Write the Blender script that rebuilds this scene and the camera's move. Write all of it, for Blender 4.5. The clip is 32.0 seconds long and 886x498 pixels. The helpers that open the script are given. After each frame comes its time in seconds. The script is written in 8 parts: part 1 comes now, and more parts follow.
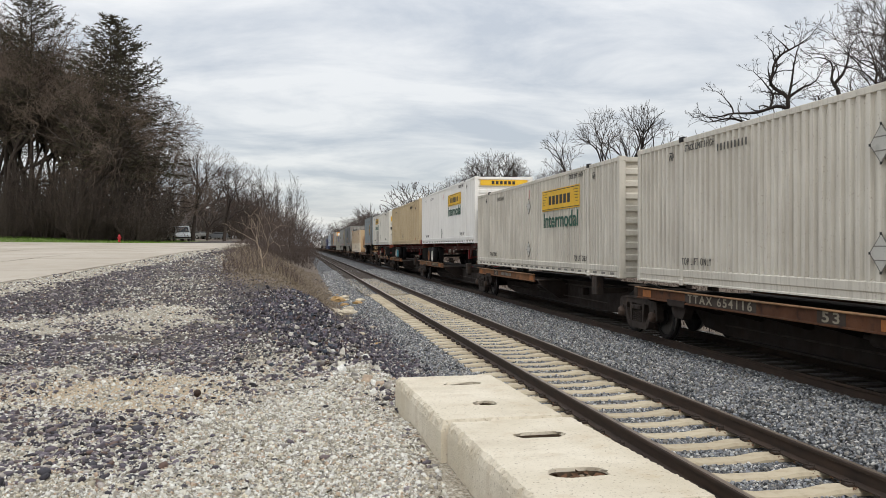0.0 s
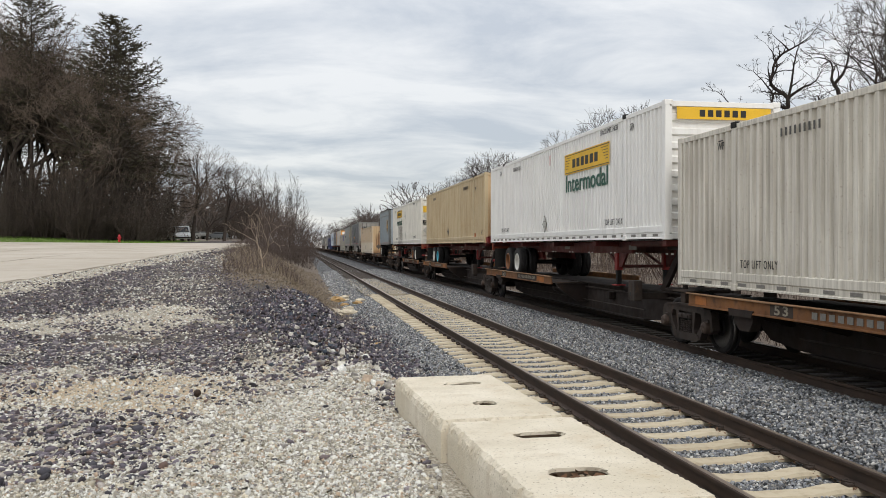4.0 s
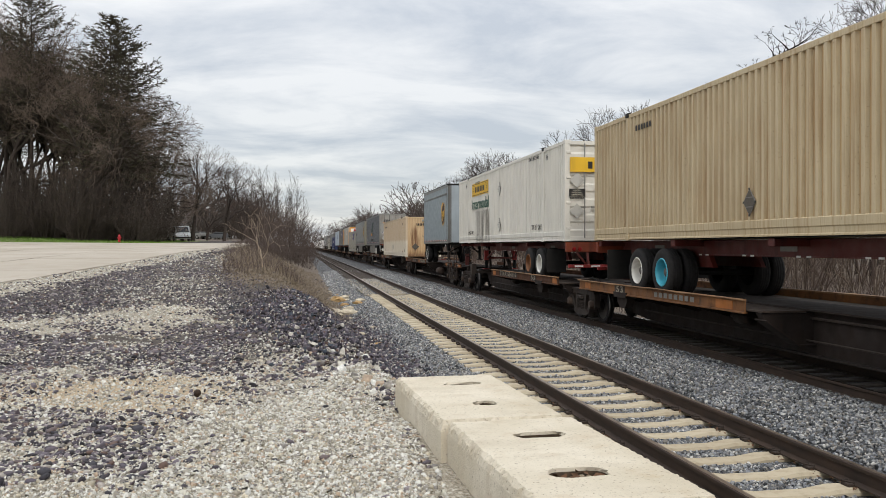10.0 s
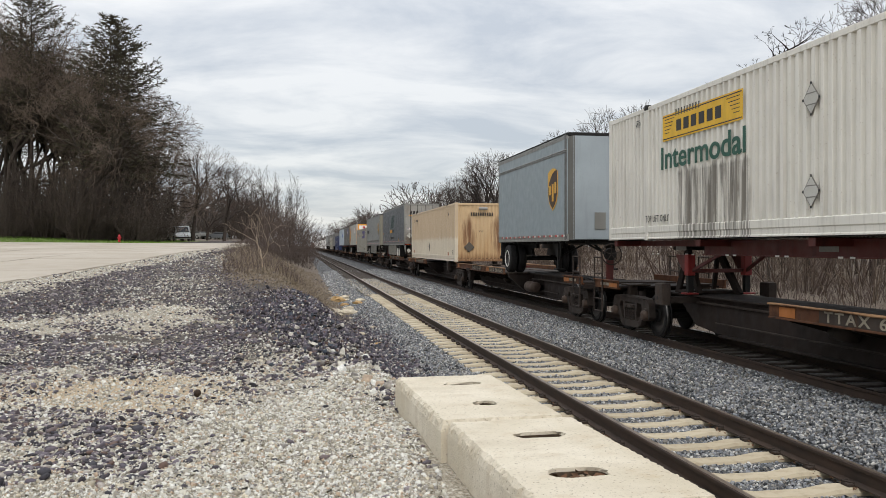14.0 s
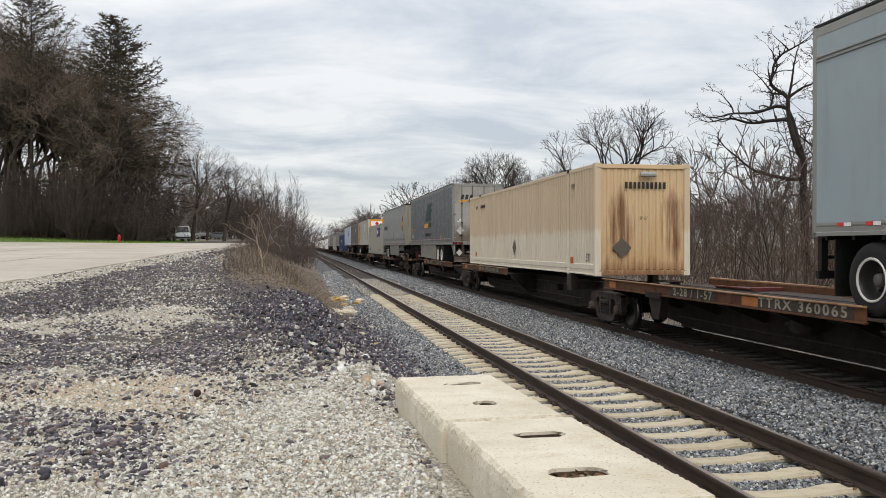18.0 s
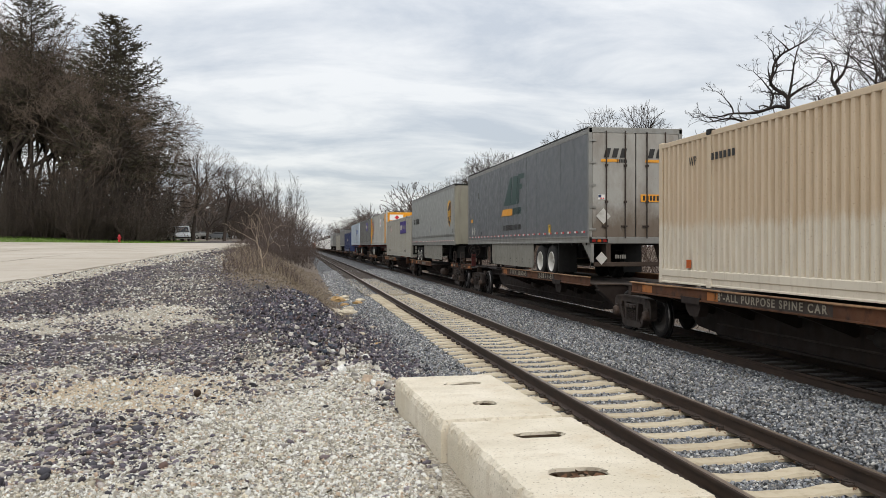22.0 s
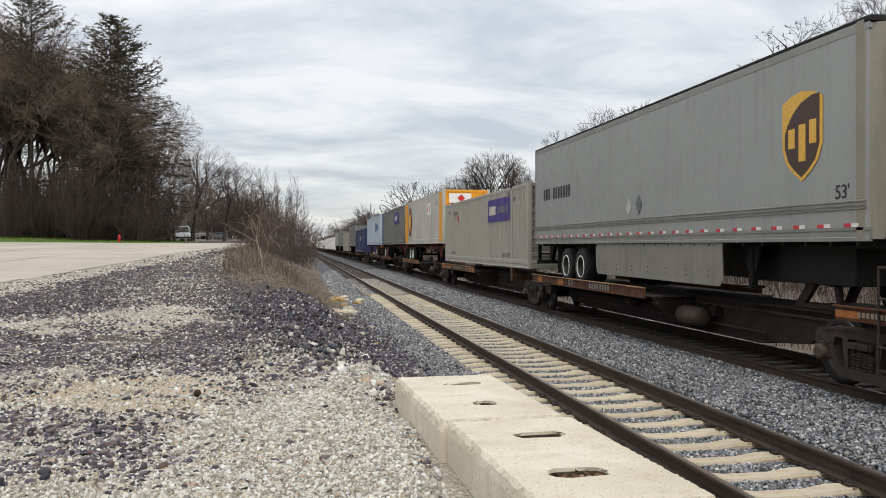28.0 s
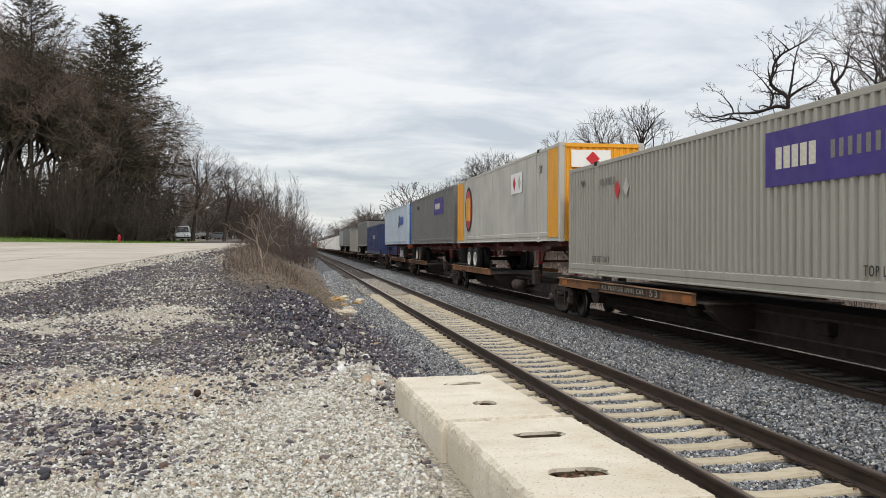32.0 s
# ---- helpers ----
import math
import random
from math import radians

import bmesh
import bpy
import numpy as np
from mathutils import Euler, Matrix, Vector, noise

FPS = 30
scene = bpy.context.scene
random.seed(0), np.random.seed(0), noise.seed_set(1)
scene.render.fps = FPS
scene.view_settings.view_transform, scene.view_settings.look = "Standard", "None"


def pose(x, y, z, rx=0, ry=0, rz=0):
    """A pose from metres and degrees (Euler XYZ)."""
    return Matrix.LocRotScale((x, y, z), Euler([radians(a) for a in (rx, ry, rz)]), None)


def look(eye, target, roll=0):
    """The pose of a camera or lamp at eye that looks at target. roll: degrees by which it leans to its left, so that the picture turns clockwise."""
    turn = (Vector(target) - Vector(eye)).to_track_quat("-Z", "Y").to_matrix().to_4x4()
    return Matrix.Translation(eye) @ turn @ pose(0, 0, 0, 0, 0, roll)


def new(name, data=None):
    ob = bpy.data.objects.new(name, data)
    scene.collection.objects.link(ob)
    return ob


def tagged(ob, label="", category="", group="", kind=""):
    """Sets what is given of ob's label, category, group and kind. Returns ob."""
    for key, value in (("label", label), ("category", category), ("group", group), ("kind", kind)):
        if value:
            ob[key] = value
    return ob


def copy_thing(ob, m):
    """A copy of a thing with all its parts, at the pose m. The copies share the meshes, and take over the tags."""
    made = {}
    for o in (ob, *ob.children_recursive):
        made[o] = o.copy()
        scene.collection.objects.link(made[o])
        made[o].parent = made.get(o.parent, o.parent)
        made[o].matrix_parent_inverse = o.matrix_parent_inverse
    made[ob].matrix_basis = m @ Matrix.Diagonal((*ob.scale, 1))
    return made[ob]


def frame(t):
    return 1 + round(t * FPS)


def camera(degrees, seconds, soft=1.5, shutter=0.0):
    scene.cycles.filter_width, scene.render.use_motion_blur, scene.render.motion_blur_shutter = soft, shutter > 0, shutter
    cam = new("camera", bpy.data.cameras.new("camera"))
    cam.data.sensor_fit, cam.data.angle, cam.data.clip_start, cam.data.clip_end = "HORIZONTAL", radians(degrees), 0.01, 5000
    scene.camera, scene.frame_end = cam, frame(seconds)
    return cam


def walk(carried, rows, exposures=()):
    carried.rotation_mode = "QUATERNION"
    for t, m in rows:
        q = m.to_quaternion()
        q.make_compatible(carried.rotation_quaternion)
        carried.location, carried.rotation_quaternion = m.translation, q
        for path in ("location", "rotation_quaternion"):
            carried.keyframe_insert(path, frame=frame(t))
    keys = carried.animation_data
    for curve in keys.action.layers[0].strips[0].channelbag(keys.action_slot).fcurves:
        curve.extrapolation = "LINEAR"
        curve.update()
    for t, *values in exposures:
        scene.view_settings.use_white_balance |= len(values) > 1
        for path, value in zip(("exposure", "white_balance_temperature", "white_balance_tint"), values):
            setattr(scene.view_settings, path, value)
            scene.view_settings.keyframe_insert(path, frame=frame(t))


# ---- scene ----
# The track runs along y, its rail tops lie at z = 0; x grows towards the train.
cam = camera(55.57, 32.0, 0.78)
EYE = pose(0, 0, 2.034, 89.81, 0, -9.575)
walk(cam, [(0, EYE), (32, EYE)], [(0, -0.07), (8, -0.04), (17, -0.02), (24, 0.0), (32, 0.0)])

# ---- sky and light ----
world = bpy.data.worlds.new("sky")
scene.world = world
world.use_nodes = True
wt = world.node_tree
wt.nodes.clear()


def wn(kind):
    return wt.nodes.new(kind)


def wmath(op, a, b=None):
    n = wn("ShaderNodeMath")
    n.operation = op
    for i, v in enumerate((a, b)):
        if v is None:
            continue
        if isinstance(v, (int, float)):
            n.inputs[i].default_value = v
        else:
            wt.links.new(v, n.inputs[i])
    return n.outputs[0]


SUN_EL, SUN_AZ = radians(42), radians(184)
nishita = wn("ShaderNodeTexSky")
nishita.sky_type, nishita.sun_disc, nishita.sun_elevation, nishita.sun_rotation = "NISHITA", False, SUN_EL, SUN_AZ
tc = wn("ShaderNodeTexCoord")
sep = wn("ShaderNodeSeparateXYZ")
wt.links.new(tc.outputs["Generated"], sep.inputs[0])
up = wmath("MAXIMUM", sep.outputs[2], 0.0)
low = wmath("ADD", up, 0.14)
flat = wn("ShaderNodeCombineXYZ")
wt.links.new(wmath("DIVIDE", sep.outputs[0], low), flat.inputs[0])
wt.links.new(wmath("DIVIDE", sep.outputs[1], low), flat.inputs[1])
stretch = wn("ShaderNodeMapping")
stretch.inputs["Scale"].default_value = (0.8, 1.1, 1)
stretch.inputs["Rotation"].default_value = (0, 0, 0.25)
stretch.inputs["Location"].default_value = (3.1, 1.7, 0)
wt.links.new(flat.outputs[0], stretch.inputs[0])
cloud = wn("ShaderNodeTexNoise")
cloud.inputs["Scale"].default_value, cloud.inputs["Detail"].default_value, cloud.inputs["Roughness"].default_value = 1.5, 9, 0.58
cloud.inputs["Distortion"].default_value = 0.35
wt.links.new(stretch.outputs[0], cloud.inputs[0])
ramp = wn("ShaderNodeValToRGB")
ramp.color_ramp.elements[0].position, ramp.color_ramp.elements[0].color = 0.37, (0.56, 0.595, 0.645, 1)
ramp.color_ramp.elements[1].position, ramp.color_ramp.elements[1].color = 0.60, (0.89, 0.89, 0.885, 1)
wt.links.new(cloud.outputs[0], ramp.inputs[0])
# an overcast vault is brighter overhead than near the horizon
lift = wmath("ADD", 0.93, wmath("MULTIPLY", wmath("POWER", up, 1.5), 1.75))
vault = wn("ShaderNodeMix")
vault.data_type, vault.blend_type = "RGBA", "MULTIPLY"
vault.inputs[0].default_value = 1.0
wt.links.new(ramp.outputs[0], vault.inputs[6])
wt.links.new(lift, vault.inputs[7])
clouds_bg = wn("ShaderNodeBackground")
clouds_bg.inputs[1].default_value = 0.86
wt.links.new(vault.outputs[2], clouds_bg.inputs[0])
blue_bg = wn("ShaderNodeBackground")
blue_bg.inputs[1].default_value = 0.02
wt.links.new(nishita.outputs[0], blue_bg.inputs[0])
both = wn("ShaderNodeAddShader")
wt.links.new(clouds_bg.outputs[0], both.inputs[0])
wt.links.new(blue_bg.outputs[0], both.inputs[1])
wt.links.new(both.outputs[0], wn("ShaderNodeOutputWorld").inputs[0])

sun = new("sun", bpy.data.lights.new("sun", "SUN"))
sun.data.energy, sun.data.angle, sun.data.color = 1.0, radians(12), (1.0, 0.94, 0.86)
sun.matrix_world = look((-20, -20, 60), (-20 + math.sin(SUN_AZ + math.pi) * math.cos(SUN_EL), -20 + math.cos(SUN_AZ + math.pi) * math.cos(SUN_EL), 60 - math.sin(SUN_EL)))

# ---- materials ----


def lin(c):
    """Linear values from an sRGB hex colour."""
    v = [int(c[i:i + 2], 16) / 255 for i in (0, 2, 4)]
    return tuple(x / 12.92 if x <= 0.04045 else ((x + 0.055) / 1.055) ** 2.4 for x in v) + (1,)


class Nodes:
    def __init__(self, name):
        self.m = bpy.data.materials.new(name)
        self.m.use_nodes = True
        self.t = self.m.node_tree
        self.bsdf = self.t.nodes["Principled BSDF"]

    def add(self, kind):
        return self.t.nodes.new(kind)

    def link(self, a, b):
        self.t.links.new(a, b)

    def coords(self, scale=(1, 1, 1)):
        tc = self.add("ShaderNodeTexCoord")
        mp = self.add("ShaderNodeMapping")
        mp.inputs["Scale"].default_value = scale
        self.link(tc.outputs["Object"], mp.inputs[0])
        return mp.outputs[0]

    def noise(self, scale, detail=4, stretch=(1, 1, 1), rough=0.55):
        n = self.add("ShaderNodeTexNoise")
        n.inputs["Scale"].default_value, n.inputs["Detail"].default_value, n.inputs["Roughness"].default_value = scale, detail, rough
        self.link(self.coords(stretch), n.inputs[0])
        return n.outputs[0]

    def ramp(self, fac, stops, interp="LINEAR"):
        r = self.add("ShaderNodeValToRGB")
        r.color_ramp.interpolation = interp
        el = r.color_ramp.elements
        while len(el) < len(stops):
            el.new(0.5)
        for e, (p, c) in zip(el, stops):
            e.position = p
            e.color = c if len(c) == 4 else (*c, 1)
        self.link(fac, r.inputs[0])
        return r.outputs[0]

    def mix(self, fac, a, b, blend="MIX"):
        n = self.add("ShaderNodeMix")
        n.data_type, n.blend_type = "RGBA", blend
        for i, v in ((0, fac), (6, a), (7, b)):
            if isinstance(v, (int, float)):
                n.inputs[i].default_value = v
            elif isinstance(v, tuple):
                n.inputs[i].default_value = v
            else:
                self.link(v, n.inputs[i])
        return n.outputs[2]

    def bump(self, height, strength=0.3, distance=0.01):
        b = self.add("ShaderNodeBump")
        b.inputs["Strength"].default_value, b.inputs["Distance"].default_value = strength, distance
        self.link(height, b.inputs["Height"])
        self.link(b.outputs[0], self.bsdf.inputs["Normal"])

    def done(self, colour, rough=0.6, metal=0.0):
        if isinstance(colour, tuple):
            self.bsdf.inputs["Base Color"].default_value = colour
        else:
            self.link(colour, self.bsdf.inputs["Base Color"])
        if isinstance(rough, (int, float)):
            self.bsdf.inputs["Roughness"].default_value = rough
        else:
            self.link(rough, self.bsdf.inputs["Roughness"])
        self.bsdf.inputs["Metallic"].default_value = metal
        return self.m


def paint(name, base, dirt="6b5a45", amount=0.35, rough=0.5, streak=True, rust=None, metal=0.0, spread=0.12):
    """Weathered paint: broad fading, runs of dirt down the sheet, specks, fine relief."""
    n = Nodes(name)
    b, d = lin(base), lin(dirt)
    fade = n.ramp(n.noise(0.9, 3), [(0.3, tuple(x * (1 - spread) for x in b[:3]) + (1,)), (0.7, tuple(min(1, x * (1 + spread * 0.5)) for x in b[:3]) + (1,))])
    runs = n.noise(5.0, 5, (1.0, 1.0, 0.10) if streak else (1, 1, 1))
    mask = n.ramp(runs, [(0.52, (0, 0, 0)), (0.78, (amount,) * 3)])
    c = n.mix(mask, fade, d)
    specks = n.ramp(n.noise(38, 3), [(0.60, (0, 0, 0)), (0.75, (amount * 0.7,) * 3)])
    c = n.mix(specks, c, lin(rust) if rust else d)
    if rust:
        patches = n.ramp(n.noise(2.3, 8, (1, 1, 0.4), 0.7), [(0.60, (0, 0, 0)), (0.68, (0.8, 0.8, 0.8))])
        c = n.mix(patches, c, lin(rust))
    n.bump(n.noise(60, 2), 0.12, 0.004)
    return n.done(c, n.ramp(n.noise(4, 3), [(0.3, (rough - 0.1,) * 3), (0.7, (rough + 0.15,) * 3)]), metal)


def plain(name, base, rough=0.6, metal=0.0, spread=0.15, scale=20.0):
    n = Nodes(name)
    b = lin(base)
    c = n.ramp(n.noise(scale, 4), [(0.3, tuple(x * (1 - spread) for x in b[:3]) + (1,)), (0.7, tuple(min(1, x * (1 + spread)) for x in b[:3]) + (1,))])
    return n.done(c, rough, metal)


def dusty(mat, level=0.36):
    """Take the gloss from a surface that is caked with brake dust and soot."""
    mat.node_tree.nodes["Principled BSDF"].inputs["Specular IOR Level"].default_value = level


def stones(name, colours, rough=0.9):
    """Every stone of a heap takes one of the colours."""
    n = Nodes(name)
    g = n.add("ShaderNodeNewGeometry")
    c = n.ramp(g.outputs["Random Per Island"], [(i / len(colours), lin(x)) for i, x in enumerate(colours)], "CONSTANT")
    tint = n.ramp(n.noise(45, 3), [(0.3, (0.72, 0.72, 0.72)), (0.7, (1.1, 1.1, 1.1))])
    n.bump(n.noise(120, 2), 0.4, 0.003)
    return n.done(n.mix(1.0, c, tint, "MULTIPLY"), rough)


M_WHITE2 = paint("clean_white_paint", "ebe9e4", "a09a8e", 0.26, 0.45, spread=0.06)
M_GREY = paint("grey_container_paint", "a19d91", "77705f", 0.35, 0.5, spread=0.06)
M_GREYTR = paint("grey_trailer_paint", "606366", "5c5a55", 0.30, 0.4, spread=0.05)
M_LTTR = paint("light_grey_trailer_paint", "929490", "6f6b63", 0.45, 0.4, spread=0.05)
M_BLUEGREY = paint("blue_grey_trailer_paint", "8f9a9e", "6d6f70", 0.30, 0.4, spread=0.05)
M_ALU = paint("worn_aluminium", "8f8e89", "6a645a", 0.4, 0.42, metal=0.55)
M_ORANGE = paint("orange_paint", "eaa21c", "8a5a20", 0.30, 0.45)
M_NAVY = paint("navy_paint", "27345c", "3a3a44", 0.25, 0.45)
M_BLUE = paint("reefer_blue_paint", "2f5fa8", "3a4454", 0.25, 0.45)
M_REEFER = paint("reefer_white_paint", "b4bfc8", "8a8f94", 0.25, 0.4)
M_FARORANGE = paint("faded_orange_red_paint", "a8684a", "6a4a3a", 0.35, 0.5)
M_RUSTDECK = paint("rusty_yellow_sill_paint", "5a3822", "211712", 1.0, 0.8, streak=False, rust="4a2819", spread=0.45)
M_RUSTSILL = paint("worn_ochre_sill_paint", "7c512b", "332318", 0.95, 0.75, streak=False, rust="5c3521", spread=0.45)
M_RUSTPATCH = paint("worn_orange_patch", "a5642c", "5a3a22", 0.6, 0.7, streak=False, rust="6a4024", spread=0.3)
M_SPINE = paint("grimy_brown_steel", "2a211c", "120f0d", 0.6, 0.9, rust="33251d", spread=0.35)
M_DECK = paint("grimy_deck_steel", "3f342c", "1e1915", 0.7, 0.85, streak=False, rust="4f3526", spread=0.3)
M_TRUCK = paint("grimy_cast_steel", "382f29", "161210", 0.75, 0.8, streak=False, rust="4a382b", spread=0.3)
M_WHEEL = paint("dark_wheel_steel", "1f1b19", "171412", 0.5, 0.85, streak=False)
M_TREAD = plain("worn_wheel_tread", "7a7672", 0.4, 1.0)
M_RED = paint("red_chassis_paint", "5a1f18", "261613", 0.75, 0.55, rust="5c2d20", spread=0.2)
M_REDLEG = paint("bright_red_chassis_paint", "8a2623", "3a1a15", 0.6, 0.5, rust="6a2d20", spread=0.2)
M_TAILRED = paint("orange_red_tail_paint", "81391f", "3c1f17", 0.7, 0.6, rust="5c2c1c", spread=0.2)
M_BLACKST = plain("black_steel", "1b1a18", 0.65, 0.2, 0.3, 8)
M_TYRE = plain("tyre_rubber", "211f1e", 0.85, 0, 0.25, 14)
M_RIM = paint("white_wheel_rim", "d5d2c9", "6d5c48", 0.45, 0.4, streak=False)
M_RIMRUST = paint("rusty_wheel_rim", "7d4e29", "45301f", 0.6, 0.6, streak=False)
M_RIMBLUE = paint("blue_wheel_rim", "46a9bd", "3d5a60", 0.3, 0.45, streak=False)
M_GREEN_T = plain("green_lettering", "1b5140", 0.5)
for caked in (M_SPINE, M_DECK, M_TRUCK, M_WHEEL, M_BLACKST, M_TYRE, M_RUSTDECK):
    dusty(caked)
M_DKGREEN = plain("dark_green_lettering", "22403c", 0.5)
M_BLACK_T = plain("black_lettering", "22201e", 0.55)
M_FADED = plain("faded_black_paint", "4d4a45", 0.6)
M_GREY_T = plain("faded_grey_lettering", "77736c", 0.6)
M_STENCIL = paint("worn_stencil_paint", "958c7a", "4a3d33", 0.6, 0.7, streak=False, rust="4a3728", spread=0.2)
M_WHITE_T = plain("pale_lettering", "cfc8b4", 0.6)
M_YELLOW = paint("yellow_sign_paint", "e3b428", "8a6a30", 0.25, 0.5)
M_GOLD = plain("gold_emblem", "d8a63c", 0.4)
M_BROWN = plain("brown_emblem", "3a2216", 0.45)
M_PURPLE = paint("purple_sign_paint", "3b2a78", "4a4458", 0.2, 0.5)
M_REDTAPE = plain("red_reflective_tape", "c2242c", 0.35)
M_WHTAPE = plain("white_reflective_tape", "dcdad4", 0.35)
M_AMBER = plain("amber_lens", "b4531a", 0.25)
M_REDLENS = plain("red_lens", "861818", 0.25)
M_PLACARD = paint("scuffed_placard", "bcbab2", "6c645c", 0.55, 0.45, streak=False)
M_PLACDARK = plain("dark_placard_holder", "5d564d", 0.6, 0.3)


def stained(name, base, dirt, spots, level=None):
    """Sheet paint with rust runs at given places across an end, or grime above a level on a side."""
    n = Nodes(name)
    sx = n.add("ShaderNodeSeparateXYZ")
    n.link(n.coords(), sx.inputs[0])

    def calc(op, a, b):
        k = n.add("ShaderNodeMath")
        k.operation = op
        for i, v in enumerate((a, b)):
            if isinstance(v, (int, float)):
                k.inputs[i].default_value = v
            else:
                n.link(v, k.inputs[i])
        return k.outputs[0]
    c = n.ramp(n.noise(1.2, 4), [(0.3, tuple(x * 0.9 for x in lin(base)[:3])), (0.7, lin(base))])
    runs = n.noise(6, 6, (1.6, 1.6, 0.16), 0.6)
    if level is None:
        base_grime = n.ramp(calc("ADD", calc("MULTIPLY", sx.outputs[2], -0.28), runs), [(0.05, (0, 0, 0)), (0.45, (0.5,) * 3)])
        c = n.mix(base_grime, c, lin("b08654"))
        for x0, w, z0, z1 in spots:
            d = calc("MULTIPLY", calc("ABSOLUTE", calc("SUBTRACT", sx.outputs[0], x0), 0.0), 1.0 / w)
            band = calc("MULTIPLY", calc("SUBTRACT", sx.outputs[2], z0), calc("SUBTRACT", z1, sx.outputs[2]))
            m = calc("SUBTRACT", calc("ADD", calc("MINIMUM", calc("MULTIPLY", band, 0.55), 0.3), calc("MULTIPLY", runs, 1.3)), d)
            c = n.mix(n.ramp(m, [(0.45, (0, 0, 0)), (0.95, (0.9,) * 3)]), c, lin(dirt))
        foot = n.ramp(calc("ADD", calc("MULTIPLY", sx.outputs[2], -1.1), runs), [(0.0, (0, 0, 0)), (0.45, (0.8,) * 3)])
        c = n.mix(foot, c, lin(dirt))
    else:
        up = n.ramp(calc("ADD", calc("MULTIPLY", calc("SUBTRACT", sx.outputs[2], level), 1.6), calc("MULTIPLY", runs, 0.9)), [(0.36, (0, 0, 0)), (0.62, (0.55,) * 3)])
        c = n.mix(up, c, lin(dirt))
        fine = n.ramp(runs, [(0.5, (0, 0, 0)), (0.8, (0.3,) * 3)])
        c = n.mix(fine, c, lin("8f7550"))
    specks = n.ramp(n.noise(30, 4), [(0.62, (0, 0, 0)), (0.76, (0.5,) * 3)])
    c = n.mix(specks, c, lin("7a5430"))
    n.bump(n.noise(60, 2), 0.12, 0.004)
    return n.done(c, 0.55)


def thin_runs(name, base, dirt, level, strength, splash=None):
    """Sheet paint washed with many thin upright runs of dirt."""
    n = Nodes(name)
    c = n.ramp(n.noise(1.2, 4), [(0.3, tuple(x * 0.9 for x in lin(base)[:3])), (0.7, lin(base))])
    c = n.mix(n.ramp(n.noise(5, 5, (0.2, 3.2, 0.08), 0.65), [(level, (0, 0, 0)), (level + 0.22, (strength,) * 3)]), c, lin(dirt))
    c = n.mix(n.ramp(n.noise(0.7, 4), [(0.4, (0, 0, 0)), (0.75, (0.25,) * 3)]), c, lin(dirt))
    if splash:                                     # road dirt thrown up as far as a height
        sx = n.add("ShaderNodeSeparateXYZ")
        n.link(n.coords(), sx.inputs[0])
        m = n.add("ShaderNodeMath")
        m.operation = "MULTIPLY_ADD"
        n.link(sx.outputs[2], m.inputs[0])
        m.inputs[1].default_value, m.inputs[2].default_value = -0.55, 0.55 * splash
        k = n.add("ShaderNodeMath")
        k.operation = "ADD"
        n.link(m.outputs[0], k.inputs[0])
        n.link(n.noise(2.5, 7, (1, 1, 0.6), 0.75), k.inputs[1])
        c = n.mix(n.ramp(k.outputs[0], [(0.48, (0, 0, 0)), (0.9, (0.72,) * 3)]), c, lin("54422f"))
    c = n.mix(n.ramp(n.noise(26, 4), [(0.62, (0, 0, 0)), (0.76, (0.5,) * 3)]), c, lin("7a5636"))
    n.bump(n.noise(60, 2), 0.12, 0.004)
    return n.done(c, 0.55)


M_DOORS = thin_runs("dirty_silver_door_skin", "a19f98", "6a5c50", 0.46, 0.7, 3.3)


def runs_below(name, base, y0, y1, z1):
    """White sheet paint with dark grime runs hanging from a sign between two places."""
    n = Nodes(name)
    sx = n.add("ShaderNodeSeparateXYZ")
    n.link(n.coords(), sx.inputs[0])

    def calc(op, a, b):
        k = n.add("ShaderNodeMath")
        k.operation = op
        for i, v in enumerate((a, b)):
            if isinstance(v, (int, float)):
                k.inputs[i].default_value = v
            else:
                n.link(v, k.inputs[i])
        return k.outputs[0]
    c = n.ramp(n.noise(1.2, 4), [(0.3, tuple(x * 0.88 for x in lin(base)[:3])), (0.7, lin(base))])
    thin = n.noise(5, 5, (0.2, 3.0, 0.10), 0.6)
    c = n.mix(n.ramp(thin, [(0.5, (0, 0, 0)), (0.8, (0.4,) * 3)]), c, lin("857a68"))
    side = calc("MULTIPLY", calc("SUBTRACT", sx.outputs[1], y0), calc("SUBTRACT", y1, sx.outputs[1]))
    below = calc("MINIMUM", calc("MULTIPLY", calc("SUBTRACT", z1, sx.outputs[2]), 1.2), 0.16)
    m = calc("ADD", calc("MINIMUM", calc("MULTIPLY", side, 0.5), 0.0), calc("ADD", below, thin))
    c = n.mix(n.ramp(m, [(0.56, (0, 0, 0)), (0.70, (0.8,) * 3)]), c, lin("5f584e"))
    c = n.mix(n.ramp(n.noise(26, 4), [(0.64, (0, 0, 0)), (0.78, (0.5,) * 3)]), c, lin("8a6a4c"))
    n.bump(n.noise(60, 2), 0.12, 0.004)
    return n.done(c, 0.5)


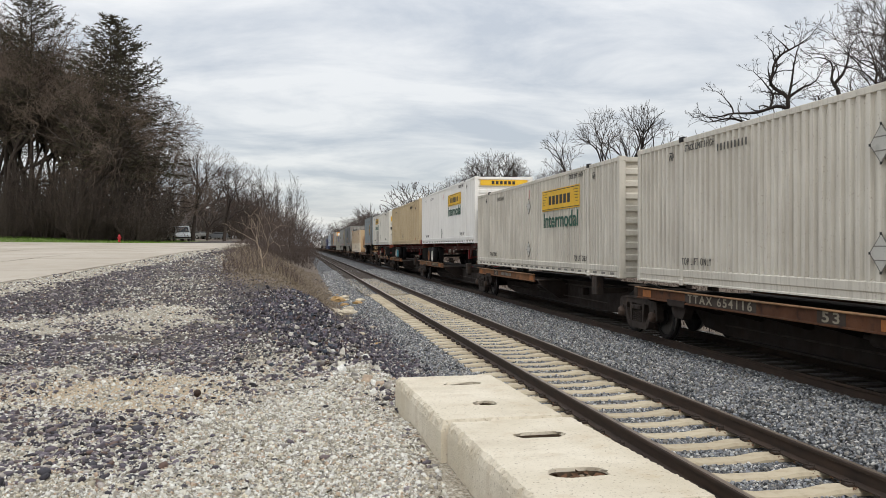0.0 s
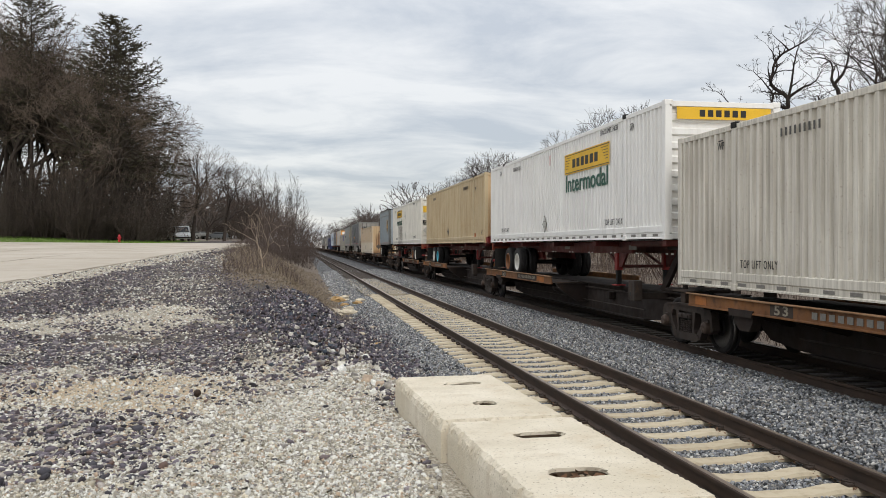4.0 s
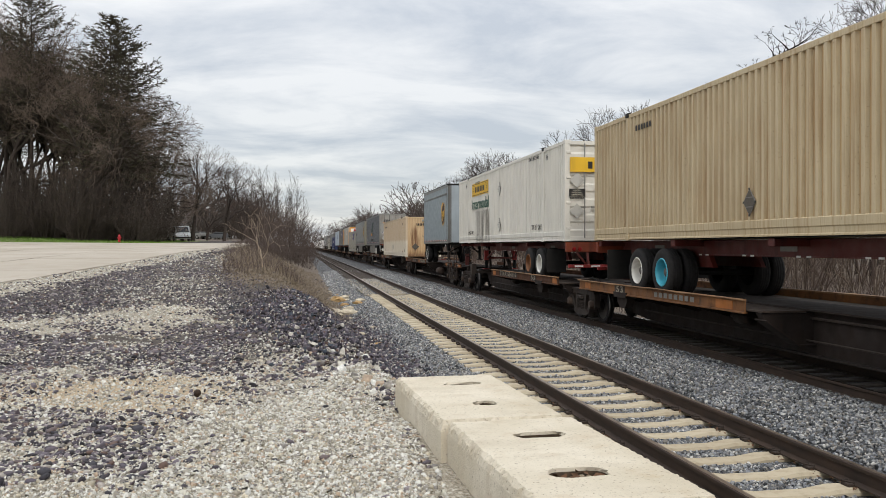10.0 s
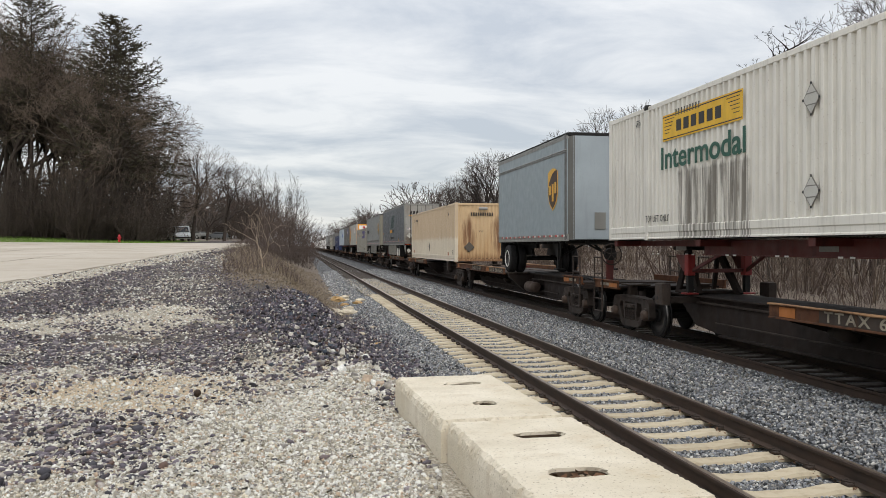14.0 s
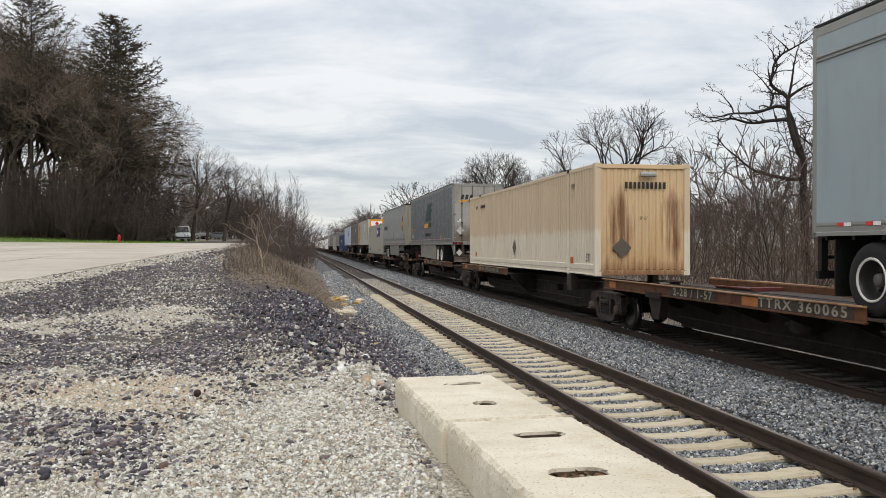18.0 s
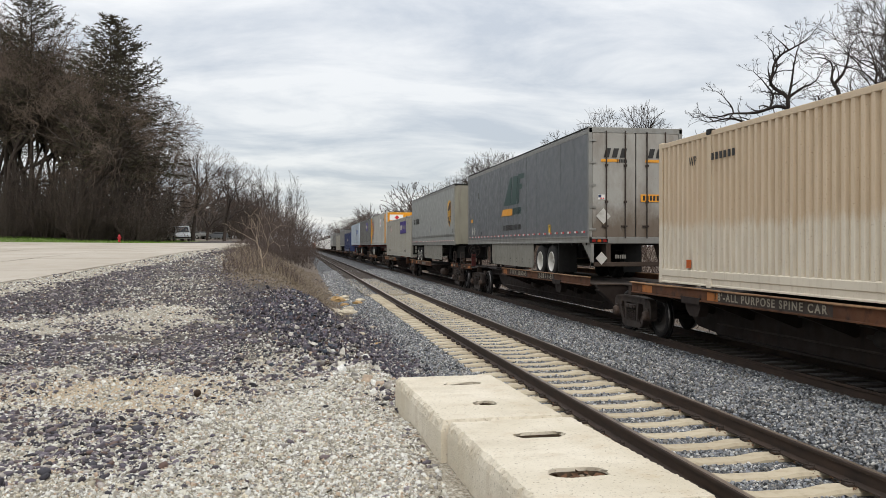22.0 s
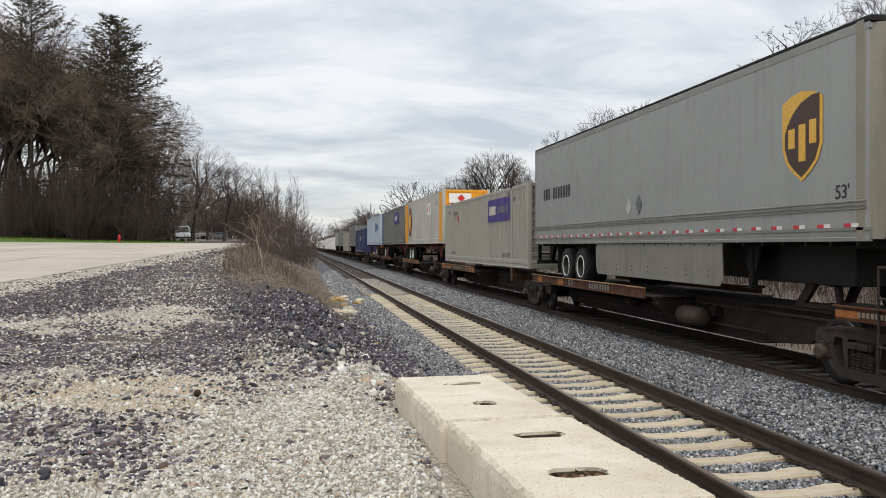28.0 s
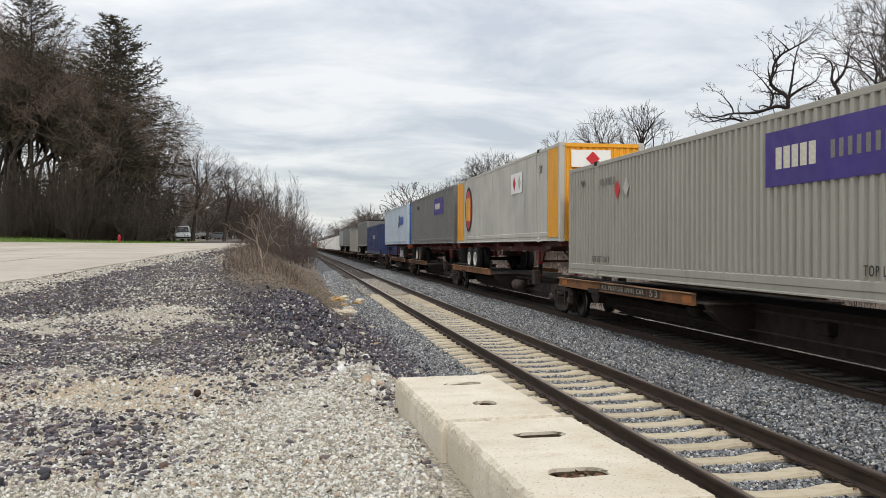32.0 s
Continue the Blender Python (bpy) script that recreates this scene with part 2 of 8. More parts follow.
def n_concrete():
    n = Nodes("pale_concrete")
    c = n.ramp(n.noise(1.6, 5), [(0.3, lin("c3b8a2")), (0.7, lin("d8cfbd"))])
    stain = n.ramp(n.noise(5, 6), [(0.56, (0, 0, 0)), (0.75, (0.45,) * 3)])
    c = n.mix(stain, c, lin("b39c7c"))
    pits = n.ramp(n.noise(55, 3), [(0.62, (0, 0, 0)), (0.70, (0.6,) * 3)])
    c = n.mix(pits, c, lin("94866e"))
    c = n.mix(n.ramp(n.noise(55, 4, rough=0.7), [(0.56, (0, 0, 0)), (0.70, (0.55,) * 3)]), c, lin("7f766a"))
    c = n.mix(n.ramp(n.noise(3.5, 6, rough=0.7), [(0.5, (0, 0, 0)), (0.75, (0.35,) * 3)]), c, lin("a3947e"))
    n.bump(n.noise(38, 6, rough=0.75), 0.75, 0.012)
    return n.done(c, 0.9)


def n_tie():
    n = Nodes("tie_concrete")
    info = n.add("ShaderNodeObjectInfo")
    c = n.ramp(info.outputs["Random"], [(0.0, lin("a99c84")), (1.0, lin("bdb199"))])
    c = n.mix(n.ramp(n.noise(9, 5), [(0.5, (0, 0, 0)), (0.75, (0.55,) * 3)]), c, lin("8c7a62"))
    n.bump(n.noise(60, 4), 0.3, 0.004)
    return n.done(c, 0.9)


def n_rail():
    n = Nodes("rusty_rail_steel")
    c = n.ramp(n.noise(3, 5, (4, 0.6, 4)), [(0.3, lin("2e241d")), (0.7, lin("48372b"))])
    c = n.mix(n.ramp(n.noise(30, 4), [(0.5, (0, 0, 0)), (0.8, (0.5,) * 3)]), c, lin("2a211c"))
    n.bump(n.noise(80, 3), 0.2, 0.002)
    return n.done(c, 0.75, 0.25)


M_TAN_END = stained("rust_stained_tan_paint", "cfb28a", "6b4224", ((-0.58, 0.75, 0.5, 2.15), (0.86, 0.62, 0.4, 2.25)))
M_CREAM = stained("grime_topped_cream_paint", "d8cdb9", "bb9c74", (), 1.15)
M_CONCRETE, M_TIE, M_RAIL = n_concrete(), n_tie(), n_rail()
M_RAILTOP = plain("worn_rail_head", "8b7d70", 0.38, 0.85, 0.2, 6)
M_RAILSHINE = plain("polished_rail_head", "d2d2d0", 0.2, 1.0, 0.1, 6)
M_WOODTIE = plain("creosoted_tie_wood", "3c342d", 0.9, 0, 0.3, 9)
M_FINES = plain("pale_fine_gravel", "8f8471", 0.95, 0, 0.25, 25)


def n_ground():
    """Gravel, dirt, pavement verge, grass and litter, by the zones that the sheet carries."""
    n = Nodes("ground_surface")
    att = n.add("ShaderNodeAttribute")
    att.attribute_name = "zone"
    s = n.add("ShaderNodeSeparateColor")
    n.link(att.outputs["Color"], s.inputs[0])
    v = n.add("ShaderNodeTexVoronoi")
    v.inputs["Scale"].default_value = 55
    n.link(n.coords(), v.inputs["Vector"])
    sv = n.add("ShaderNodeSeparateColor")
    n.link(v.outputs["Color"], sv.inputs[0])
    # both gravel ramps are darkened to paint shade into the gaps between loose stones
    white = n.ramp(sv.outputs[0], [(0, lin("7a7263")), (0.25, lin("a19988")), (0.5, lin("b9b2a3")), (0.75, lin("8a8172")), (1, lin("cac5b8"))])
    dark = n.ramp(sv.outputs[1], [(0, lin("211e20")), (0.3, lin("302c2e")), (0.6, lin("413c3d")), (0.85, lin("2a2525")), (1, lin("6e6760"))])
    grass = n.ramp(n.noise(3, 8, rough=0.8), [(0.3, lin("4c5a2a")), (0.7, lin("6f8040"))])
    litter = n.ramp(n.noise(6, 8, rough=0.8), [(0.25, lin("463c34")), (0.5, lin("675b50")), (0.8, lin("857a6c"))])
    wob = n.noise(1.1, 6, rough=0.7)

    def edge(ch):
        a = n.add("ShaderNodeMath")
        a.operation = "ADD"
        n.link(ch, a.inputs[0])
        n.link(wob, a.inputs[1])
        return n.ramp(a.outputs[0], [(0.94, (0, 0, 0)), (1.06, (1, 1, 1))])
    c = n.mix(edge(s.outputs[0]), dark, white)
    c = n.mix(edge(att.outputs["Alpha"]), c, n.ramp(n.noise(9, 6, rough=0.8), [(0.3, lin("a08c72")), (0.7, lin("c2b195"))]))
    c = n.mix(edge(s.outputs[1]), c, grass)
    c = n.mix(edge(s.outputs[2]), c, litter)
    c = n.mix(n.ramp(n.noise(0.5, 6), [(0.4, (0.0,) * 3), (0.75, (0.3,) * 3)]), c, lin("8d7f6c"))
    n.bump(v.outputs["Distance"], 0.8, 0.02)
    return n.done(c, 0.95)


def n_bed():
    n = Nodes("ballast_bed")
    v = n.add("ShaderNodeTexVoronoi")
    v.inputs["Scale"].default_value = 30
    n.link(n.coords(), v.inputs["Vector"])
    sv = n.add("ShaderNodeSeparateColor")
    n.link(v.outputs["Color"], sv.inputs[0])
    # bed colours are darkened, so crevice shade between ballast stones is painted in
    c = n.ramp(sv.outputs[0], [(0, lin("2a2b2d")), (0.3, lin("494a4c")), (0.6, lin("6b6c6d")), (0.85, lin("39393b")), (1, lin("909090"))])
    n.bump(v.outputs["Distance"], 1.0, 0.03)
    return n.done(c, 0.9)


def n_road():
    n = Nodes("old_concrete_pavement")
    c = n.ramp(n.noise(0.25, 5), [(0.3, lin("9d9384")), (0.7, lin("b3aa9d"))])
    c = n.mix(n.ramp(n.noise(2.0, 6, (1, 0.3, 1)), [(0.5, (0, 0, 0)), (0.8, (0.4,) * 3)]), c, lin("978a78"))
    n.bump(n.noise(30, 4), 0.2, 0.005)
    return n.done(c, 0.92)


M_GROUND, M_BED, M_ROAD = n_ground(), n_bed(), n_road()
M_DARKSTONE = stones("purple_grey_ballast", ["433e43", "524c52", "5f585d", "6b636a", "4b4145", "7b7478", "3d3b41", "a49d95", "66534b", "736a70", "454248", "8d8585", "2f2c31", "262428", "565058", "6c605f", "46454b"])
M_HEAPSTONE = stones("dark_broken_ballast", ["38343b", "46414a", "544e57", "615a62", "453c42", "716a70", "3d3b43", "8b857f", "5e4a42", "68616a", "2e2c32", "7b757a", "c2bcb2", "4b4f57", "414852", "574f59"])
M_WHITESTONE = stones("white_crushed_stone", ["bdb9ad", "d6d3ca", "a6a193", "b6b2a7", "938c7e", "dedcd4", "aba390", "9a948a", "cac6b8", "85807a", "cec4af", "b29e88", "d8d6cf", "d2cdbf", "c4c1b9"])
M_GREYSTONE = stones("grey_track_ballast", ["727374", "84868a", "9b9c9b", "56585a", "a9aaa8", "76787a", "bab9b6", "75706a", "8c8f92", "96928b", "3a3c3f", "5e6164", "cfcdc8", "4a4c4f", "7c8087", "87827a", "92959a", "66696e"])
M_SLOTDIRT = plain("brown_dirt_and_pebbles", "4d3f30", 0.95, 0, 0.4, 40)
M_SLOTSTONE = stones("pebbles_and_litter", ["6b5a44", "8a7a62", "4a3a2a", "a89a84", "5c4630"])
M_ROCK = plain("limestone_rock", "b8ad98", 0.9, 0, 0.3, 9)
M_ROCKOCHRE = plain("ochre_rock", "a98a5c", 0.9, 0, 0.3, 9)


def n_bark(name, a, b):
    n = Nodes(name)
    c = n.ramp(n.noise(7, 5, (1, 1, 0.25)), [(0.3, lin(a)), (0.7, lin(b))])
    n.bump(n.noise(14, 4, (1, 1, 0.2)), 0.6, 0.03)
    return n.done(c, 0.95)


M_BARK = n_bark("dark_bark", "2f2824", "4d433b")
M_GNARL = n_bark("wet_black_bark", "1d1815", "352c27")
M_TWIG = n_bark("grey_brown_twigs", "54483e", "786859")
M_REDTWIG = n_bark("brown_twigs", "564a40", "7a6a5d")
M_DARKTWIG = n_bark("dark_grey_brown_twigs", "3f342e", "5c4c43")
M_UNDER = n_bark("dark_understorey_twigs", "332c27", "51463d")
M_BRUSH = n_bark("dry_brush_stems", "463b34", "675952")
M_PALEBARK = n_bark("pale_sapling_bark", "8a7a6a", "a89884")
M_STRAW = n_bark("dry_weed_straw", "625649", "8f806a")
M_NEEDLE = n_bark("dull_conifer_needles", "39362a", "524c38")
M_GRASS = n_bark("spring_grass_blades", "4d6a26", "74903c")
M_HYDRANT = plain("red_hydrant_paint", "b3202a", 0.45)
M_GLASS = plain("dark_vehicle_glass", "20262c", 0.08)
M_CARWHITE = plain("white_car_paint", "d5d8da", 0.3)
M_SIDING = plain("pale_house_siding", "c9c6bd", 0.7)
M_ROOF = plain("grey_shingle_roof", "5a5654", 0.9)
M_FARWOOD = n_bark("distant_bare_wood", "443c37", "5c5049")

# ---- mesh helpers ----


class Mesh:
    """Collects boxes, tubes and prisms into one mesh."""

    def __init__(self):
        self.v, self.f, self.s = [], [], []

    def add(self, vs, fs, slot=0):
        o = len(self.v)
        self.v += [tuple(x) for x in vs]
        self.f += [tuple(i + o for i in f) for f in fs]
        self.s += [slot] * len(fs)
        return self

    def box(self, x0, x1, y0, y1, z0, z1, b=0.0, slot=0):
        """A box with its long edges chamfered by b."""
        if b <= 0:
            vs = [(x, y, z) for z in (z0, z1) for y in (y0, y1) for x in (x0, x1)]
            return self.add(vs, [(0, 2, 3, 1), (4, 5, 7, 6), (0, 1, 5, 4), (2, 6, 7, 3), (0, 4, 6, 2), (1, 3, 7, 5)], slot)
        ring = [(x0 + b, y0), (x1 - b, y0), (x1, y0 + b), (x1, y1 - b), (x1 - b, y1), (x0 + b, y1), (x0, y1 - b), (x0, y0 + b)]
        inner = [(x0 + 2 * b, y0 + b), (x1 - 2 * b, y0 + b), (x1 - b, y0 + 2 * b), (x1 - b, y1 - 2 * b), (x1 - 2 * b, y1 - b), (x0 + 2 * b, y1 - b), (x0 + b, y1 - 2 * b), (x0 + b, y0 + 2 * b)]
        vs = [(*p, z0) for p in inner] + [(*p, z0 + b) for p in ring] + [(*p, z1 - b) for p in ring] + [(*p, z1) for p in inner]
        fs = [tuple(range(7, -1, -1)), tuple(range(24, 32))]
        for k in range(3):
            fs += [(k * 8 + i, k * 8 + (i + 1) % 8, k * 8 + 8 + (i + 1) % 8, k * 8 + 8 + i) for i in range(8)]
        return self.add(vs, fs, slot)

    def prism(self, outline, axis, a, b, slot=0):
        """An outline of points in the plane across the axis, drawn out from a to b. Points are (y, z), (x, z) or (x, y)."""
        n = len(outline)
        put = {"x": lambda p, q: (q, p[0], p[1]), "y": lambda p, q: (p[0], q, p[1]), "z": lambda p, q: (p[0], p[1], q)}[axis]
        vs = [put(p, a) for p in outline] + [put(p, b) for p in outline]
        fs = [tuple(range(n - 1, -1, -1)), tuple(range(n, 2 * n))] + [(i, (i + 1) % n, n + (i + 1) % n, n + i) for i in range(n)]
        return self.add(vs, fs, slot)

    def lathe(self, centre, axis, profile, n=20, slot=0, caps=(True, True)):
        """A profile of (along, radius) turned about an axis through centre."""
        vs, fs = [], []
        for a, r in profile:
            for i in range(n):
                w = 2 * math.pi * i / n
                p, q = r * math.cos(w), r * math.sin(w)
                d = {"x": (a, p, q), "y": (p, a, q), "z": (p, q, a)}[axis]
                vs.append(tuple(c + e for c, e in zip(centre, d)))
        for k in range(len(profile) - 1):
            fs += [(k * n + i, k * n + (i + 1) % n, (k + 1) * n + (i + 1) % n, (k + 1) * n + i) for i in range(n)]
        if caps[0]:
            fs.append(tuple(range(n - 1, -1, -1)))
        if caps[1]:
            fs.append(tuple(range((len(profile) - 1) * n, len(profile) * n)))
        return self.add(vs, fs, slot)

    def tube(self, p, q, r, n=8, slot=0):
        p, q = Vector(p), Vector(q)
        d = (q - p).normalized()
        u = d.orthogonal().normalized()
        w = d.cross(u)
        vs = [c + (u * math.cos(2 * math.pi * i / n) + w * math.sin(2 * math.pi * i / n)) * r for c in (p, q) for i in range(n)]
        fs = [(i, (i + 1) % n, n + (i + 1) % n, n + i) for i in range(n)] + [tuple(range(n - 1, -1, -1)), tuple(range(n, 2 * n))]
        return self.add(vs, fs, slot)

    def strip(self, p, q, w, h):
        """A square bar of width w and height h from p to q."""
        p, q = Vector(p), Vector(q)
        d = (q - p).normalized()
        side = d.cross(Vector((0, 0, 1)))
        side = side.normalized() if side.length > 1e-4 else Vector((1, 0, 0))
        top = side.cross(d).normalized()
        vs = [c + side * a * w / 2 + top * b * h / 2 for c in (p, q) for a, b in ((-1, -1), (1, -1), (1, 1), (-1, 1))]
        return self.add(vs, [(0, 1, 5, 4), (1, 2, 6, 5), (2, 3, 7, 6), (3, 0, 4, 7), (3, 2, 1, 0), (4, 5, 6, 7)])

    def data(self, name, mats, smooth=False):
        me = bpy.data.meshes.new(name)
        me.from_pydata(self.v, [], self.f)
        for m in mats if isinstance(mats, (list, tuple)) else [mats]:
            me.materials.append(m)
        if any(self.s):
            me.polygons.foreach_set("material_index", self.s)
        if smooth:
            me.polygons.foreach_set("use_smooth", [len(f) == 4 for f in self.f])
        me.update()
        bm = bmesh.new()
        bm.from_mesh(me)
        bmesh.ops.recalc_face_normals(bm, faces=bm.faces)
        bm.to_mesh(me)
        bm.free()
        return me


def fast_mesh(name, verts, tris, mat):
    """A mesh of triangles from arrays."""
    me = bpy.data.meshes.new(name)
    verts, tris = np.asarray(verts, dtype=np.float32), np.asarray(tris, dtype=np.int32)
    me.vertices.add(len(verts))
    me.vertices.foreach_set("co", verts.ravel())
    me.loops.add(tris.size)
    me.loops.foreach_set("vertex_index", tris.ravel())
    me.polygons.add(len(tris))
    me.polygons.foreach_set("loop_start", np.arange(0, tris.size, 3, dtype=np.int32))
    me.update(calc_edges=True)
    me.materials.append(mat)
    return me


def part(name, mesh, mat, parent, label="", at=None, smooth=False):
    """Links a mesh as one object under a thing or a part."""
    me = mesh if isinstance(mesh, bpy.types.Mesh) else mesh.data(name, mat, smooth)
    ob = new(name, me)
    ob.parent = parent
    if at is not None:
        ob.matrix_local = at
    return tagged(ob, label) if label else ob


def thing(name, at, label, category, group="", kind=""):
    ob = new(name)
    ob.empty_display_size = 0.3
    ob.matrix_world = at
    return tagged(ob, label, category, group, kind)


SIDE = Matrix(((0, 0, -1), (-1, 0, 0), (0, 1, 0))).to_4x4()
END = Matrix(((1, 0, 0), (0, 0, -1), (0, 1, 0))).to_4x4()


def lettering(name, words, height, mat, parent, centre, face, squeeze=1.0, label="", bold=0.0, width=None):
    """Writing in the built-in font, laid on a side or an end, centred."""
    cu = bpy.data.curves.new(name, "FONT")
    cu.body, cu.align_x, cu.align_y, cu.size, cu.extrude, cu.offset = words, "CENTER", "CENTER", height * 1.38, 0.002, bold
    cu.space_character = 1.3 if width else 1.0
    ob = bpy.data.objects.new("writing", cu)
    scene.collection.objects.link(ob)
    bpy.context.view_layer.update()
    me = bpy.data.meshes.new_from_object(ob.evaluated_get(bpy.context.evaluated_depsgraph_get()))
    bpy.data.objects.remove(ob)
    bpy.data.curves.remove(cu)
    me.name = name
    if width:
        xs = [v.co.x for v in me.vertices]
        squeeze = width / (max(xs) - min(xs))
    me.transform(Matrix.Translation(centre) @ face @ Matrix.Diagonal((squeeze, 1, 1, 1)))
    me.materials.clear()
    me.materials.append(mat)
    return part(name, me, mat, parent, label)


def plate(name, parent, face, centre, w, h, mat, label="", t=0.004, shape=None):
    """A thin sheet on a side or an end: a rectangle, a diamond, a shield or an oval."""
    if shape == "diamond":
        out = [(0, -h / 2), (w / 2, 0), (0, h / 2), (-w / 2, 0)]
    elif shape == "shield":
        out = [(-w / 2, h * 0.40), (-w / 2, -h * 0.12), (-w * 0.38, -h * 0.30), (-w * 0.2, -h * 0.41), (0, -h / 2), (w * 0.2, -h * 0.41), (w * 0.38, -h * 0.30), (w / 2, -h * 0.12), (w / 2, h * 0.40),
               (w * 0.3, h * 0.46), (0, h * 0.5), (-w * 0.3, h * 0.46)]
    elif shape == "oval":
        out = [(w / 2 * math.cos(a), h / 2 * math.sin(a)) for a in np.linspace(0, 2 * math.pi, 20, endpoint=False)]
    elif shape == "slant":
        out = [(-w / 2, -h / 2), (w / 2 - h * 0.25, -h / 2), (w / 2, h / 2), (-w / 2 + h * 0.25, h / 2)]
    else:
        out = [(-w / 2, -h / 2), (w / 2, -h / 2), (w / 2, h / 2), (-w / 2, h / 2)]
    m = Mesh().prism(out, "z", 0, t)
    me = m.data(name, mat)
    me.transform(Matrix.Translation(centre) @ face)
    return part(name, me, mat, parent, label)


def bars(name, parent, face, centre, w, h, count, mat, gap=0.35, label=""):
    """A row of plain bars in place of a name or a number, each a part."""
    step = w / count
    me = Mesh().box(0, step * (1 - gap), -h / 2, h / 2, 0, 0.004).data(name, mat)
    me.transform(face)
    for i in range(count):
        part(name[:-1], me, mat, parent, label, Matrix.Translation(Vector(centre) + face.to_3x3() @ Vector((-w / 2 + i * step, 0, 0))))


# ---- ground, track bed, pavement ----
TRACK, TRAIN = 4.35, 8.69          # centre lines of the empty track and of the train's track


def crest(y):
    return np.interp(y, [-60, 5, 8.2, 10, 12.5, 18.3, 24, 60, 90, 300], [1.0, 1.0, 0.87, 0.71, 0.43, 0.09, -0.7, -3.7, -5.0, -6.0])


def ground_z(x, y):
    """The lie of the land: a shoulder that rises to the road, a bank down to the tracks, a rough verge beyond them."""
    x, y = np.asarray(x, float), np.asarray(y, float)
    left = 0.45 + 0.0235 * np.clip(y, -30, 75) + 0.012 * np.clip(y - 75, 0, 130)
    k = crest(y)
    t = np.clip((x - k) / (1.75 - k), 0, 1)
    t = t * t * (3 - 2 * t)
    right = np.interp(x, [1.5, 2.5, 11.5, 14.0, 18.0, 30.0, 80.0], [-0.42, -0.5, -0.5, -0.6, 0.2, 0.6, 1.2])
    left = left + 0.030 * np.clip(-15 - x, 0, 60) * np.clip((y - 78) / 20, 0, 1)
    return left * (1 - t) + right * t


def spot(x, y, cx, cy, rx, ry):
    return np.exp(-(((x - cx) / rx) ** 2 + ((y - cy) / ry) ** 2))


def verge(x, y):
    """Pale dirt along the edge of the road."""
    e = x - road_edge(y)
    return np.clip(np.minimum((e + 1.5) / 0.4, (2.0 - e) / 0.9), 0, 1) * np.where(y < 80, 1, 0)


def bare_dirt(x, y):
    return np.clip(spot(x, y, -1.9, 8.5, 1.5, 0.75) * 1.3 + 0.7 * spot(x, y, -1.2, 7.4, 0.6, 0.9), 0, 1)


def darkness(x, y):
    """How thickly dark stone covers the shoulder, 0 to 1."""
    near = np.clip((9.7 - y) / 1.1, 0, 1)
    d = 0.72 * (1 - near) + 0.58 * near
    for cx, cy, rx, ry, a in ((-2.6, 15.6, 1.2, 2.6, 1.0), (-4.6, 14.4, 1.8, 1.1, 0.95), (-3.2, 23, 1.2, 5, 0.8), (-3.6, 42, 1.6, 12, 0.7), (-1.8, 8.5, 1.8, 0.95, 0.92), (-3.2, 4.6, 0.9, 0.5, 0.4)):
        d = d * (1 - a * spot(x, y, cx, cy, rx, ry))
    white = np.maximum(spot(x, y, 0.05, 6.0, 1.15, 2.9) * 1.6, spot(x, y, 0.62, 8.5, 0.42, 1.2) * 1.5)
    d = d * (1 - np.clip(white - 0.15, 0, 0.95))
    d = d * (1 - 0.8 * verge(x, y))
    return np.maximum(d, np.clip(1.5 * spot(x, y, crest(y) - 0.35, 15, 0.85, 5.2), 0, 0.98) * np.clip((y - 9.4) / 0.8, 0, 1))


def road_edge(y):
    return np.interp(y, [-20, 10, 22, 30, 35, 53, 65, 75, 82], [-9.6, -8.6, -8.0, -7.8, -7.4, -6.9, -5.4, -4.6, -4.4])


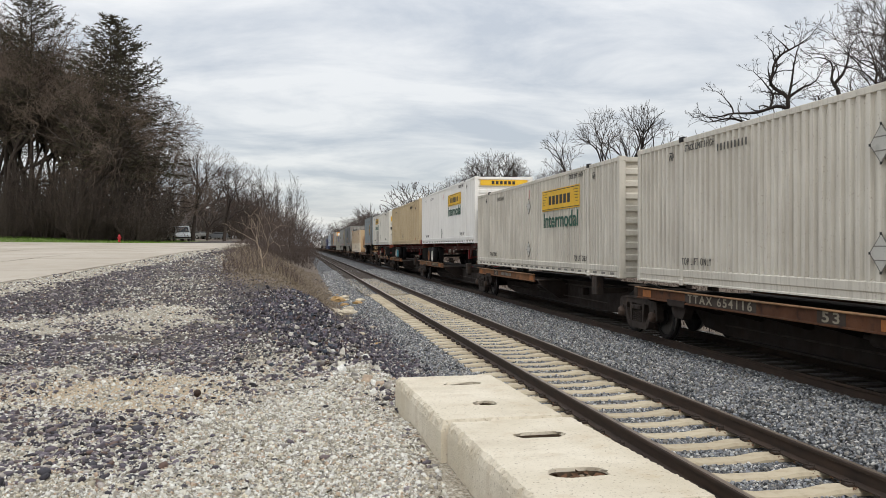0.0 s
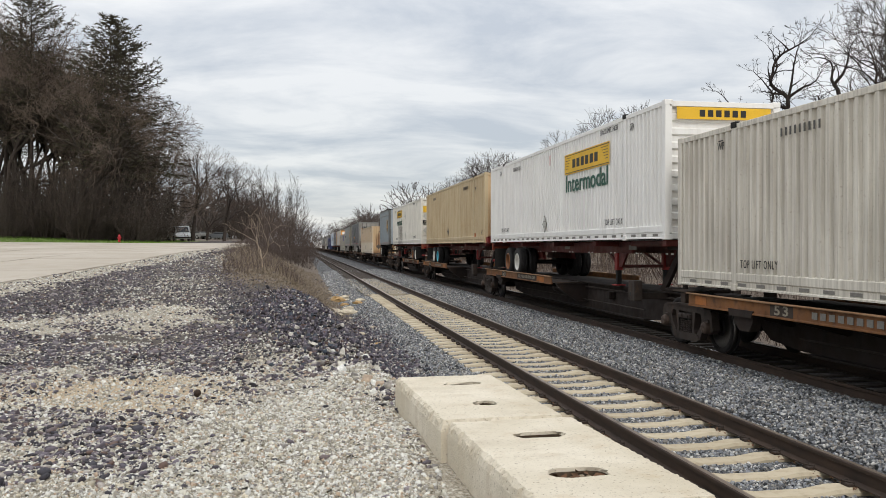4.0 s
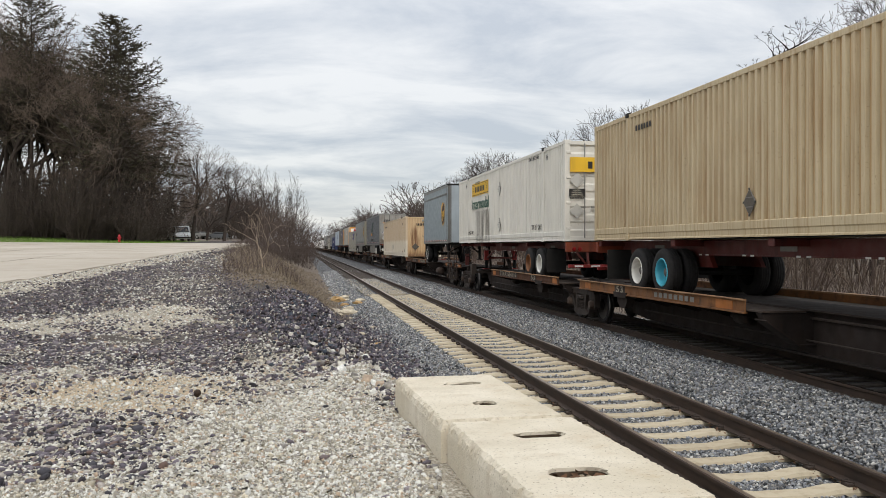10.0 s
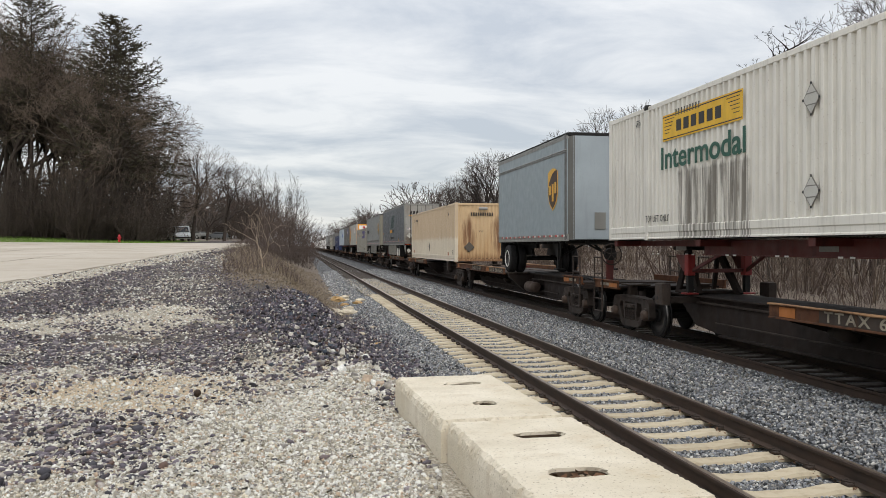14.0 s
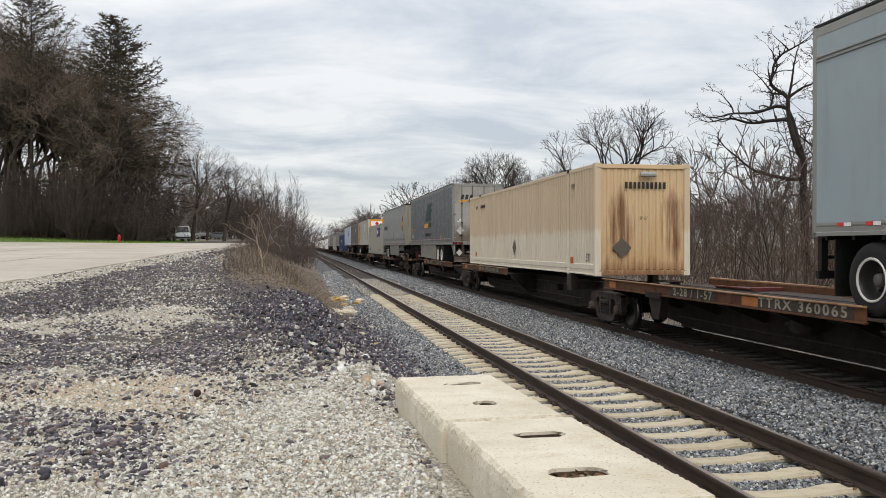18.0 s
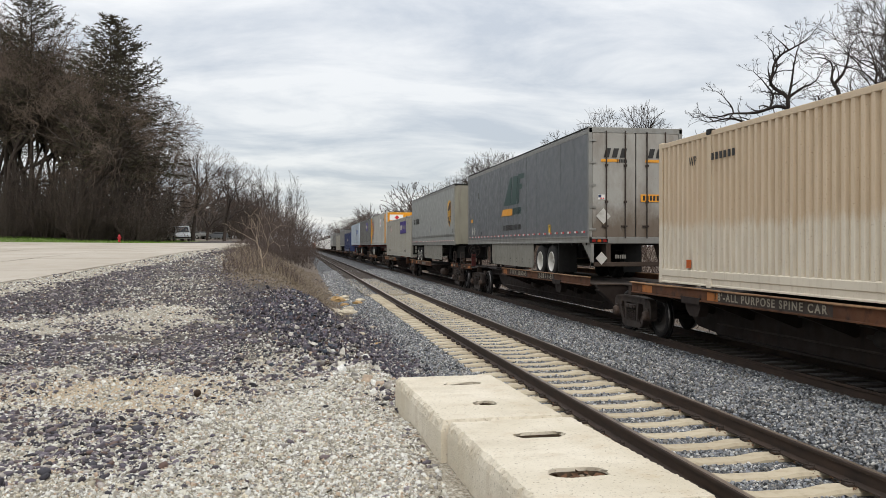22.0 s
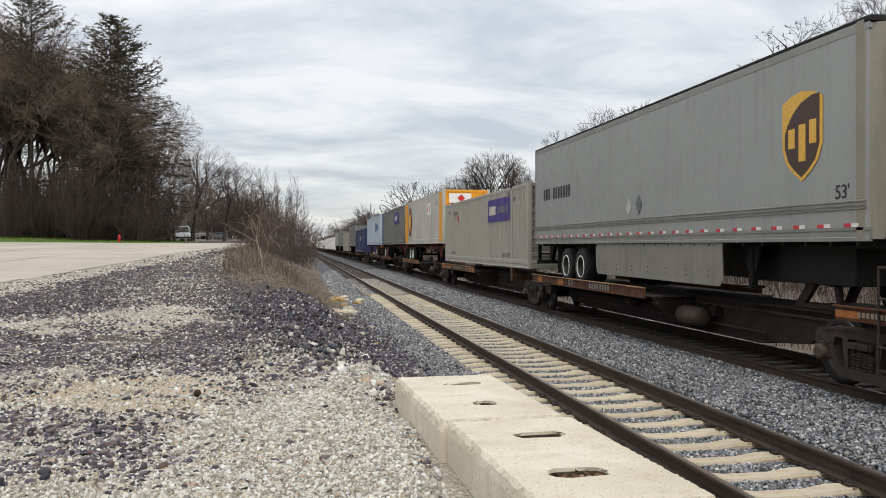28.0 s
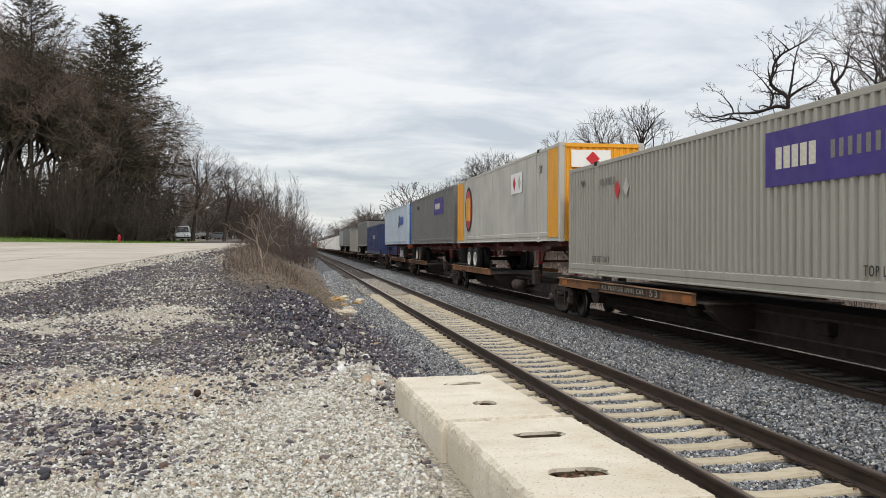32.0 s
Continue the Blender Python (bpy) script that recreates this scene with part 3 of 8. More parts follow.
def build_ground():
    xs = np.concatenate([[-900, -500, -300, -200, -140, -100, -80, -65], np.arange(-55, -12, 1.5), np.arange(-12, 3, 0.14), np.arange(3, 20, 0.9), [22, 26, 30, 40, 60, 80, 120, 200, 400, 900]])
    ys = np.concatenate([[-400, -200, -100, -50, -20, -8], np.arange(0, 4, 0.5), 4 * 1.022 ** np.arange(0, 150), np.linspace(110, 240, 40), [300, 400, 600, 900, 1400, 2200]])
    gx, gy = np.meshgrid(xs, ys)
    gz = ground_z(gx, gy)
    rough = np.array([noise.fractal(Vector((a * 0.9, b * 0.9, 0)), 1.0, 2.0, 4) for a, b in zip(gx.ravel(), gy.ravel())]).reshape(gx.shape)
    gz = gz + rough * np.where((gx > -12) & (gx < 1.8) & (gy < 90) & (gx > road_edge(gy)), 0.045, 0.0)
    # the heap of dark ballast along the crest
    gz = gz + 0.20 * np.exp(-(((gx - crest(gy) + 0.35) / 0.55) ** 2)) * np.exp(-(((gy - 14) / 5.0) ** 2)) * (0.8 + 0.7 * rough)
    nx, ny = len(xs), len(ys)
    v = np.stack([gx, gy, gz], -1).reshape(-1, 3)
    i = (np.arange(ny - 1)[:, None] * nx + np.arange(nx - 1)[None, :]).ravel()
    tris = np.concatenate([np.stack([i, i + 1, i + nx + 1], 1), np.stack([i, i + nx + 1, i + nx], 1)])
    me = fast_mesh("ground", v, tris, M_GROUND)
    me.polygons.foreach_set("use_smooth", [True] * len(tris))
    X, Y = v[:, 0], v[:, 1]
    zone = np.zeros((len(v), 4), np.float32)
    zone[:, 3] = bare_dirt(X, Y)
    zone[:, 0] = np.maximum(np.clip(1.15 - darkness(X, Y) - 0.05 * np.clip(Y - 9, 0, 12), 0, 1), verge(X, Y))
    zone[:, 1] = np.clip((Y - 78) / 4, 0, 1) * np.clip((-11 - X) / 4, 0, 1) * np.clip((170 - Y) / 30, 0, 1)
    zone[:, 2] = np.maximum(np.clip((X - 11.5) / 1.0, 0, 1), np.clip((Y - 21) / 6, 0, 1) * np.clip((X - np.maximum(road_edge(Y) + 2.2, crest(Y) - 1.7)) / 0.7, 0, 1) * np.where(X < 6, 1, 0))
    zone[:, 2] = np.maximum(zone[:, 2], np.clip((Y - 118) / 20, 0, 1) * np.where(X < 2, 1, 0))
    att = me.color_attributes.new("zone", "FLOAT_COLOR", "POINT")
    att.data.foreach_set("color", zone.ravel())
    return tagged(new("ground", me), "stony shoulder of dark and pale gravel rising to a road", "ground", kind="structure")


build_ground()
bed = Mesh().prism([(1.35, -0.52), (1.7, -0.42), (2.75, -0.25), (5.9, -0.25), (6.3, -0.182), (7.80, -0.172), (7.85, -0.24), (10.3, -0.25), (11.6, -0.5), (11.6, -0.8), (1.35, -0.8)], "y", -120, 1500)
track_bed = tagged(new("track_bed", bed.data("track_bed", M_BED)), "grey crushed stone ballast bed under two tracks", "ballast", kind="structure")

pavement = thing("pavement", Matrix(), "worn pale concrete road with cracked slabs", "road", kind="structure")


def build_pavement():
    rows = [-20, -8, 4, 10, 16, 22, 26, 31, 36.5, 42, 48, 54, 60, 66, 71, 75, 79, 82.5]
    for y0, y1 in zip(rows, rows[1:]):
        e0, e1 = float(road_edge(y0)), float(road_edge(y1))
        for k, (a, b) in enumerate([(0, 5.2), (5.2, 10.6), (10.6, 17), (17, 30), (30, 60)]):
            wob = random.uniform(-0.12, 0.12) if k == 0 else 0
            top = []
            for yy, e in ((y0 + 0.03, e0), (y1 - 0.03, e1)):
                for xx in (e - a - 0.03 + wob, e - b + 0.03):
                    top.append((xx, yy, float(ground_z(xx, yy)) + 0.03 + random.uniform(-0.008, 0.008)))
            vs = [top[0], top[1], top[3], top[2]]
            m = Mesh().add([(x, y, z - 0.3) for x, y, z in vs] + vs, [(3, 2, 1, 0), (4, 5, 6, 7), (0, 1, 5, 4), (1, 2, 6, 5), (2, 3, 7, 6), (3, 0, 4, 7)])
            part("slab", m, M_ROAD, pavement)


build_pavement()

# ---- the tracks ----
RAIL = [(-0.07, -0.186), (0.07, -0.186), (0.07, -0.172), (0.012, -0.15), (0.009, -0.05), (0.037, -0.038), (0.037, -0.008), (0.03, -0.001), (-0.03, -0.001), (-0.037, -0.008), (-0.037, -0.038), (-0.009, -0.05), (-0.012, -0.15), (-0.07, -0.172)]


def build_track(name, cx, label, top):
    tr = thing(name, Matrix(), label, "railway track", kind="structure")
    for sx in (-1, 1):
        x = cx + sx * 0.7525
        m = Mesh().prism([(x + a, b) for a, b in RAIL], "y", -120, 1500)
        m.add([(x - 0.026, -120, 0.001), (x + 0.026, -120, 0.001), (x + 0.026, 1500, 0.001), (x - 0.026, 1500, 0.001)], [(0, 1, 2, 3)], 1)
        part("rail", m, [M_RAIL, top], tr, "rust-brown steel rail")
    return tr


near_track = build_track("near_track", TRACK, "empty track with rusty rails on pale concrete ties", M_RAILTOP)
train_track = build_track("train_track", TRAIN, "track with polished rails on dark timber ties", M_RAILSHINE)


def tie_mesh():
    stations = [(-1.3, -0.215), (-1.02, -0.188), (-0.48, -0.188), (-0.24, -0.222), (0.24, -0.222), (0.48, -0.188), (1.02, -0.188), (1.3, -0.215)]
    vs, fs = [], []
    for x, z in stations:
        vs += [(x, -0.14, z - 0.2), (x, -0.125, z - 0.03), (x, -0.10, z), (x, 0.10, z), (x, 0.125, z - 0.03), (x, 0.14, z - 0.2)]
    for k in range(len(stations) - 1):
        fs += [(k * 6 + i, k * 6 + i + 1, k * 6 + 7 + i, k * 6 + 6 + i) for i in range(5)]
    n = len(vs)
    fs += [tuple(range(6)), tuple(range(n - 6, n))]
    return Mesh().add(vs, fs).data("concrete_tie", M_TIE)


def clip_mesh():
    m = Mesh()
    for sx in (-1, 1):
        m.box(sx * 0.105 - 0.035, sx * 0.105 + 0.035, -0.06, 0.06, -0.19, -0.155, 0.008)
        m.tube((sx * 0.07, -0.05, -0.15), (sx * 0.14, 0.03, -0.145), 0.012, 6)
        m.tube((sx * 0.14, 0.03, -0.145), (sx * 0.075, 0.055, -0.15), 0.012, 6)
    return m.data("rail_clip", M_TRUCK)


TIE0 = 7.06
tie_me, clip_me = tie_mesh(), clip_mesh()
random.seed(3)
for k in range(-24, 53):
    y = TIE0 + 0.61 * k
    part("concrete_tie", tie_me, M_TIE, near_track, at=pose(TRACK, y + random.uniform(-0.02, 0.02), random.uniform(-0.006, 0.003), 0, 0, random.uniform(-0.5, 0.5)))
    if k < 40:
        for sx in (-1, 1):
            part("rail_clip", clip_me, M_TRUCK, near_track, at=pose(TRACK + sx * 0.7525, y, 0))
# an old crossing: fine stone fills the track flush with the ties
m = Mesh()
m.box(TRACK - 1.45, TRACK - 0.9, 38.6, 57.5, -0.4, -0.20, 0.02)
m.box(TRACK - 0.62, TRACK + 0.62, 38.6, 57.5, -0.4, -0.185, 0.02)
part("crossing_fill", m, M_FINES, near_track, "pale fine stone filling a disused crossing")
wood_me = Mesh().box(-1.3, 1.3, -0.115, 0.115, -0.36, -0.19, 0.012).data("wooden_tie", M_WOODTIE)
for k in range(80):
    part("wooden_tie", wood_me, M_WOODTIE, near_track, at=pose(TRACK + random.uniform(-0.04, 0.04), 58.2 + 0.52 * k, 0, 0, 0, random.uniform(-1, 1)))
for k in range(150):
    part("wooden_tie", wood_me, M_WOODTIE, train_track, at=pose(TRAIN + random.uniform(-0.05, 0.05), 4 + 0.52 * k, -0.012, 0, 0, random.uniform(-1, 1)))
rest = Mesh()
for k in range(400):
    rest.box(TRACK - 1.3, TRACK + 1.3, 100 + 0.55 * k, 100.23 + 0.55 * k, -0.36, -0.19)
tagged(part("distant_ties", rest, M_WOODTIE, near_track), kind="stuff")

# ---- two precast concrete blocks ----


def ragged(points, amount, seed, closed_scale=14.0):
    """Nudges a closed outline in and out, as broken concrete edges are."""
    return [(x + amount * noise.fractal(Vector((x * closed_scale, y * closed_scale, seed)), 0.8, 2.0, 5), y + amount * noise.fractal(Vector((x * closed_scale, y * closed_scale, seed + 9)), 0.8, 2.0, 5)) for x, y in points]


def concrete_block(at, length, label, slots):
    th = thing("concrete_block", at, label, "concrete block", "precast blocks beside the track")
    w, h = 0.88, 0.62
    bm = bmesh.new()

    def outline(inset):
        pts = []
        for (ax, ay), (bx, by) in (((0, 0), (w, 0)), ((w, 0), (w, length)), ((w, length), (0, length)), ((0, length), (0, 0))):
            n = round(math.hypot(bx - ax, by - ay) / 0.03)
            pts += [(ax + (bx - ax) * i / n, ay + (by - ay) * i / n) for i in range(n)]
        c = Vector((w / 2, length / 2))
        return [(min(max(x, inset), w - inset), min(max(y, inset), length - inset)) for x, y in pts]

    def ring(pts, z, wob=0.0):
        return [bm.verts.new((x, y, z + wob * noise.fractal(Vector((x * 9, y * 9, 2)), 0.8, 2.0, 4))) for x, y in pts]

    def wall(a, b, slot=0):
        n = len(a)
        for i in range(n):
            f = bm.faces.new([a[i], a[(i + 1) % n], b[(i + 1) % n], b[i]])
            f.material_index = slot

    def loop(vs):
        return [bm.edges.new((vs[i], vs[(i + 1) % len(vs)])) for i in range(len(vs))]
    foot = ring(outline(0.0), 0)
    low = ring(ragged(outline(0.0), 0.004, 1), h - 0.075)
    rim = ring(ragged(outline(0.010), 0.018, 3, 30.0), h - 0.026, 0.020)
    top = ring(ragged(outline(0.028), 0.022, 5, 34.0), h)
    wall(foot, low)
    wall(low, rim)
    wall(rim, top)
    edges = loop(top) if not top[0].link_edges else list({e for v in top for e in v.link_edges if e.other_vert(v) in set(top)})
    for k, (x0, x1, y0, y1) in enumerate(slots):
        r = (y1 - y0) / 2
        cy = (y0 + y1) / 2
        pts = []
        for i in range(24):
            a = 2 * math.pi * i / 24
            cx = x1 - r if math.cos(a) > 0 else x0 + r
            pts.append((cx + r * math.cos(a), cy + r * math.sin(a)))
        lip = ring(ragged(pts, 0.022, 20 + k, 22.0), h)
        mid = ring(ragged(pts, 0.016, 30 + k, 22.0), h - 0.02)
        deep = ring(ragged(pts, 0.016, 40 + k), h - 0.085)
        wall(lip, mid)
        wall(mid, deep, 1)
        bm.faces.new(deep).material_index = 1
        edges += list({e for v in lip for e in v.link_edges if e.other_vert(v) in set(lip)})
    bmesh.ops.triangle_fill(bm, use_beauty=True, edges=edges)
    bmesh.ops.recalc_face_normals(bm, faces=bm.faces)
    me = bpy.data.meshes.new("block_body")
    bm.to_mesh(me)
    bm.free()
    me.materials.append(M_CONCRETE)
    me.materials.append(M_SLOTDIRT)
    part("block_body", me, M_CONCRETE, th)
    for s in slots:
        m = Mesh()
        for i in range(46):
            c = Vector((random.uniform(s[0] + 0.03, s[1] - 0.03), random.uniform(s[2] + 0.02, s[3] - 0.02), h - 0.075 + random.uniform(0, 0.035)))
            r = random.uniform(0.006, 0.018)
            m.box(c.x - r, c.x + r, c.y - r, c.y + r * 0.7, c.z - r, c.z + r, r * 0.3)
        part("slot_rubble", m, M_SLOTSTONE, th, "dirt and pebbles lying in a lifting slot")
    return th


random.seed(5)
concrete_block(pose(0.915, 5.51, 0.254, 0, 0, 2.8), 1.9, "pale precast concrete block with two lifting slots, set in gravel", [(0.34, 0.66, 1.375, 1.515), (0.36, 0.545, 0.46, 0.65)])
concrete_block(pose(1.052, 3.59, 0.25, 0, 0, 2.9), 1.9, "weathered precast concrete block with slots full of rubble", [(0.31, 0.64, 1.335, 1.49), (0.22, 0.545, 0.45, 0.635)])

# ---- loose stone ----
CUBE = np.array([(x, y, z) for z in (-1, 1) for y in (-1, 1) for x in (-1, 1)], float)
CUBE_T = np.array([(4, 5, 7), (4, 7, 6), (0, 1, 5), (0, 5, 4), (2, 6, 7), (2, 7, 3), (0, 4, 6), (0, 6, 2), (1, 3, 7), (1, 7, 5)])


_g = (1 + 5 ** 0.5) / 2
ICO = np.array([(-1, _g, 0), (1, _g, 0), (-1, -_g, 0), (1, -_g, 0), (0, -1, _g), (0, 1, _g), (0, -1, -_g), (0, 1, -_g), (_g, 0, -1), (_g, 0, 1), (-_g, 0, -1), (-_g, 0, 1)], float) / 1.9
ICO_T = np.array([(0, 11, 5), (0, 5, 1), (0, 1, 7), (0, 7, 10), (0, 10, 11), (1, 5, 9), (5, 11, 4), (11, 10, 2), (10, 7, 6), (7, 1, 8), (3, 9, 4), (3, 4, 2), (3, 2, 6), (3, 6, 8), (3, 8, 9), (4, 9, 5), (2, 4, 11), (6, 2, 10), (8, 6, 7), (9, 8, 1)])


def stone_heap(name, x, y, z, size, mat, label, sink=0.3, pebble=False):
    """Angular or worn stones lying at the places given, joined."""
    n = len(x)
    rs = np.random.RandomState(n)
    base, tri, jit = (ICO, ICO_T, 0.32) if pebble else (CUBE, CUBE_T, 0.38)
    flat, tip = (0.50, 0.16) if pebble else (0.80, 0.42)
    dim = size[:, None] * rs.uniform(0.30, 0.62, (n, 3)) * np.array([1.0, 1.0, flat])
    v = base[None] * dim[:, None, :] * (1 + rs.uniform(-jit, jit, (n, len(base), 3)))
    q = rs.normal(size=(n, 4)) * np.array([1, tip, tip, 1])
    q /= np.linalg.norm(q, axis=1)[:, None]
    w, a, b, c = q.T
    R = np.stack([1 - 2 * (b * b + c * c), 2 * (a * b - c * w), 2 * (a * c + b * w), 2 * (a * b + c * w), 1 - 2 * (a * a + c * c), 2 * (b * c - a * w), 2 * (a * c - b * w), 2 * (b * c + a * w), 1 - 2 * (a * a + b * b)], 1).reshape(n, 3, 3)
    v = np.einsum("nij,nkj->nki", R, v)
    v += np.stack([x, y, z + dim[:, 2] * (1 - 2 * sink)], 1)[:, None, :]
    t = (tri[None] + len(base) * np.arange(n)[:, None, None]).reshape(-1, 3)
    return tagged(new(name, fast_mesh(name, v.reshape(-1, 3), t, mat)), label, "gravel", kind="stuff")


def fan(n, y0, y1, a0, a1, rs):
    """Places on the ground, thinning with distance, between two lines through the origin."""
    y = y0 * (y1 / y0) ** rs.uniform(0, 1, n)
    return y * rs.uniform(a0, a1, n), y


def patch(x, y):
    return np.array([noise.fractal(Vector((a * 1.1, b * 1.1, 4)), 1.0, 2.0, 5) for a, b in zip(x, y)])


GROUND_OB = bpy.data.objects["ground"]


def drop(x, y):
    """Height of the ground sheet under places."""
    hit = [GROUND_OB.ray_cast(Vector((a, b, 9)), Vector((0, 0, -1)))[1].z for a, b in zip(x, y)]
    return np.array(hit)


def build_gravel():
    rs = np.random.RandomState(7)
    def on_shoulder(x, y, foot=0.75):
        ok = (x < np.where(y < 9.5, crest(y) + foot, 1.55)) & (x > road_edge(y) + 0.15)
        return ok & ~((x > 0.86) & (y < 7.5))
    # dark stone: loose cobbles close by, thick along the crest
    x, y = fan(185000, 3.6, 60, -0.50, 0.20, rs)
    ok = on_shoulder(x, y) & ~((y > 21) & (x > crest(y) - 1.0) & (rs.uniform(size=len(x)) < 0.8)) & (rs.uniform(size=len(x)) < np.clip((y / 13) ** 1.3, 0, 1))
    x, y = x[ok], y[ok]
    d = darkness(x, y)
    ok = rs.uniform(size=len(x)) < d + 4.5 * patch(x, y) * d * (1.05 - d)
    x, y = x[ok], y[ok]
    heap = spot(x, y, crest(y) - 0.35, 15, 0.9, 5.5)
    size = (0.026 + 0.058 * rs.uniform(size=len(x)) ** 1.3) * (1 + 0.35 * heap) * np.interp(y, [4, 8, 14, 30, 60], [0.80, 0.84, 0.82, 1.15, 1.9])
    size *= np.where(rs.uniform(size=len(x)) < 0.06, 1.5, 1.0)
    h = heap > rs.uniform(0.12, 0.75, len(x))
    stone_heap("dark_gravel", x[~h], y[~h], drop(x[~h], y[~h]), size[~h], M_DARKSTONE, "purple-grey stones spread over the shoulder", pebble=True)
    stone_heap("heaped_gravel", x[h], y[h], drop(x[h], y[h]) + 0.05 * rs.uniform(size=h.sum()), size[h] * 0.52, M_HEAPSTONE, "dark broken stone heaped along the crest")
    # the heap spills down the bank as far as the ballast
    y = 11.0 * (31 / 11.0) ** rs.uniform(0, 1, 15000)
    x = rs.uniform(0.6, 2.4, len(y))
    ok = (x > crest(y) + 0.35) & (rs.uniform(size=len(x)) < np.clip((2.42 - x) / 0.55, 0, 1) * np.clip((31 - y) / 12, 0, 1))
    x, y = x[ok], y[ok]
    z = np.maximum(drop(x, y), np.interp(x, [1.35, 1.7, 2.75], [-0.52, -0.42, -0.25]))
    stone_heap("spilt_gravel", x, y, z + 0.03 * rs.uniform(size=len(x)), (0.022 + 0.040 * rs.uniform(size=len(x)) ** 1.5), M_HEAPSTONE, "dark broken stone spilt down the bank")
    # pale lumps where the heap meets the limestone
    n = 70
    y = rs.uniform(7.6, 11.5, n)
    x = np.interp(y, [7.6, 9.2, 11.5], [0.85, 0.55, 0.35]) + rs.normal(size=n) * np.interp(y, [7.6, 11.5], [0.12, 0.35])
    stone_heap("limestone_lumps", x, y, drop(x, y), rs.uniform(0.03, 0.085, n), M_WHITESTONE, "pale limestone lumps at the edge of the heap")
    # pale stone of middling size, and finer pale stone close by
    x, y = fan(100000, 3.6, 50, -0.50, 0.20, rs)
    d = darkness(x, y)
    ok = on_shoulder(x, y, 0.5) & (rs.uniform(size=len(x)) < np.clip(1.02 - d, 0.03, 0.9) ** 1.35 * (1 - 0.65 * bare_dirt(x, y)) * np.clip((y / 8) ** 1.5, 0.25, 1)) & ~((y > 19) & (x > crest(y) - 1.4))
    x, y = x[ok], y[ok]
    stone_heap("pale_gravel", x, y, drop(x, y), (0.010 + 0.034 * rs.uniform(size=len(x)) ** 1.8) * np.interp(y, [4, 8, 14, 30, 50], [0.75, 0.80, 0.85, 1.2, 1.9]), M_WHITESTONE, "whitish crushed limestone underfoot")
    x, y = fan(98000, 3.6, 12.0, -0.50, 0.14, rs)
    x = np.where(x > 0.86, x - 0.9, x)
    ok = rs.uniform(size=len(x)) < np.clip(1.15 - darkness(x, y), 0, 1) ** 1.3 * (1 - 0.6 * bare_dirt(x, y))
    x, y = x[ok], y[ok]
    stone_heap("fine_pale_gravel", x, y, drop(x, y), rs.uniform(0.008, 0.019, len(x)), M_WHITESTONE, "fine whitish crushed stone underfoot")
    # the shoulder goes on round the camera
    x, y = rs.uniform(-4.5, 0.8, 9000), rs.uniform(-3, 3.7, 9000)
    ok = np.abs(x) > 0.4 + 0 * y
    x, y = x[ok], y[ok]
    dk = rs.uniform(size=len(x)) < 0.22
    stone_heap("shoulder_gravel", x[~dk], y[~dk], drop(x[~dk], y[~dk]), rs.uniform(0.02, 0.04, (~dk).sum()), M_WHITESTONE, "whitish crushed stone underfoot")
    stone_heap("shoulder_stones", x[dk], y[dk], drop(x[dk], y[dk]), rs.uniform(0.03, 0.07, dk.sum()), M_DARKSTONE, "dark stones lying loose underfoot", pebble=True)
    # ballast of the tracks
    yy = np.concatenate([5.2 * (78 / 5.2) ** rs.uniform(0, 1, 190000), rs.uniform(-5, 5.2, 14000)])
    xx = rs.uniform(1.5, 8.2, len(yy))
    phase = (yy - TIE0 + 0.305) % 0.61 - 0.305
    on_tie = (np.abs(phase) < 0.15) & (np.abs(xx - TRACK) < 1.33) & (yy < 39)
    fill = (np.abs(xx - TRACK) < 1.65) & (yy > 38) & (yy < 58) & (rs.uniform(size=len(xx)) < 0.75)
    rail = (np.abs(np.abs(xx - TRACK) - 0.7525) < 0.09) | (np.abs(np.abs(xx - TRAIN) - 0.7525) < 0.09)
    ok = ~on_tie & ~fill & ~rail & ~((xx < 2.1) & (yy < 7.7)) & ~((yy > 11) & (yy < 30) & (xx < rs.uniform(1.6, 2.3, len(xx)))) & ((xx < 1.25 * yy) | (yy < 5.2))
    xx, yy = xx[ok], yy[ok]
    zz = np.interp(xx, [1.35, 1.7, 2.75, 10.3], [-0.5, -0.42, -0.25, -0.25]) + rs.uniform(0, 0.02, len(xx))
    zz = np.where((np.abs(xx - TRACK) < 1.5) & (yy > 38.6) & (yy < 57.5), zz + 0.05, zz)
    mid = (xx > TRACK + 1.4) & (xx < TRAIN - 0.83)
    zz = np.where(np.abs(xx - TRACK) < 1.35, zz - 0.012, zz)
    zz = np.where(mid, np.interp(xx, [5.7, 6.3, 6.6, 7.80, 7.9], [-0.225, -0.165, -0.155, -0.160, -0.25]) + rs.uniform(0, 0.022, len(xx)), zz)
    stone_heap("track_ballast", xx, yy, zz, rs.uniform(0.016, 0.042, len(xx)) * np.interp(yy, [3, 5.2, 20, 52, 78], [1.5, 0.85, 0.88, 1.3, 1.8]), M_GREYSTONE, "blue-grey crushed stone ballast between and beside the rails")


build_gravel()

# ---- the train: containers ----
WIDTH = 2.59


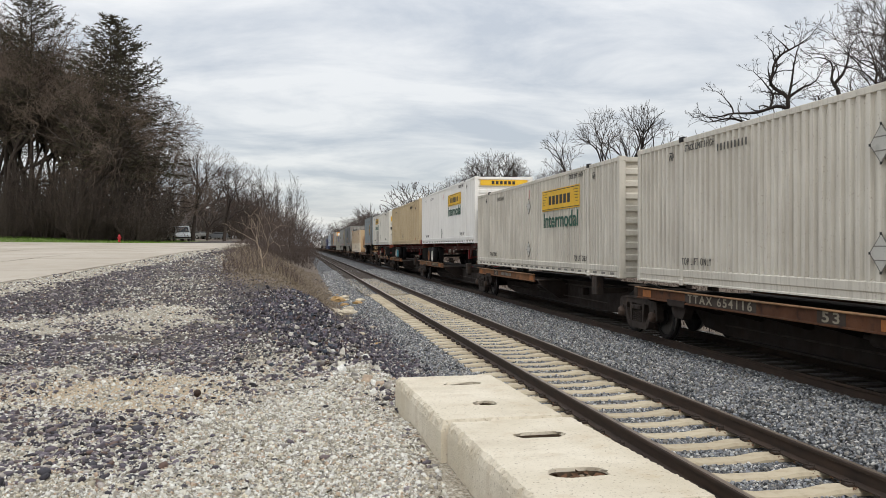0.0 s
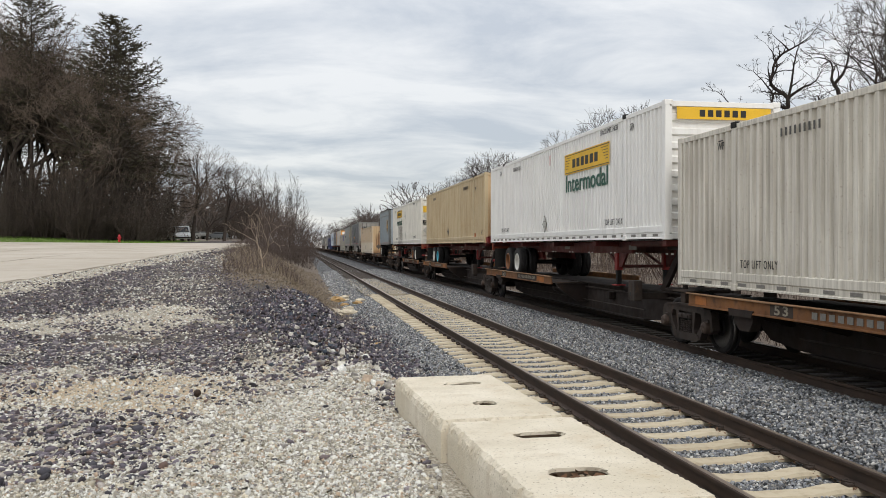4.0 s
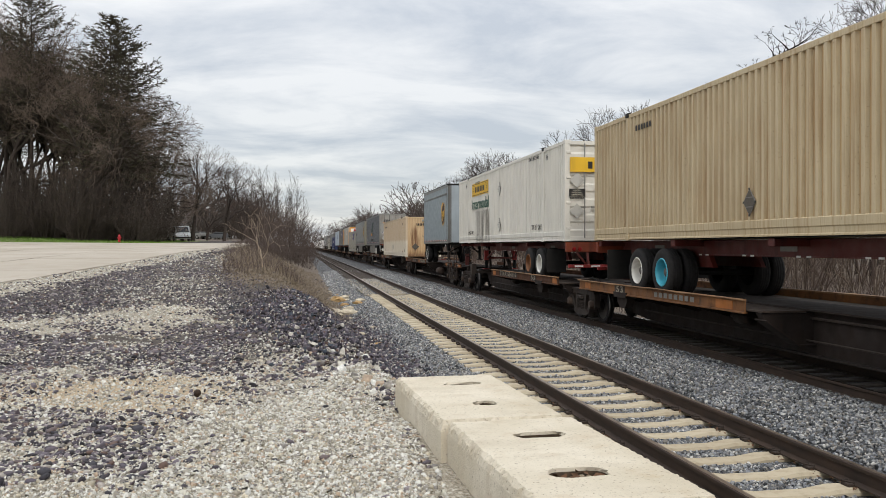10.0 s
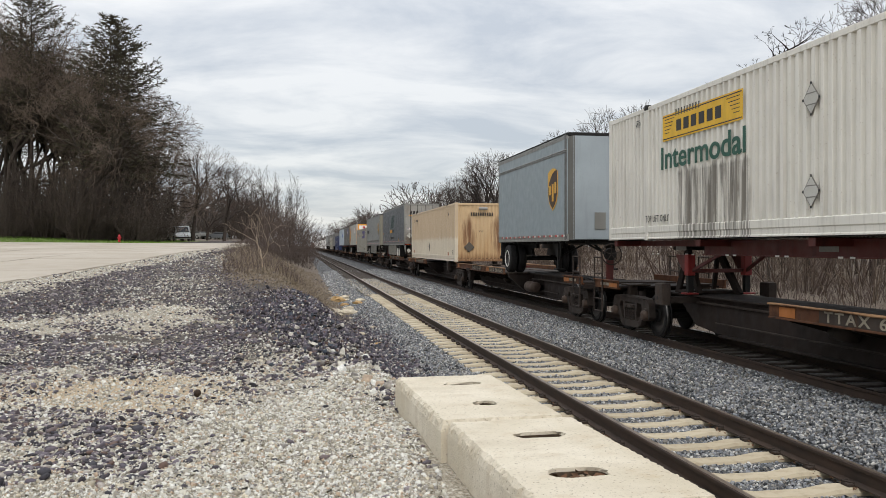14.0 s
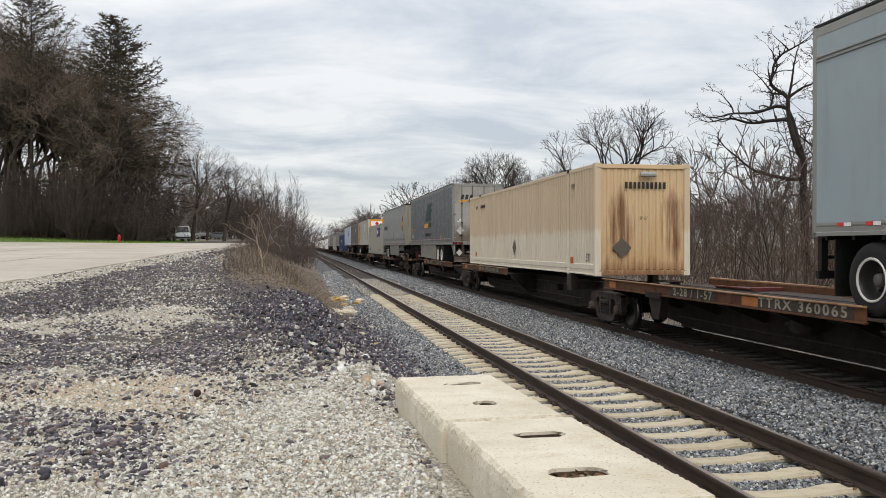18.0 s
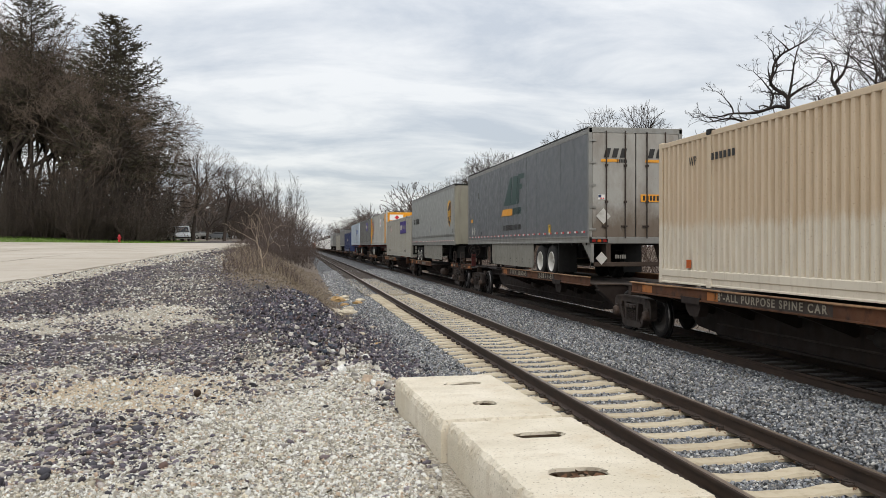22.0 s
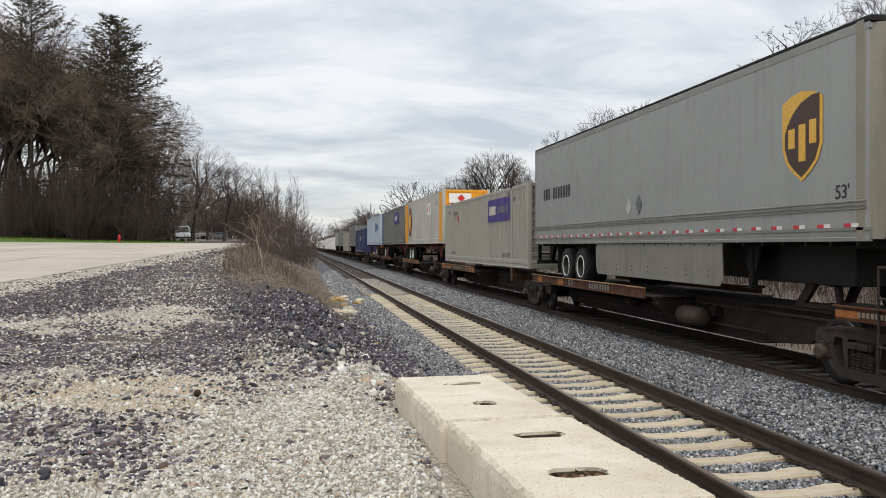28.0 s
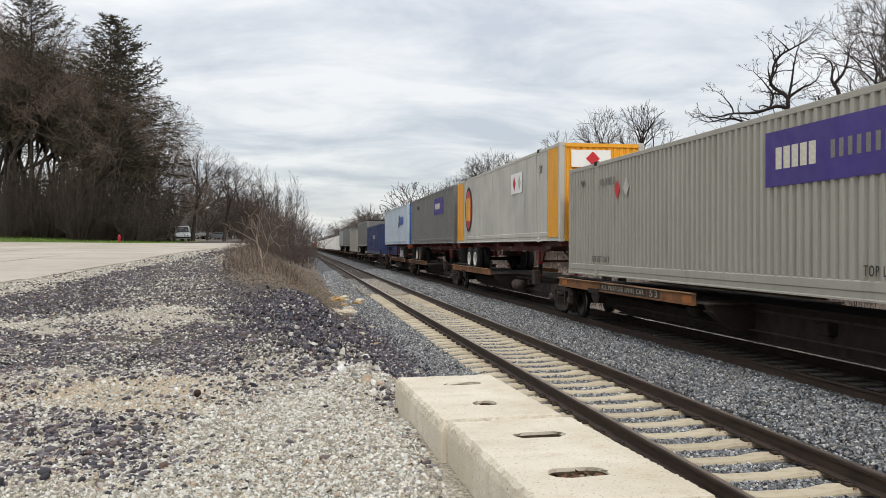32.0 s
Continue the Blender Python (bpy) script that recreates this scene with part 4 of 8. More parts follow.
def corrugated(y0, y1, z0, z1, x, out, pitch, depth, flat=0.38):
    """A sheet folded into upright trapezoid ribs; out is the side, -1 or 1, to which it faces."""
    n = max(2, round((y1 - y0) / pitch))
    p = (y1 - y0) / n
    pts = []
    for i in range(n):
        a = y0 + i * p
        pts += [(a, 0), (a + p * flat, 0), (a + p * 0.5, -depth), (a + p * (0.5 + flat), -depth)]
    pts.append((y1, 0))
    m = Mesh()
    vs = [(x + out * d, y, z) for y, d in pts for z in (z0, z1)]
    for i in range(len(pts) - 1):
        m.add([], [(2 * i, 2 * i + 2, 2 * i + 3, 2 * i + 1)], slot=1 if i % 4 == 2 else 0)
    m.v = vs
    return m


def ribbed_end(x0, x1, z0, z1, y, out, pitch, depth, upright=True):
    """The corrugated sheet of an end wall, ribs upright or level."""
    m = Mesh()
    if upright:
        side = corrugated(x0, x1, z0, z1, 0, 1, pitch, depth)
        return m.add([(b, y + out * a, c) for a, b, c in side.v], side.f)
    side = corrugated(z0, z1, x0, x1, 0, 1, pitch, depth)
    return m.add([(c, y + out * a, b) for a, b, c in side.v], side.f)


def container(at, body, label, group, L=16.15, H=2.9, pitch=0.206, end_mat=None, end="ribs", posts=(2.2, 13.95), trim=None, flat=False, simple=False, fold=None):
    """A 53 ft box: origin at the floor's middle of its near end, y towards the far end."""
    th = thing("shipping_container", at, label, "shipping container", group)
    hw, trim = WIDTH / 2, trim or body
    end_mat = end_mat or body
    for sx, nm in ((-1, "side_panel"), (1, "side_panel")):
        if simple and sx == 1:
            part(nm, Mesh().box(hw - 0.05, hw - 0.02, 0.1, L - 0.1, 0.2, H - 0.1), body, th)
        elif flat:
            pan = part(nm, Mesh().box(sx * (hw - 0.03) - 0.015, sx * (hw - 0.03) + 0.015, 0.1, L - 0.1, 0.24, H - 0.11), body, th)
            for k in range(1, 13):
                y = L * k / 13
                m = Mesh().box(sx * (hw - 0.008) - 0.006, sx * (hw - 0.008) + 0.006, y - 0.02, y + 0.02, 0.25, H - 0.12)
                part("panel_rib", m, body, pan)
        else:
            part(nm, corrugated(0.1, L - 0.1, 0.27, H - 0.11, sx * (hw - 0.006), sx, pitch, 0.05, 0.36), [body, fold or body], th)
        rail = [(sx * (hw - d), z) for d, z in ((0.05, 0.02), (-0.004, 0.02), (-0.004, 0.045), (0.016, 0.06), (0.016, 0.145), (0.004, 0.16), (-0.002, 0.165), (-0.002, 0.285), (0.014, 0.30), (0.07, 0.305))]
        m = Mesh().prism(rail, "y", 0.08, L - 0.08)
        part("bottom_rail", m, trim, th)
        part("top_rail", Mesh().box(sx * (hw - 0.035) - 0.035, sx * (hw - 0.035) + 0.035, 0.08, L - 0.08, H - 0.12, H - 0.02, 0.008), trim, th)
        for y in (0.0, L - 0.16):
            part("corner_post", Mesh().box(sx * (hw - 0.08) - 0.08, sx * (hw - 0.08) + 0.08, y, y + 0.16, 0.1, H - 0.1, 0.012), trim, th)
            for z in (0.0, H - 0.118):
                part("corner_casting", Mesh().box(sx * (hw - 0.088) - 0.09, sx * (hw - 0.088) + 0.09, y - 0.003, y + 0.165, z, z + 0.118, 0.01), trim, th)
        if not simple:
            for y in posts:
                m = Mesh().box(sx * (hw - 0.02) - 0.025, sx * (hw - 0.02) + 0.025, y - 0.075, y + 0.075, 0.02, H - 0.05, 0.008)
                pst = part("lifting_post", m, trim, th)
                part("lifting_socket", Mesh().box(sx * (hw - 0.03) - 0.05, sx * (hw - 0.03) + 0.05, y - 0.09, y + 0.09, H - 0.09, H + 0.015, 0.01), M_BLACKST, pst, "dark steel lifting socket")
                part("lifting_foot", Mesh().box(sx * (hw - 0.03) - 0.045, sx * (hw - 0.03) + 0.045, y - 0.09, y + 0.09, -0.01, 0.11, 0.01), trim, pst)
    part("roof", Mesh().box(-hw + 0.03, hw - 0.03, 0.05, L - 0.05, H - 0.05, H - 0.025), trim, th)
    part("floor", Mesh().box(-hw + 0.05, hw - 0.05, 0.05, L - 0.05, 0.04, 0.16), M_BLACKST, th, "dark steel floor frame")
    for y, out in ((0.03, -1), (L - 0.03, 1)):
        near = out < 0
        em = end_mat if near else body
        if near and end == "doors":
            for sx in (-1, 1):
                d = part("cargo_door", ribbed_end(sx * 0.6 - 0.555, sx * 0.6 + 0.555, 0.14, H - 0.13, y, out, 0.46, 0.03, False), em, th)
                part("door_gasket", Mesh().box(min(sx * 0.004, sx * 0.05), max(sx * 0.004, sx * 0.05), y - 0.012, y + 0.02, 0.14, H - 0.13), em, d)
                for k in (-0.24, 0.11):
                    rod = Mesh().tube((sx * (0.6 + k), y - 0.05, 0.1), (sx * (0.6 + k), y - 0.05, H - 0.1), 0.02, 8)
                    rod.box(sx * (0.6 + k) - 0.16, sx * (0.6 + k) + 0.02, y - 0.075, y - 0.045, 0.95, 1.0)
                    part("lock_rod", rod, M_ALU, d, "galvanised lock rod")
                for k in range(4):
                    z = 0.35 + k * 0.72
                    part("hinge", Mesh().box(sx * 1.18 - 0.07, sx * 1.18 + 0.07, y - 0.05, y - 0.01, z, z + 0.07, 0.006), em, d)
        elif near and end == "bars":
            part("end_panel", ribbed_end(-hw + 0.15, hw - 0.15, 0.14, H - 0.13, y, out, 0.30, 0.05, False), em, th)
        else:
            part("end_panel", ribbed_end(-hw + 0.15, hw - 0.15, 0.14, H - 0.13, y, out, 0.19 if near else 0.4, 0.03), em, th)
        part("end_header", Mesh().box(-hw + 0.1, hw - 0.1, y - 0.03 * (out < 0), y + 0.03 * (out > 0) + 0.001, H - 0.14, H - 0.03, 0.006), trim if not near else em, th)
        part("end_sill", Mesh().box(-hw + 0.1, hw - 0.1, y - 0.03 * (out < 0), y + 0.03 * (out > 0) + 0.001, 0.02, 0.15, 0.006), trim if not near else em, th)
    return th


SX = -WIDTH / 2 - 0.003            # the face of the ribs on the side that shows


def on_side(y, z, lift=0.0):
    return (SX - lift, y, z)


def scroll_sign(th, y0, y1, z0, z1):
    """A yellow sign whose lettering is a brand's: dark blocks on a scroll between two lined ends."""
    w, h, y, z = y1 - y0, z1 - z0, (y0 + y1) / 2, (z0 + z1) / 2
    sg = plate("company_sign", th, SIDE, on_side(y, z, 0.002), w, h, M_YELLOW, "yellow company sign with a dark scroll")
    m = Mesh()
    for a, b, c, d in ((-w / 2 + .03, w / 2 - .03, h / 2 - .05, h / 2 - .03), (-w / 2 + .03, w / 2 - .03, -h / 2 + .03, -h / 2 + .05)):
        m.box(a, b, c, d, 0, 0.003)
    for k in range(5):
        m.box(-w / 2 + .10, -w / 2 + .55 - .06 * k, h * (0.30 - 0.13 * k), h * (0.30 - 0.13 * k) + .014, 0, 0.003)
        m.box(w / 2 - .55 + .06 * k, w / 2 - .10, h * (0.30 - 0.13 * k), h * (0.30 - 0.13 * k) + .014, 0, 0.003)
    me = m.data("scroll_pattern", M_BLACK_T)
    me.transform(Matrix.Translation(on_side(y, z, 0.006)) @ SIDE)
    part("scroll_pattern", me, M_BLACK_T, sg)
    bars("sign_bars", sg, SIDE, on_side(y, z - 0.01, 0.006), w * 0.60, h * 0.42, 6, M_BLACK_T, 0.32)


def intermodal(th, y, z, h, w, mat=None):
    lettering("intermodal_lettering", "Intermodal", h, mat or M_GREEN_T, th, on_side(y, z, 0.003), SIDE, w / (h * 5.05), "green lettering", 0.010)


def small_marks(th, H=2.9, L=16.15, colour=None):
    c = colour or M_BLACK_T
    bars("number_bars", th, SIDE, on_side(L - 4.2, H - 0.36, 0.003), 1.1, 0.13, 9, M_FADED, 0.62)
    lettering("stack_lettering", "STACK LIMIT 3 HIGH", 0.13, c, th, on_side(3.2, H - 0.22, 0.003), SIDE, 0.72)
    lettering("wide_mark", "WP", 0.14, c, th, on_side(1.75, H - 0.36, 0.003), SIDE, 0.8)
    plate("overline", th, SIDE, on_side(1.75, H - 0.26, 0.003), 0.16, 0.02, c)
    lettering("wide_mark", "WP", 0.14, c, th, on_side(L - 1.75, H - 0.36, 0.003), SIDE, 0.8)
    plate("overline", th, SIDE, on_side(L - 1.75, H - 0.26, 0.003), 0.16, 0.02, c)


def placards(th, spots, mat, size=0.42):
    for y, z in spots:
        ph = plate("placard_holder", th, SIDE, on_side(y, z, 0.004), size, size * 1.16, M_GREY_T, "scuffed diamond placard holder", 0.008, "diamond")
        plate("placard_face", ph, SIDE, on_side(y, z, 0.012), size * 0.90, size * 1.04, mat, "", 0.004, "diamond")
        plate("placard_clip", ph, SIDE, on_side(y, z + size * 0.20, 0.017), size * 0.56, 0.016, M_GREY_T, "", 0.003)
        plate("placard_clip", ph, SIDE, on_side(y, z - size * 0.20, 0.017), size * 0.56, 0.016, M_GREY_T, "", 0.003)
        for dy, dz in ((0.5, 0), (-0.5, 0), (0, 0.58), (0, -0.58)):
            plate("placard_corner", ph, SIDE, on_side(y + dy * size * 0.94, z + dz * size * 0.96, 0.015), 0.035, 0.035, M_BLACK_T, "", 0.006)


def build_containers():
    loads = []
    z_low, z_high = 1.272, 2.17

    def put(near, z, *a, **k):
        th = container(pose(TRAIN, near, z), *a, **k)
        loads.append(th)
        return th
    # white box, its marks plain
    a = put(1.62, z_low, M_WHITERUN, "dirty white corrugated container on a spine car", "white containers")
    small_marks(a)
    lettering("lift_lettering", "TOP LIFT ONLY", 0.14, M_BLACK_T, a, on_side(13.32, 0.46, 0.003), SIDE, 0.8, "", 0.0, 1.2)
    lettering("stack_lettering", "STACK LIMIT 3 HIGH", 0.13, M_BLACK_T, a, on_side(13.2, 2.66, 0.003), SIDE, 0.72)
    placards(a, ((8.14, 2.09), (8.14, 0.67)), M_PLACARD, 0.46)
    b = put(18.85, z_low, M_WHITEDIRT, "dirty white container, yellow sign and green lettering, on spine car", "white containers", end="bars")
    small_marks(b)
    scroll_sign(b, 2.85, 6.4, 1.83, 2.45)
    intermodal(b, 4.62, 1.52, 0.45, 2.75)
    lettering("lift_lettering", "TOP LIFT ONLY", 0.15, M_BLACK_T, b, on_side(2.8, 0.43, 0.003), SIDE, 0.8, "", 0.0, 1.08)
    lettering("lift_lettering", "TOP LIFT ONLY", 0.14, M_BLACK_T, b, on_side(13.15, 0.45, 0.003), SIDE, 0.8, "", 0.0, 1.13)
    placards(b, ((7.97, 2.07), (7.97, 0.66)), M_PLACARD, 0.42)
    plate("red_strip", b, SIDE, on_side(7.92, 2.46, 0.004), 0.05, 0.30, M_REDTAPE, "short red painted strip")
    c = put(35.6, z_high, M_WHITE2, "clean white container with yellow sign and green lettering, on a chassis", "white containers", end="bars")
    small_marks(c)
    scroll_sign(c, 3.15, 6.67, 1.87, 2.43)
    intermodal(c, 4.92, 1.58, 0.47, 2.8)
    lettering("lift_lettering", "TOP LIFT ONLY", 0.15, M_BLACK_T, c, on_side(2.9, 0.44, 0.003), SIDE, 0.8, "", 0.0, 1.15)
    lettering("lift_lettering", "TOP LIFT ONLY", 0.15, M_BLACK_T, c, on_side(13.75, 0.44, 0.003), SIDE, 0.8, "", 0.0, 1.17)
    placards(c, ((8.64, 0.54),), M_PLACARD, 0.42)
    plate("red_strip", c, SIDE, on_side(8.1, 2.44, 0.004), 0.05, 0.30, M_REDTAPE, "short red painted strip")
    hd = plate("end_sign", c, END, (0, -0.03, 2.62), 2.1, 0.25, M_YELLOW, "yellow company sign above the end wall")
    bars("sign_bars", hd, END, (0, -0.036, 2.62), 1.1, 0.14, 6, M_BLACK_T)
    for k in range(26):
        for box in (b, c):
            plate("rail_slot", box, SIDE, on_side(0.5 + k * 0.6, 0.10, -0.014), 0.26, 0.055, M_GREY_T, "", 0.003)
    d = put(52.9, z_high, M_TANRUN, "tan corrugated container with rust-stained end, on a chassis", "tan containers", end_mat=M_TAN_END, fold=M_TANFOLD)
    bars("number_bars", d, SIDE, on_side(3.9, 2.5, 0.003), 1.2, 0.15, 6, M_BLACK_T, 0.4)
    bars("number_bars", d, SIDE, on_side(13.0, 2.5, 0.003), 0.9, 0.12, 6, M_BLACK_T, 0.4)
    lettering("wide_mark", "WP", 0.18, M_BLACK_T, d, on_side(1.75, 2.33, 0.003), SIDE, 0.8)
    lettering("size_mark", "53'", 0.2, M_BLACK_T, d, on_side(0.5, 0.44, 0.003), SIDE, 0.8)
    plate("warning_sticker", d, SIDE, on_side(1.85, 0.36, 0.004), 0.22, 0.16, M_AMBER, "orange warning sticker")
    placards(d, ((8.58, 0.60),), M_PLACDARK, 0.40)
    plate("placard_holder", d, END, (-0.45, -0.012, 0.62), 0.5, 0.5, M_PLACDARK, "dark diamond placard holder", 0.012, "diamond")
    e = put(71.5, z_high, M_WHITE_RUN, "white container with barred doors and yellow sign, on a chassis", "white containers", end="doors", L=16.2)
    small_marks(e)
    scroll_sign(e, 9.9, 13.1, 2.02, 2.55)
    intermodal(e, 11.5, 1.65, 0.46, 2.85)
    lettering("lift_lettering", "TOP LIFT ONLY", 0.17, M_BLACK_T, e, on_side(2.9, 0.46, 0.003), SIDE, 0.8, "", 0.0, 1.15)
    lettering("lift_lettering", "TOP LIFT ONLY", 0.15, M_BLACK_T, e, on_side(13.4, 0.44, 0.003), SIDE, 0.8, "", 0.0, 1.15)
    placards(e, ((7.95, 2.03), (7.95, 0.67)), M_PLACARD, 0.42)
    sg = plate("door_sign", e, END, (-0.22, -0.045, 2.19), 1.86, 0.42, M_YELLOW, "yellow company sign across the cargo doors")
    bars("sign_bars", sg, END, (-0.02, -0.051, 2.18), 1.2, 0.2, 6, M_BLACK_T)
    plate("placard_holder", e, END, (-0.95, -0.045, 1.74), 0.42, 0.44, M_PLACARD, "white diamond placard", 0.008, "diamond")
    plate("placard_holder", e, END, (-0.95, -0.045, 0.87), 0.42, 0.44, M_PLACARD, "white diamond placard", 0.008, "diamond")
    sg = plate("door_notice", e, END, (-0.94, -0.045, 1.39), 0.48, 0.22, M_BLACK_T, "black notice with pale words")
    for k, w in enumerate(("-LOCAL", "-REGIONAL", "-DEDICATED")):
        lettering("notice_words", w, 0.045, M_WHITE_T, sg, (-0.95, -0.051, 1.455 - 0.065 * k), END, 1.0)
    bars("notice_bars", sg, END, (-0.94, -0.044, 1.24), 0.42, 0.04, 9, M_BLACK_T)
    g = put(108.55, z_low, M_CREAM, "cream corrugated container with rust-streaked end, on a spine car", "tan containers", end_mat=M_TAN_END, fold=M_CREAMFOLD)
    bars("number_bars", g, SIDE, on_side(13.4, 2.4, 0.003), 0.9, 0.13, 6, M_BLACK_T, 0.4)
    lettering("wide_mark", "WP", 0.18, M_BLACK_T, g, on_side(1.75, 2.38, 0.003), SIDE, 0.8)
    lettering("wide_mark", "WP", 0.18, M_BLACK_T, g, on_side(14.6, 2.38, 0.003), SIDE, 0.8)
    lettering("size_mark", "53'", 0.22, M_BLACK_T, g, on_side(0.55, 0.45, 0.003), SIDE, 0.8)
    plate("warning_sticker", g, SIDE, on_side(1.85, 0.38, 0.004), 0.22, 0.18, M_AMBER, "orange warning sticker")
    plate("warning_sticker", g, SIDE, on_side(14.75, 0.42, 0.004), 0.2, 0.16, M_AMBER, "orange warning sticker")
    placards(g, ((8.2, 0.72),), M_PLACDARK, 0.46)
    plate("placard_holder", g, END, (-0.58, -0.012, 0.72), 0.52, 0.52, M_PLACDARK, "dark diamond placard holder", 0.012, "diamond")
    bars("number_bars", g, END, (0.08, -0.006, 2.33), 1.15, 0.17, 10, M_BLACK_T, 0.38)
    lettering("height_mark", "9'-6\"", 0.09, M_BLACK_T, g, (0.02, -0.008, 1.48), END)
    part("vent_box", Mesh().prism([(-0.05, 2.54), (-0.11, 2.56), (-0.11, 2.62), (-0.05, 2.68)], "x", -0.1, 0.32), M_ALU, g, "grey metal vent box")
    j = put(165.4, z_low, M_GREY, "grey corrugated container with purple sign, on a spine car", "grey containers", end="bars")
    sg = plate("company_sign", j, SIDE, on_side(4.2, 2.14, 0.002), 3.6, 0.87, M_PURPLE, "purple company sign with pale bars")
    bars("sign_bars", sg, SIDE, on_side(5.15, 2.14, 0.006), 1.1, 0.34, 5, M_WHITE_T, 0.25)
    bars("sign_bars", sg, SIDE, on_side(3.45, 2.14, 0.006), 1.7, 0.26, 9, M_GREY_T, 0.5)
    lettering("wide_mark", "WP", 0.18, M_BLACK_T, j, on_side(1.75, 2.4, 0.003), SIDE, 0.8)
    lettering("wide_mark", "WP", 0.18, M_BLACK_T, j, on_side(14.9, 2.4, 0.003), SIDE, 0.8)
    lettering("lift_lettering", "TOP LIFT ONLY", 0.15, M_BLACK_T, j, on_side(3.0, 0.43, 0.003), SIDE, 0.8, "", 0.0, 1.2)
    lettering("lift_lettering", "TOP LIFT ONLY", 0.15, M_BLACK_T, j, on_side(13.6, 0.43, 0.003), SIDE, 0.8, "", 0.0, 1.2)
    bars("number_bars", j, SIDE, on_side(13.1, 2.35, 0.003), 1.1, 0.17, 6, M_GREY_T, 0.4)
    bars("number_bars", j, SIDE, on_side(2.6, 2.66, 0.003), 0.5, 0.15, 2, M_GREY_T, 0.4)
    plate("placard", j, SIDE, on_side(12.45, 2.1, 0.004), 0.34, 0.46, M_REDTAPE, "red hazard diamond", 0.008, "diamond")
    plate("placard", j, SIDE, on_side(11.9, 2.12, 0.004), 0.34, 0.46, M_PLACARD, "white hazard diamond", 0.008, "diamond")
    sg = plate("end_sign", j, END, (-0.62, -0.045, 2.42), 0.9, 0.42, M_PURPLE, "purple company sign on the end wall")
    bars("sign_bars", sg, END, (-0.6, -0.051, 2.42), 0.5, 0.2, 3, M_WHITE_T)
    k_ = put(182.4, z_high, M_GREYBOX, "light grey container with orange ends, on a chassis", "grey containers", end_mat=M_ORANGE, flat=True)
    plate("end_band", k_, SIDE, on_side(15.35, 1.45, -0.001), 1.5, 2.64, M_ORANGE, "orange painted end band")
    plate("end_band", k_, SIDE, on_side(0.62, 1.45, -0.001), 1.0, 2.64, M_ORANGE, "orange painted end band")
    ov = plate("emblem", k_, SIDE, on_side(13.4, 1.5, 0.004), 1.5, 2.0, M_BLACK_T, "oval red, yellow and black emblem", 0.004, "oval")
    plate("emblem_core", ov, SIDE, on_side(13.4, 1.5, 0.009), 1.2, 1.7, M_REDTAPE, "", 0.003, "oval")
    bars("emblem_bars", ov, SIDE, on_side(13.4, 1.5, 0.013), 0.9, 1.0, 3, M_YELLOW, 0.2)
    plate("notice_board", k_, SIDE, on_side(4.9, 2.05, 0.004), 1.5, 0.7, M_WHITE2, "white notice with hazard diamonds")
    plate("placard", k_, SIDE, on_side(5.2, 2.05, 0.010), 0.36, 0.5, M_REDTAPE, "red hazard diamond", 0.006, "diamond")
    plate("placard", k_, SIDE, on_side(4.5, 2.05, 0.010), 0.36, 0.5, M_PLACARD, "white hazard diamond", 0.006, "diamond")
    lettering("size_mark", "53'", 0.24, M_BLACK_T, k_, on_side(1.9, 2.25, 0.006), SIDE, 0.8)
    sg = plate("end_notice", k_, END, (-0.35, -0.045, 2.42), 1.2, 0.5, M_WHITE2, "white notice with a red hazard diamond")
    plate("placard", sg, END, (-0.3, -0.05, 2.42), 0.42, 0.42, M_REDTAPE, "red hazard diamond", 0.006, "diamond")
    l = put(199.6, z_high, M_GREYTR2, "dark grey container with a small purple sign, on a chassis", "grey containers", end="bars", pitch=0.235)
    sg = plate("company_sign", l, SIDE, on_side(4.6, 2.05, 0.002), 3.0, 0.9, M_PURPLE, "purple company sign with pale bars")
    bars("sign_bars", sg, SIDE, on_side(4.9, 2.05, 0.006), 1.6, 0.3, 6, M_WHITE_T, 0.3)
    bars("number_bars", l, SIDE, on_side(12.6, 2.3, 0.003), 1.1, 0.18, 6, M_BLACK_T, 0.4)
    m_ = put(217.9, z_high, M_REEFER, "white container with blue barred end, on a chassis", "white containers", end_mat=M_BLUE, end="bars", pitch=0.35)
    sg = plate("company_mark", m_, SIDE, on_side(5.0, 1.75, 0.002), 0.9, 0.9, M_NAVY, "dark slanting company mark", 0.004, "slant")
    bars("mark_bars", m_, SIDE, on_side(3.2, 1.75, 0.002), 2.2, 0.6, 5, M_BLUE, 0.35)
    n_ = put(238.3, z_low, M_NAVY, "dark blue container on a spine car", "blue containers", simple=True)
    bars("sign_bars", n_, SIDE, on_side(7.0, 1.7, 0.003), 2.2, 0.4, 5, M_WHITE_T, 0.4)
    put(273.0, z_low, M_GREY, "pale grey container on a spine car", "grey containers", simple=True)
    w = put(327.5, z_low, M_WHITE2, "white container far down the train", "distant white containers", simple=True)
    for i in range(1, 13):
        loads.append(copy_thing(w, pose(TRAIN, 327.5 + 17.6 * i, z_low)))
    o = put(327.5 + 17.6 * 13, z_low, M_FARORANGE, "faded orange-red container far down the train", "distant orange containers", simple=True)
    for i in range(1, 10):
        loads.append(copy_thing(o, pose(TRAIN, 327.5 + 17.6 * (13 + i), z_low)))
    return loads


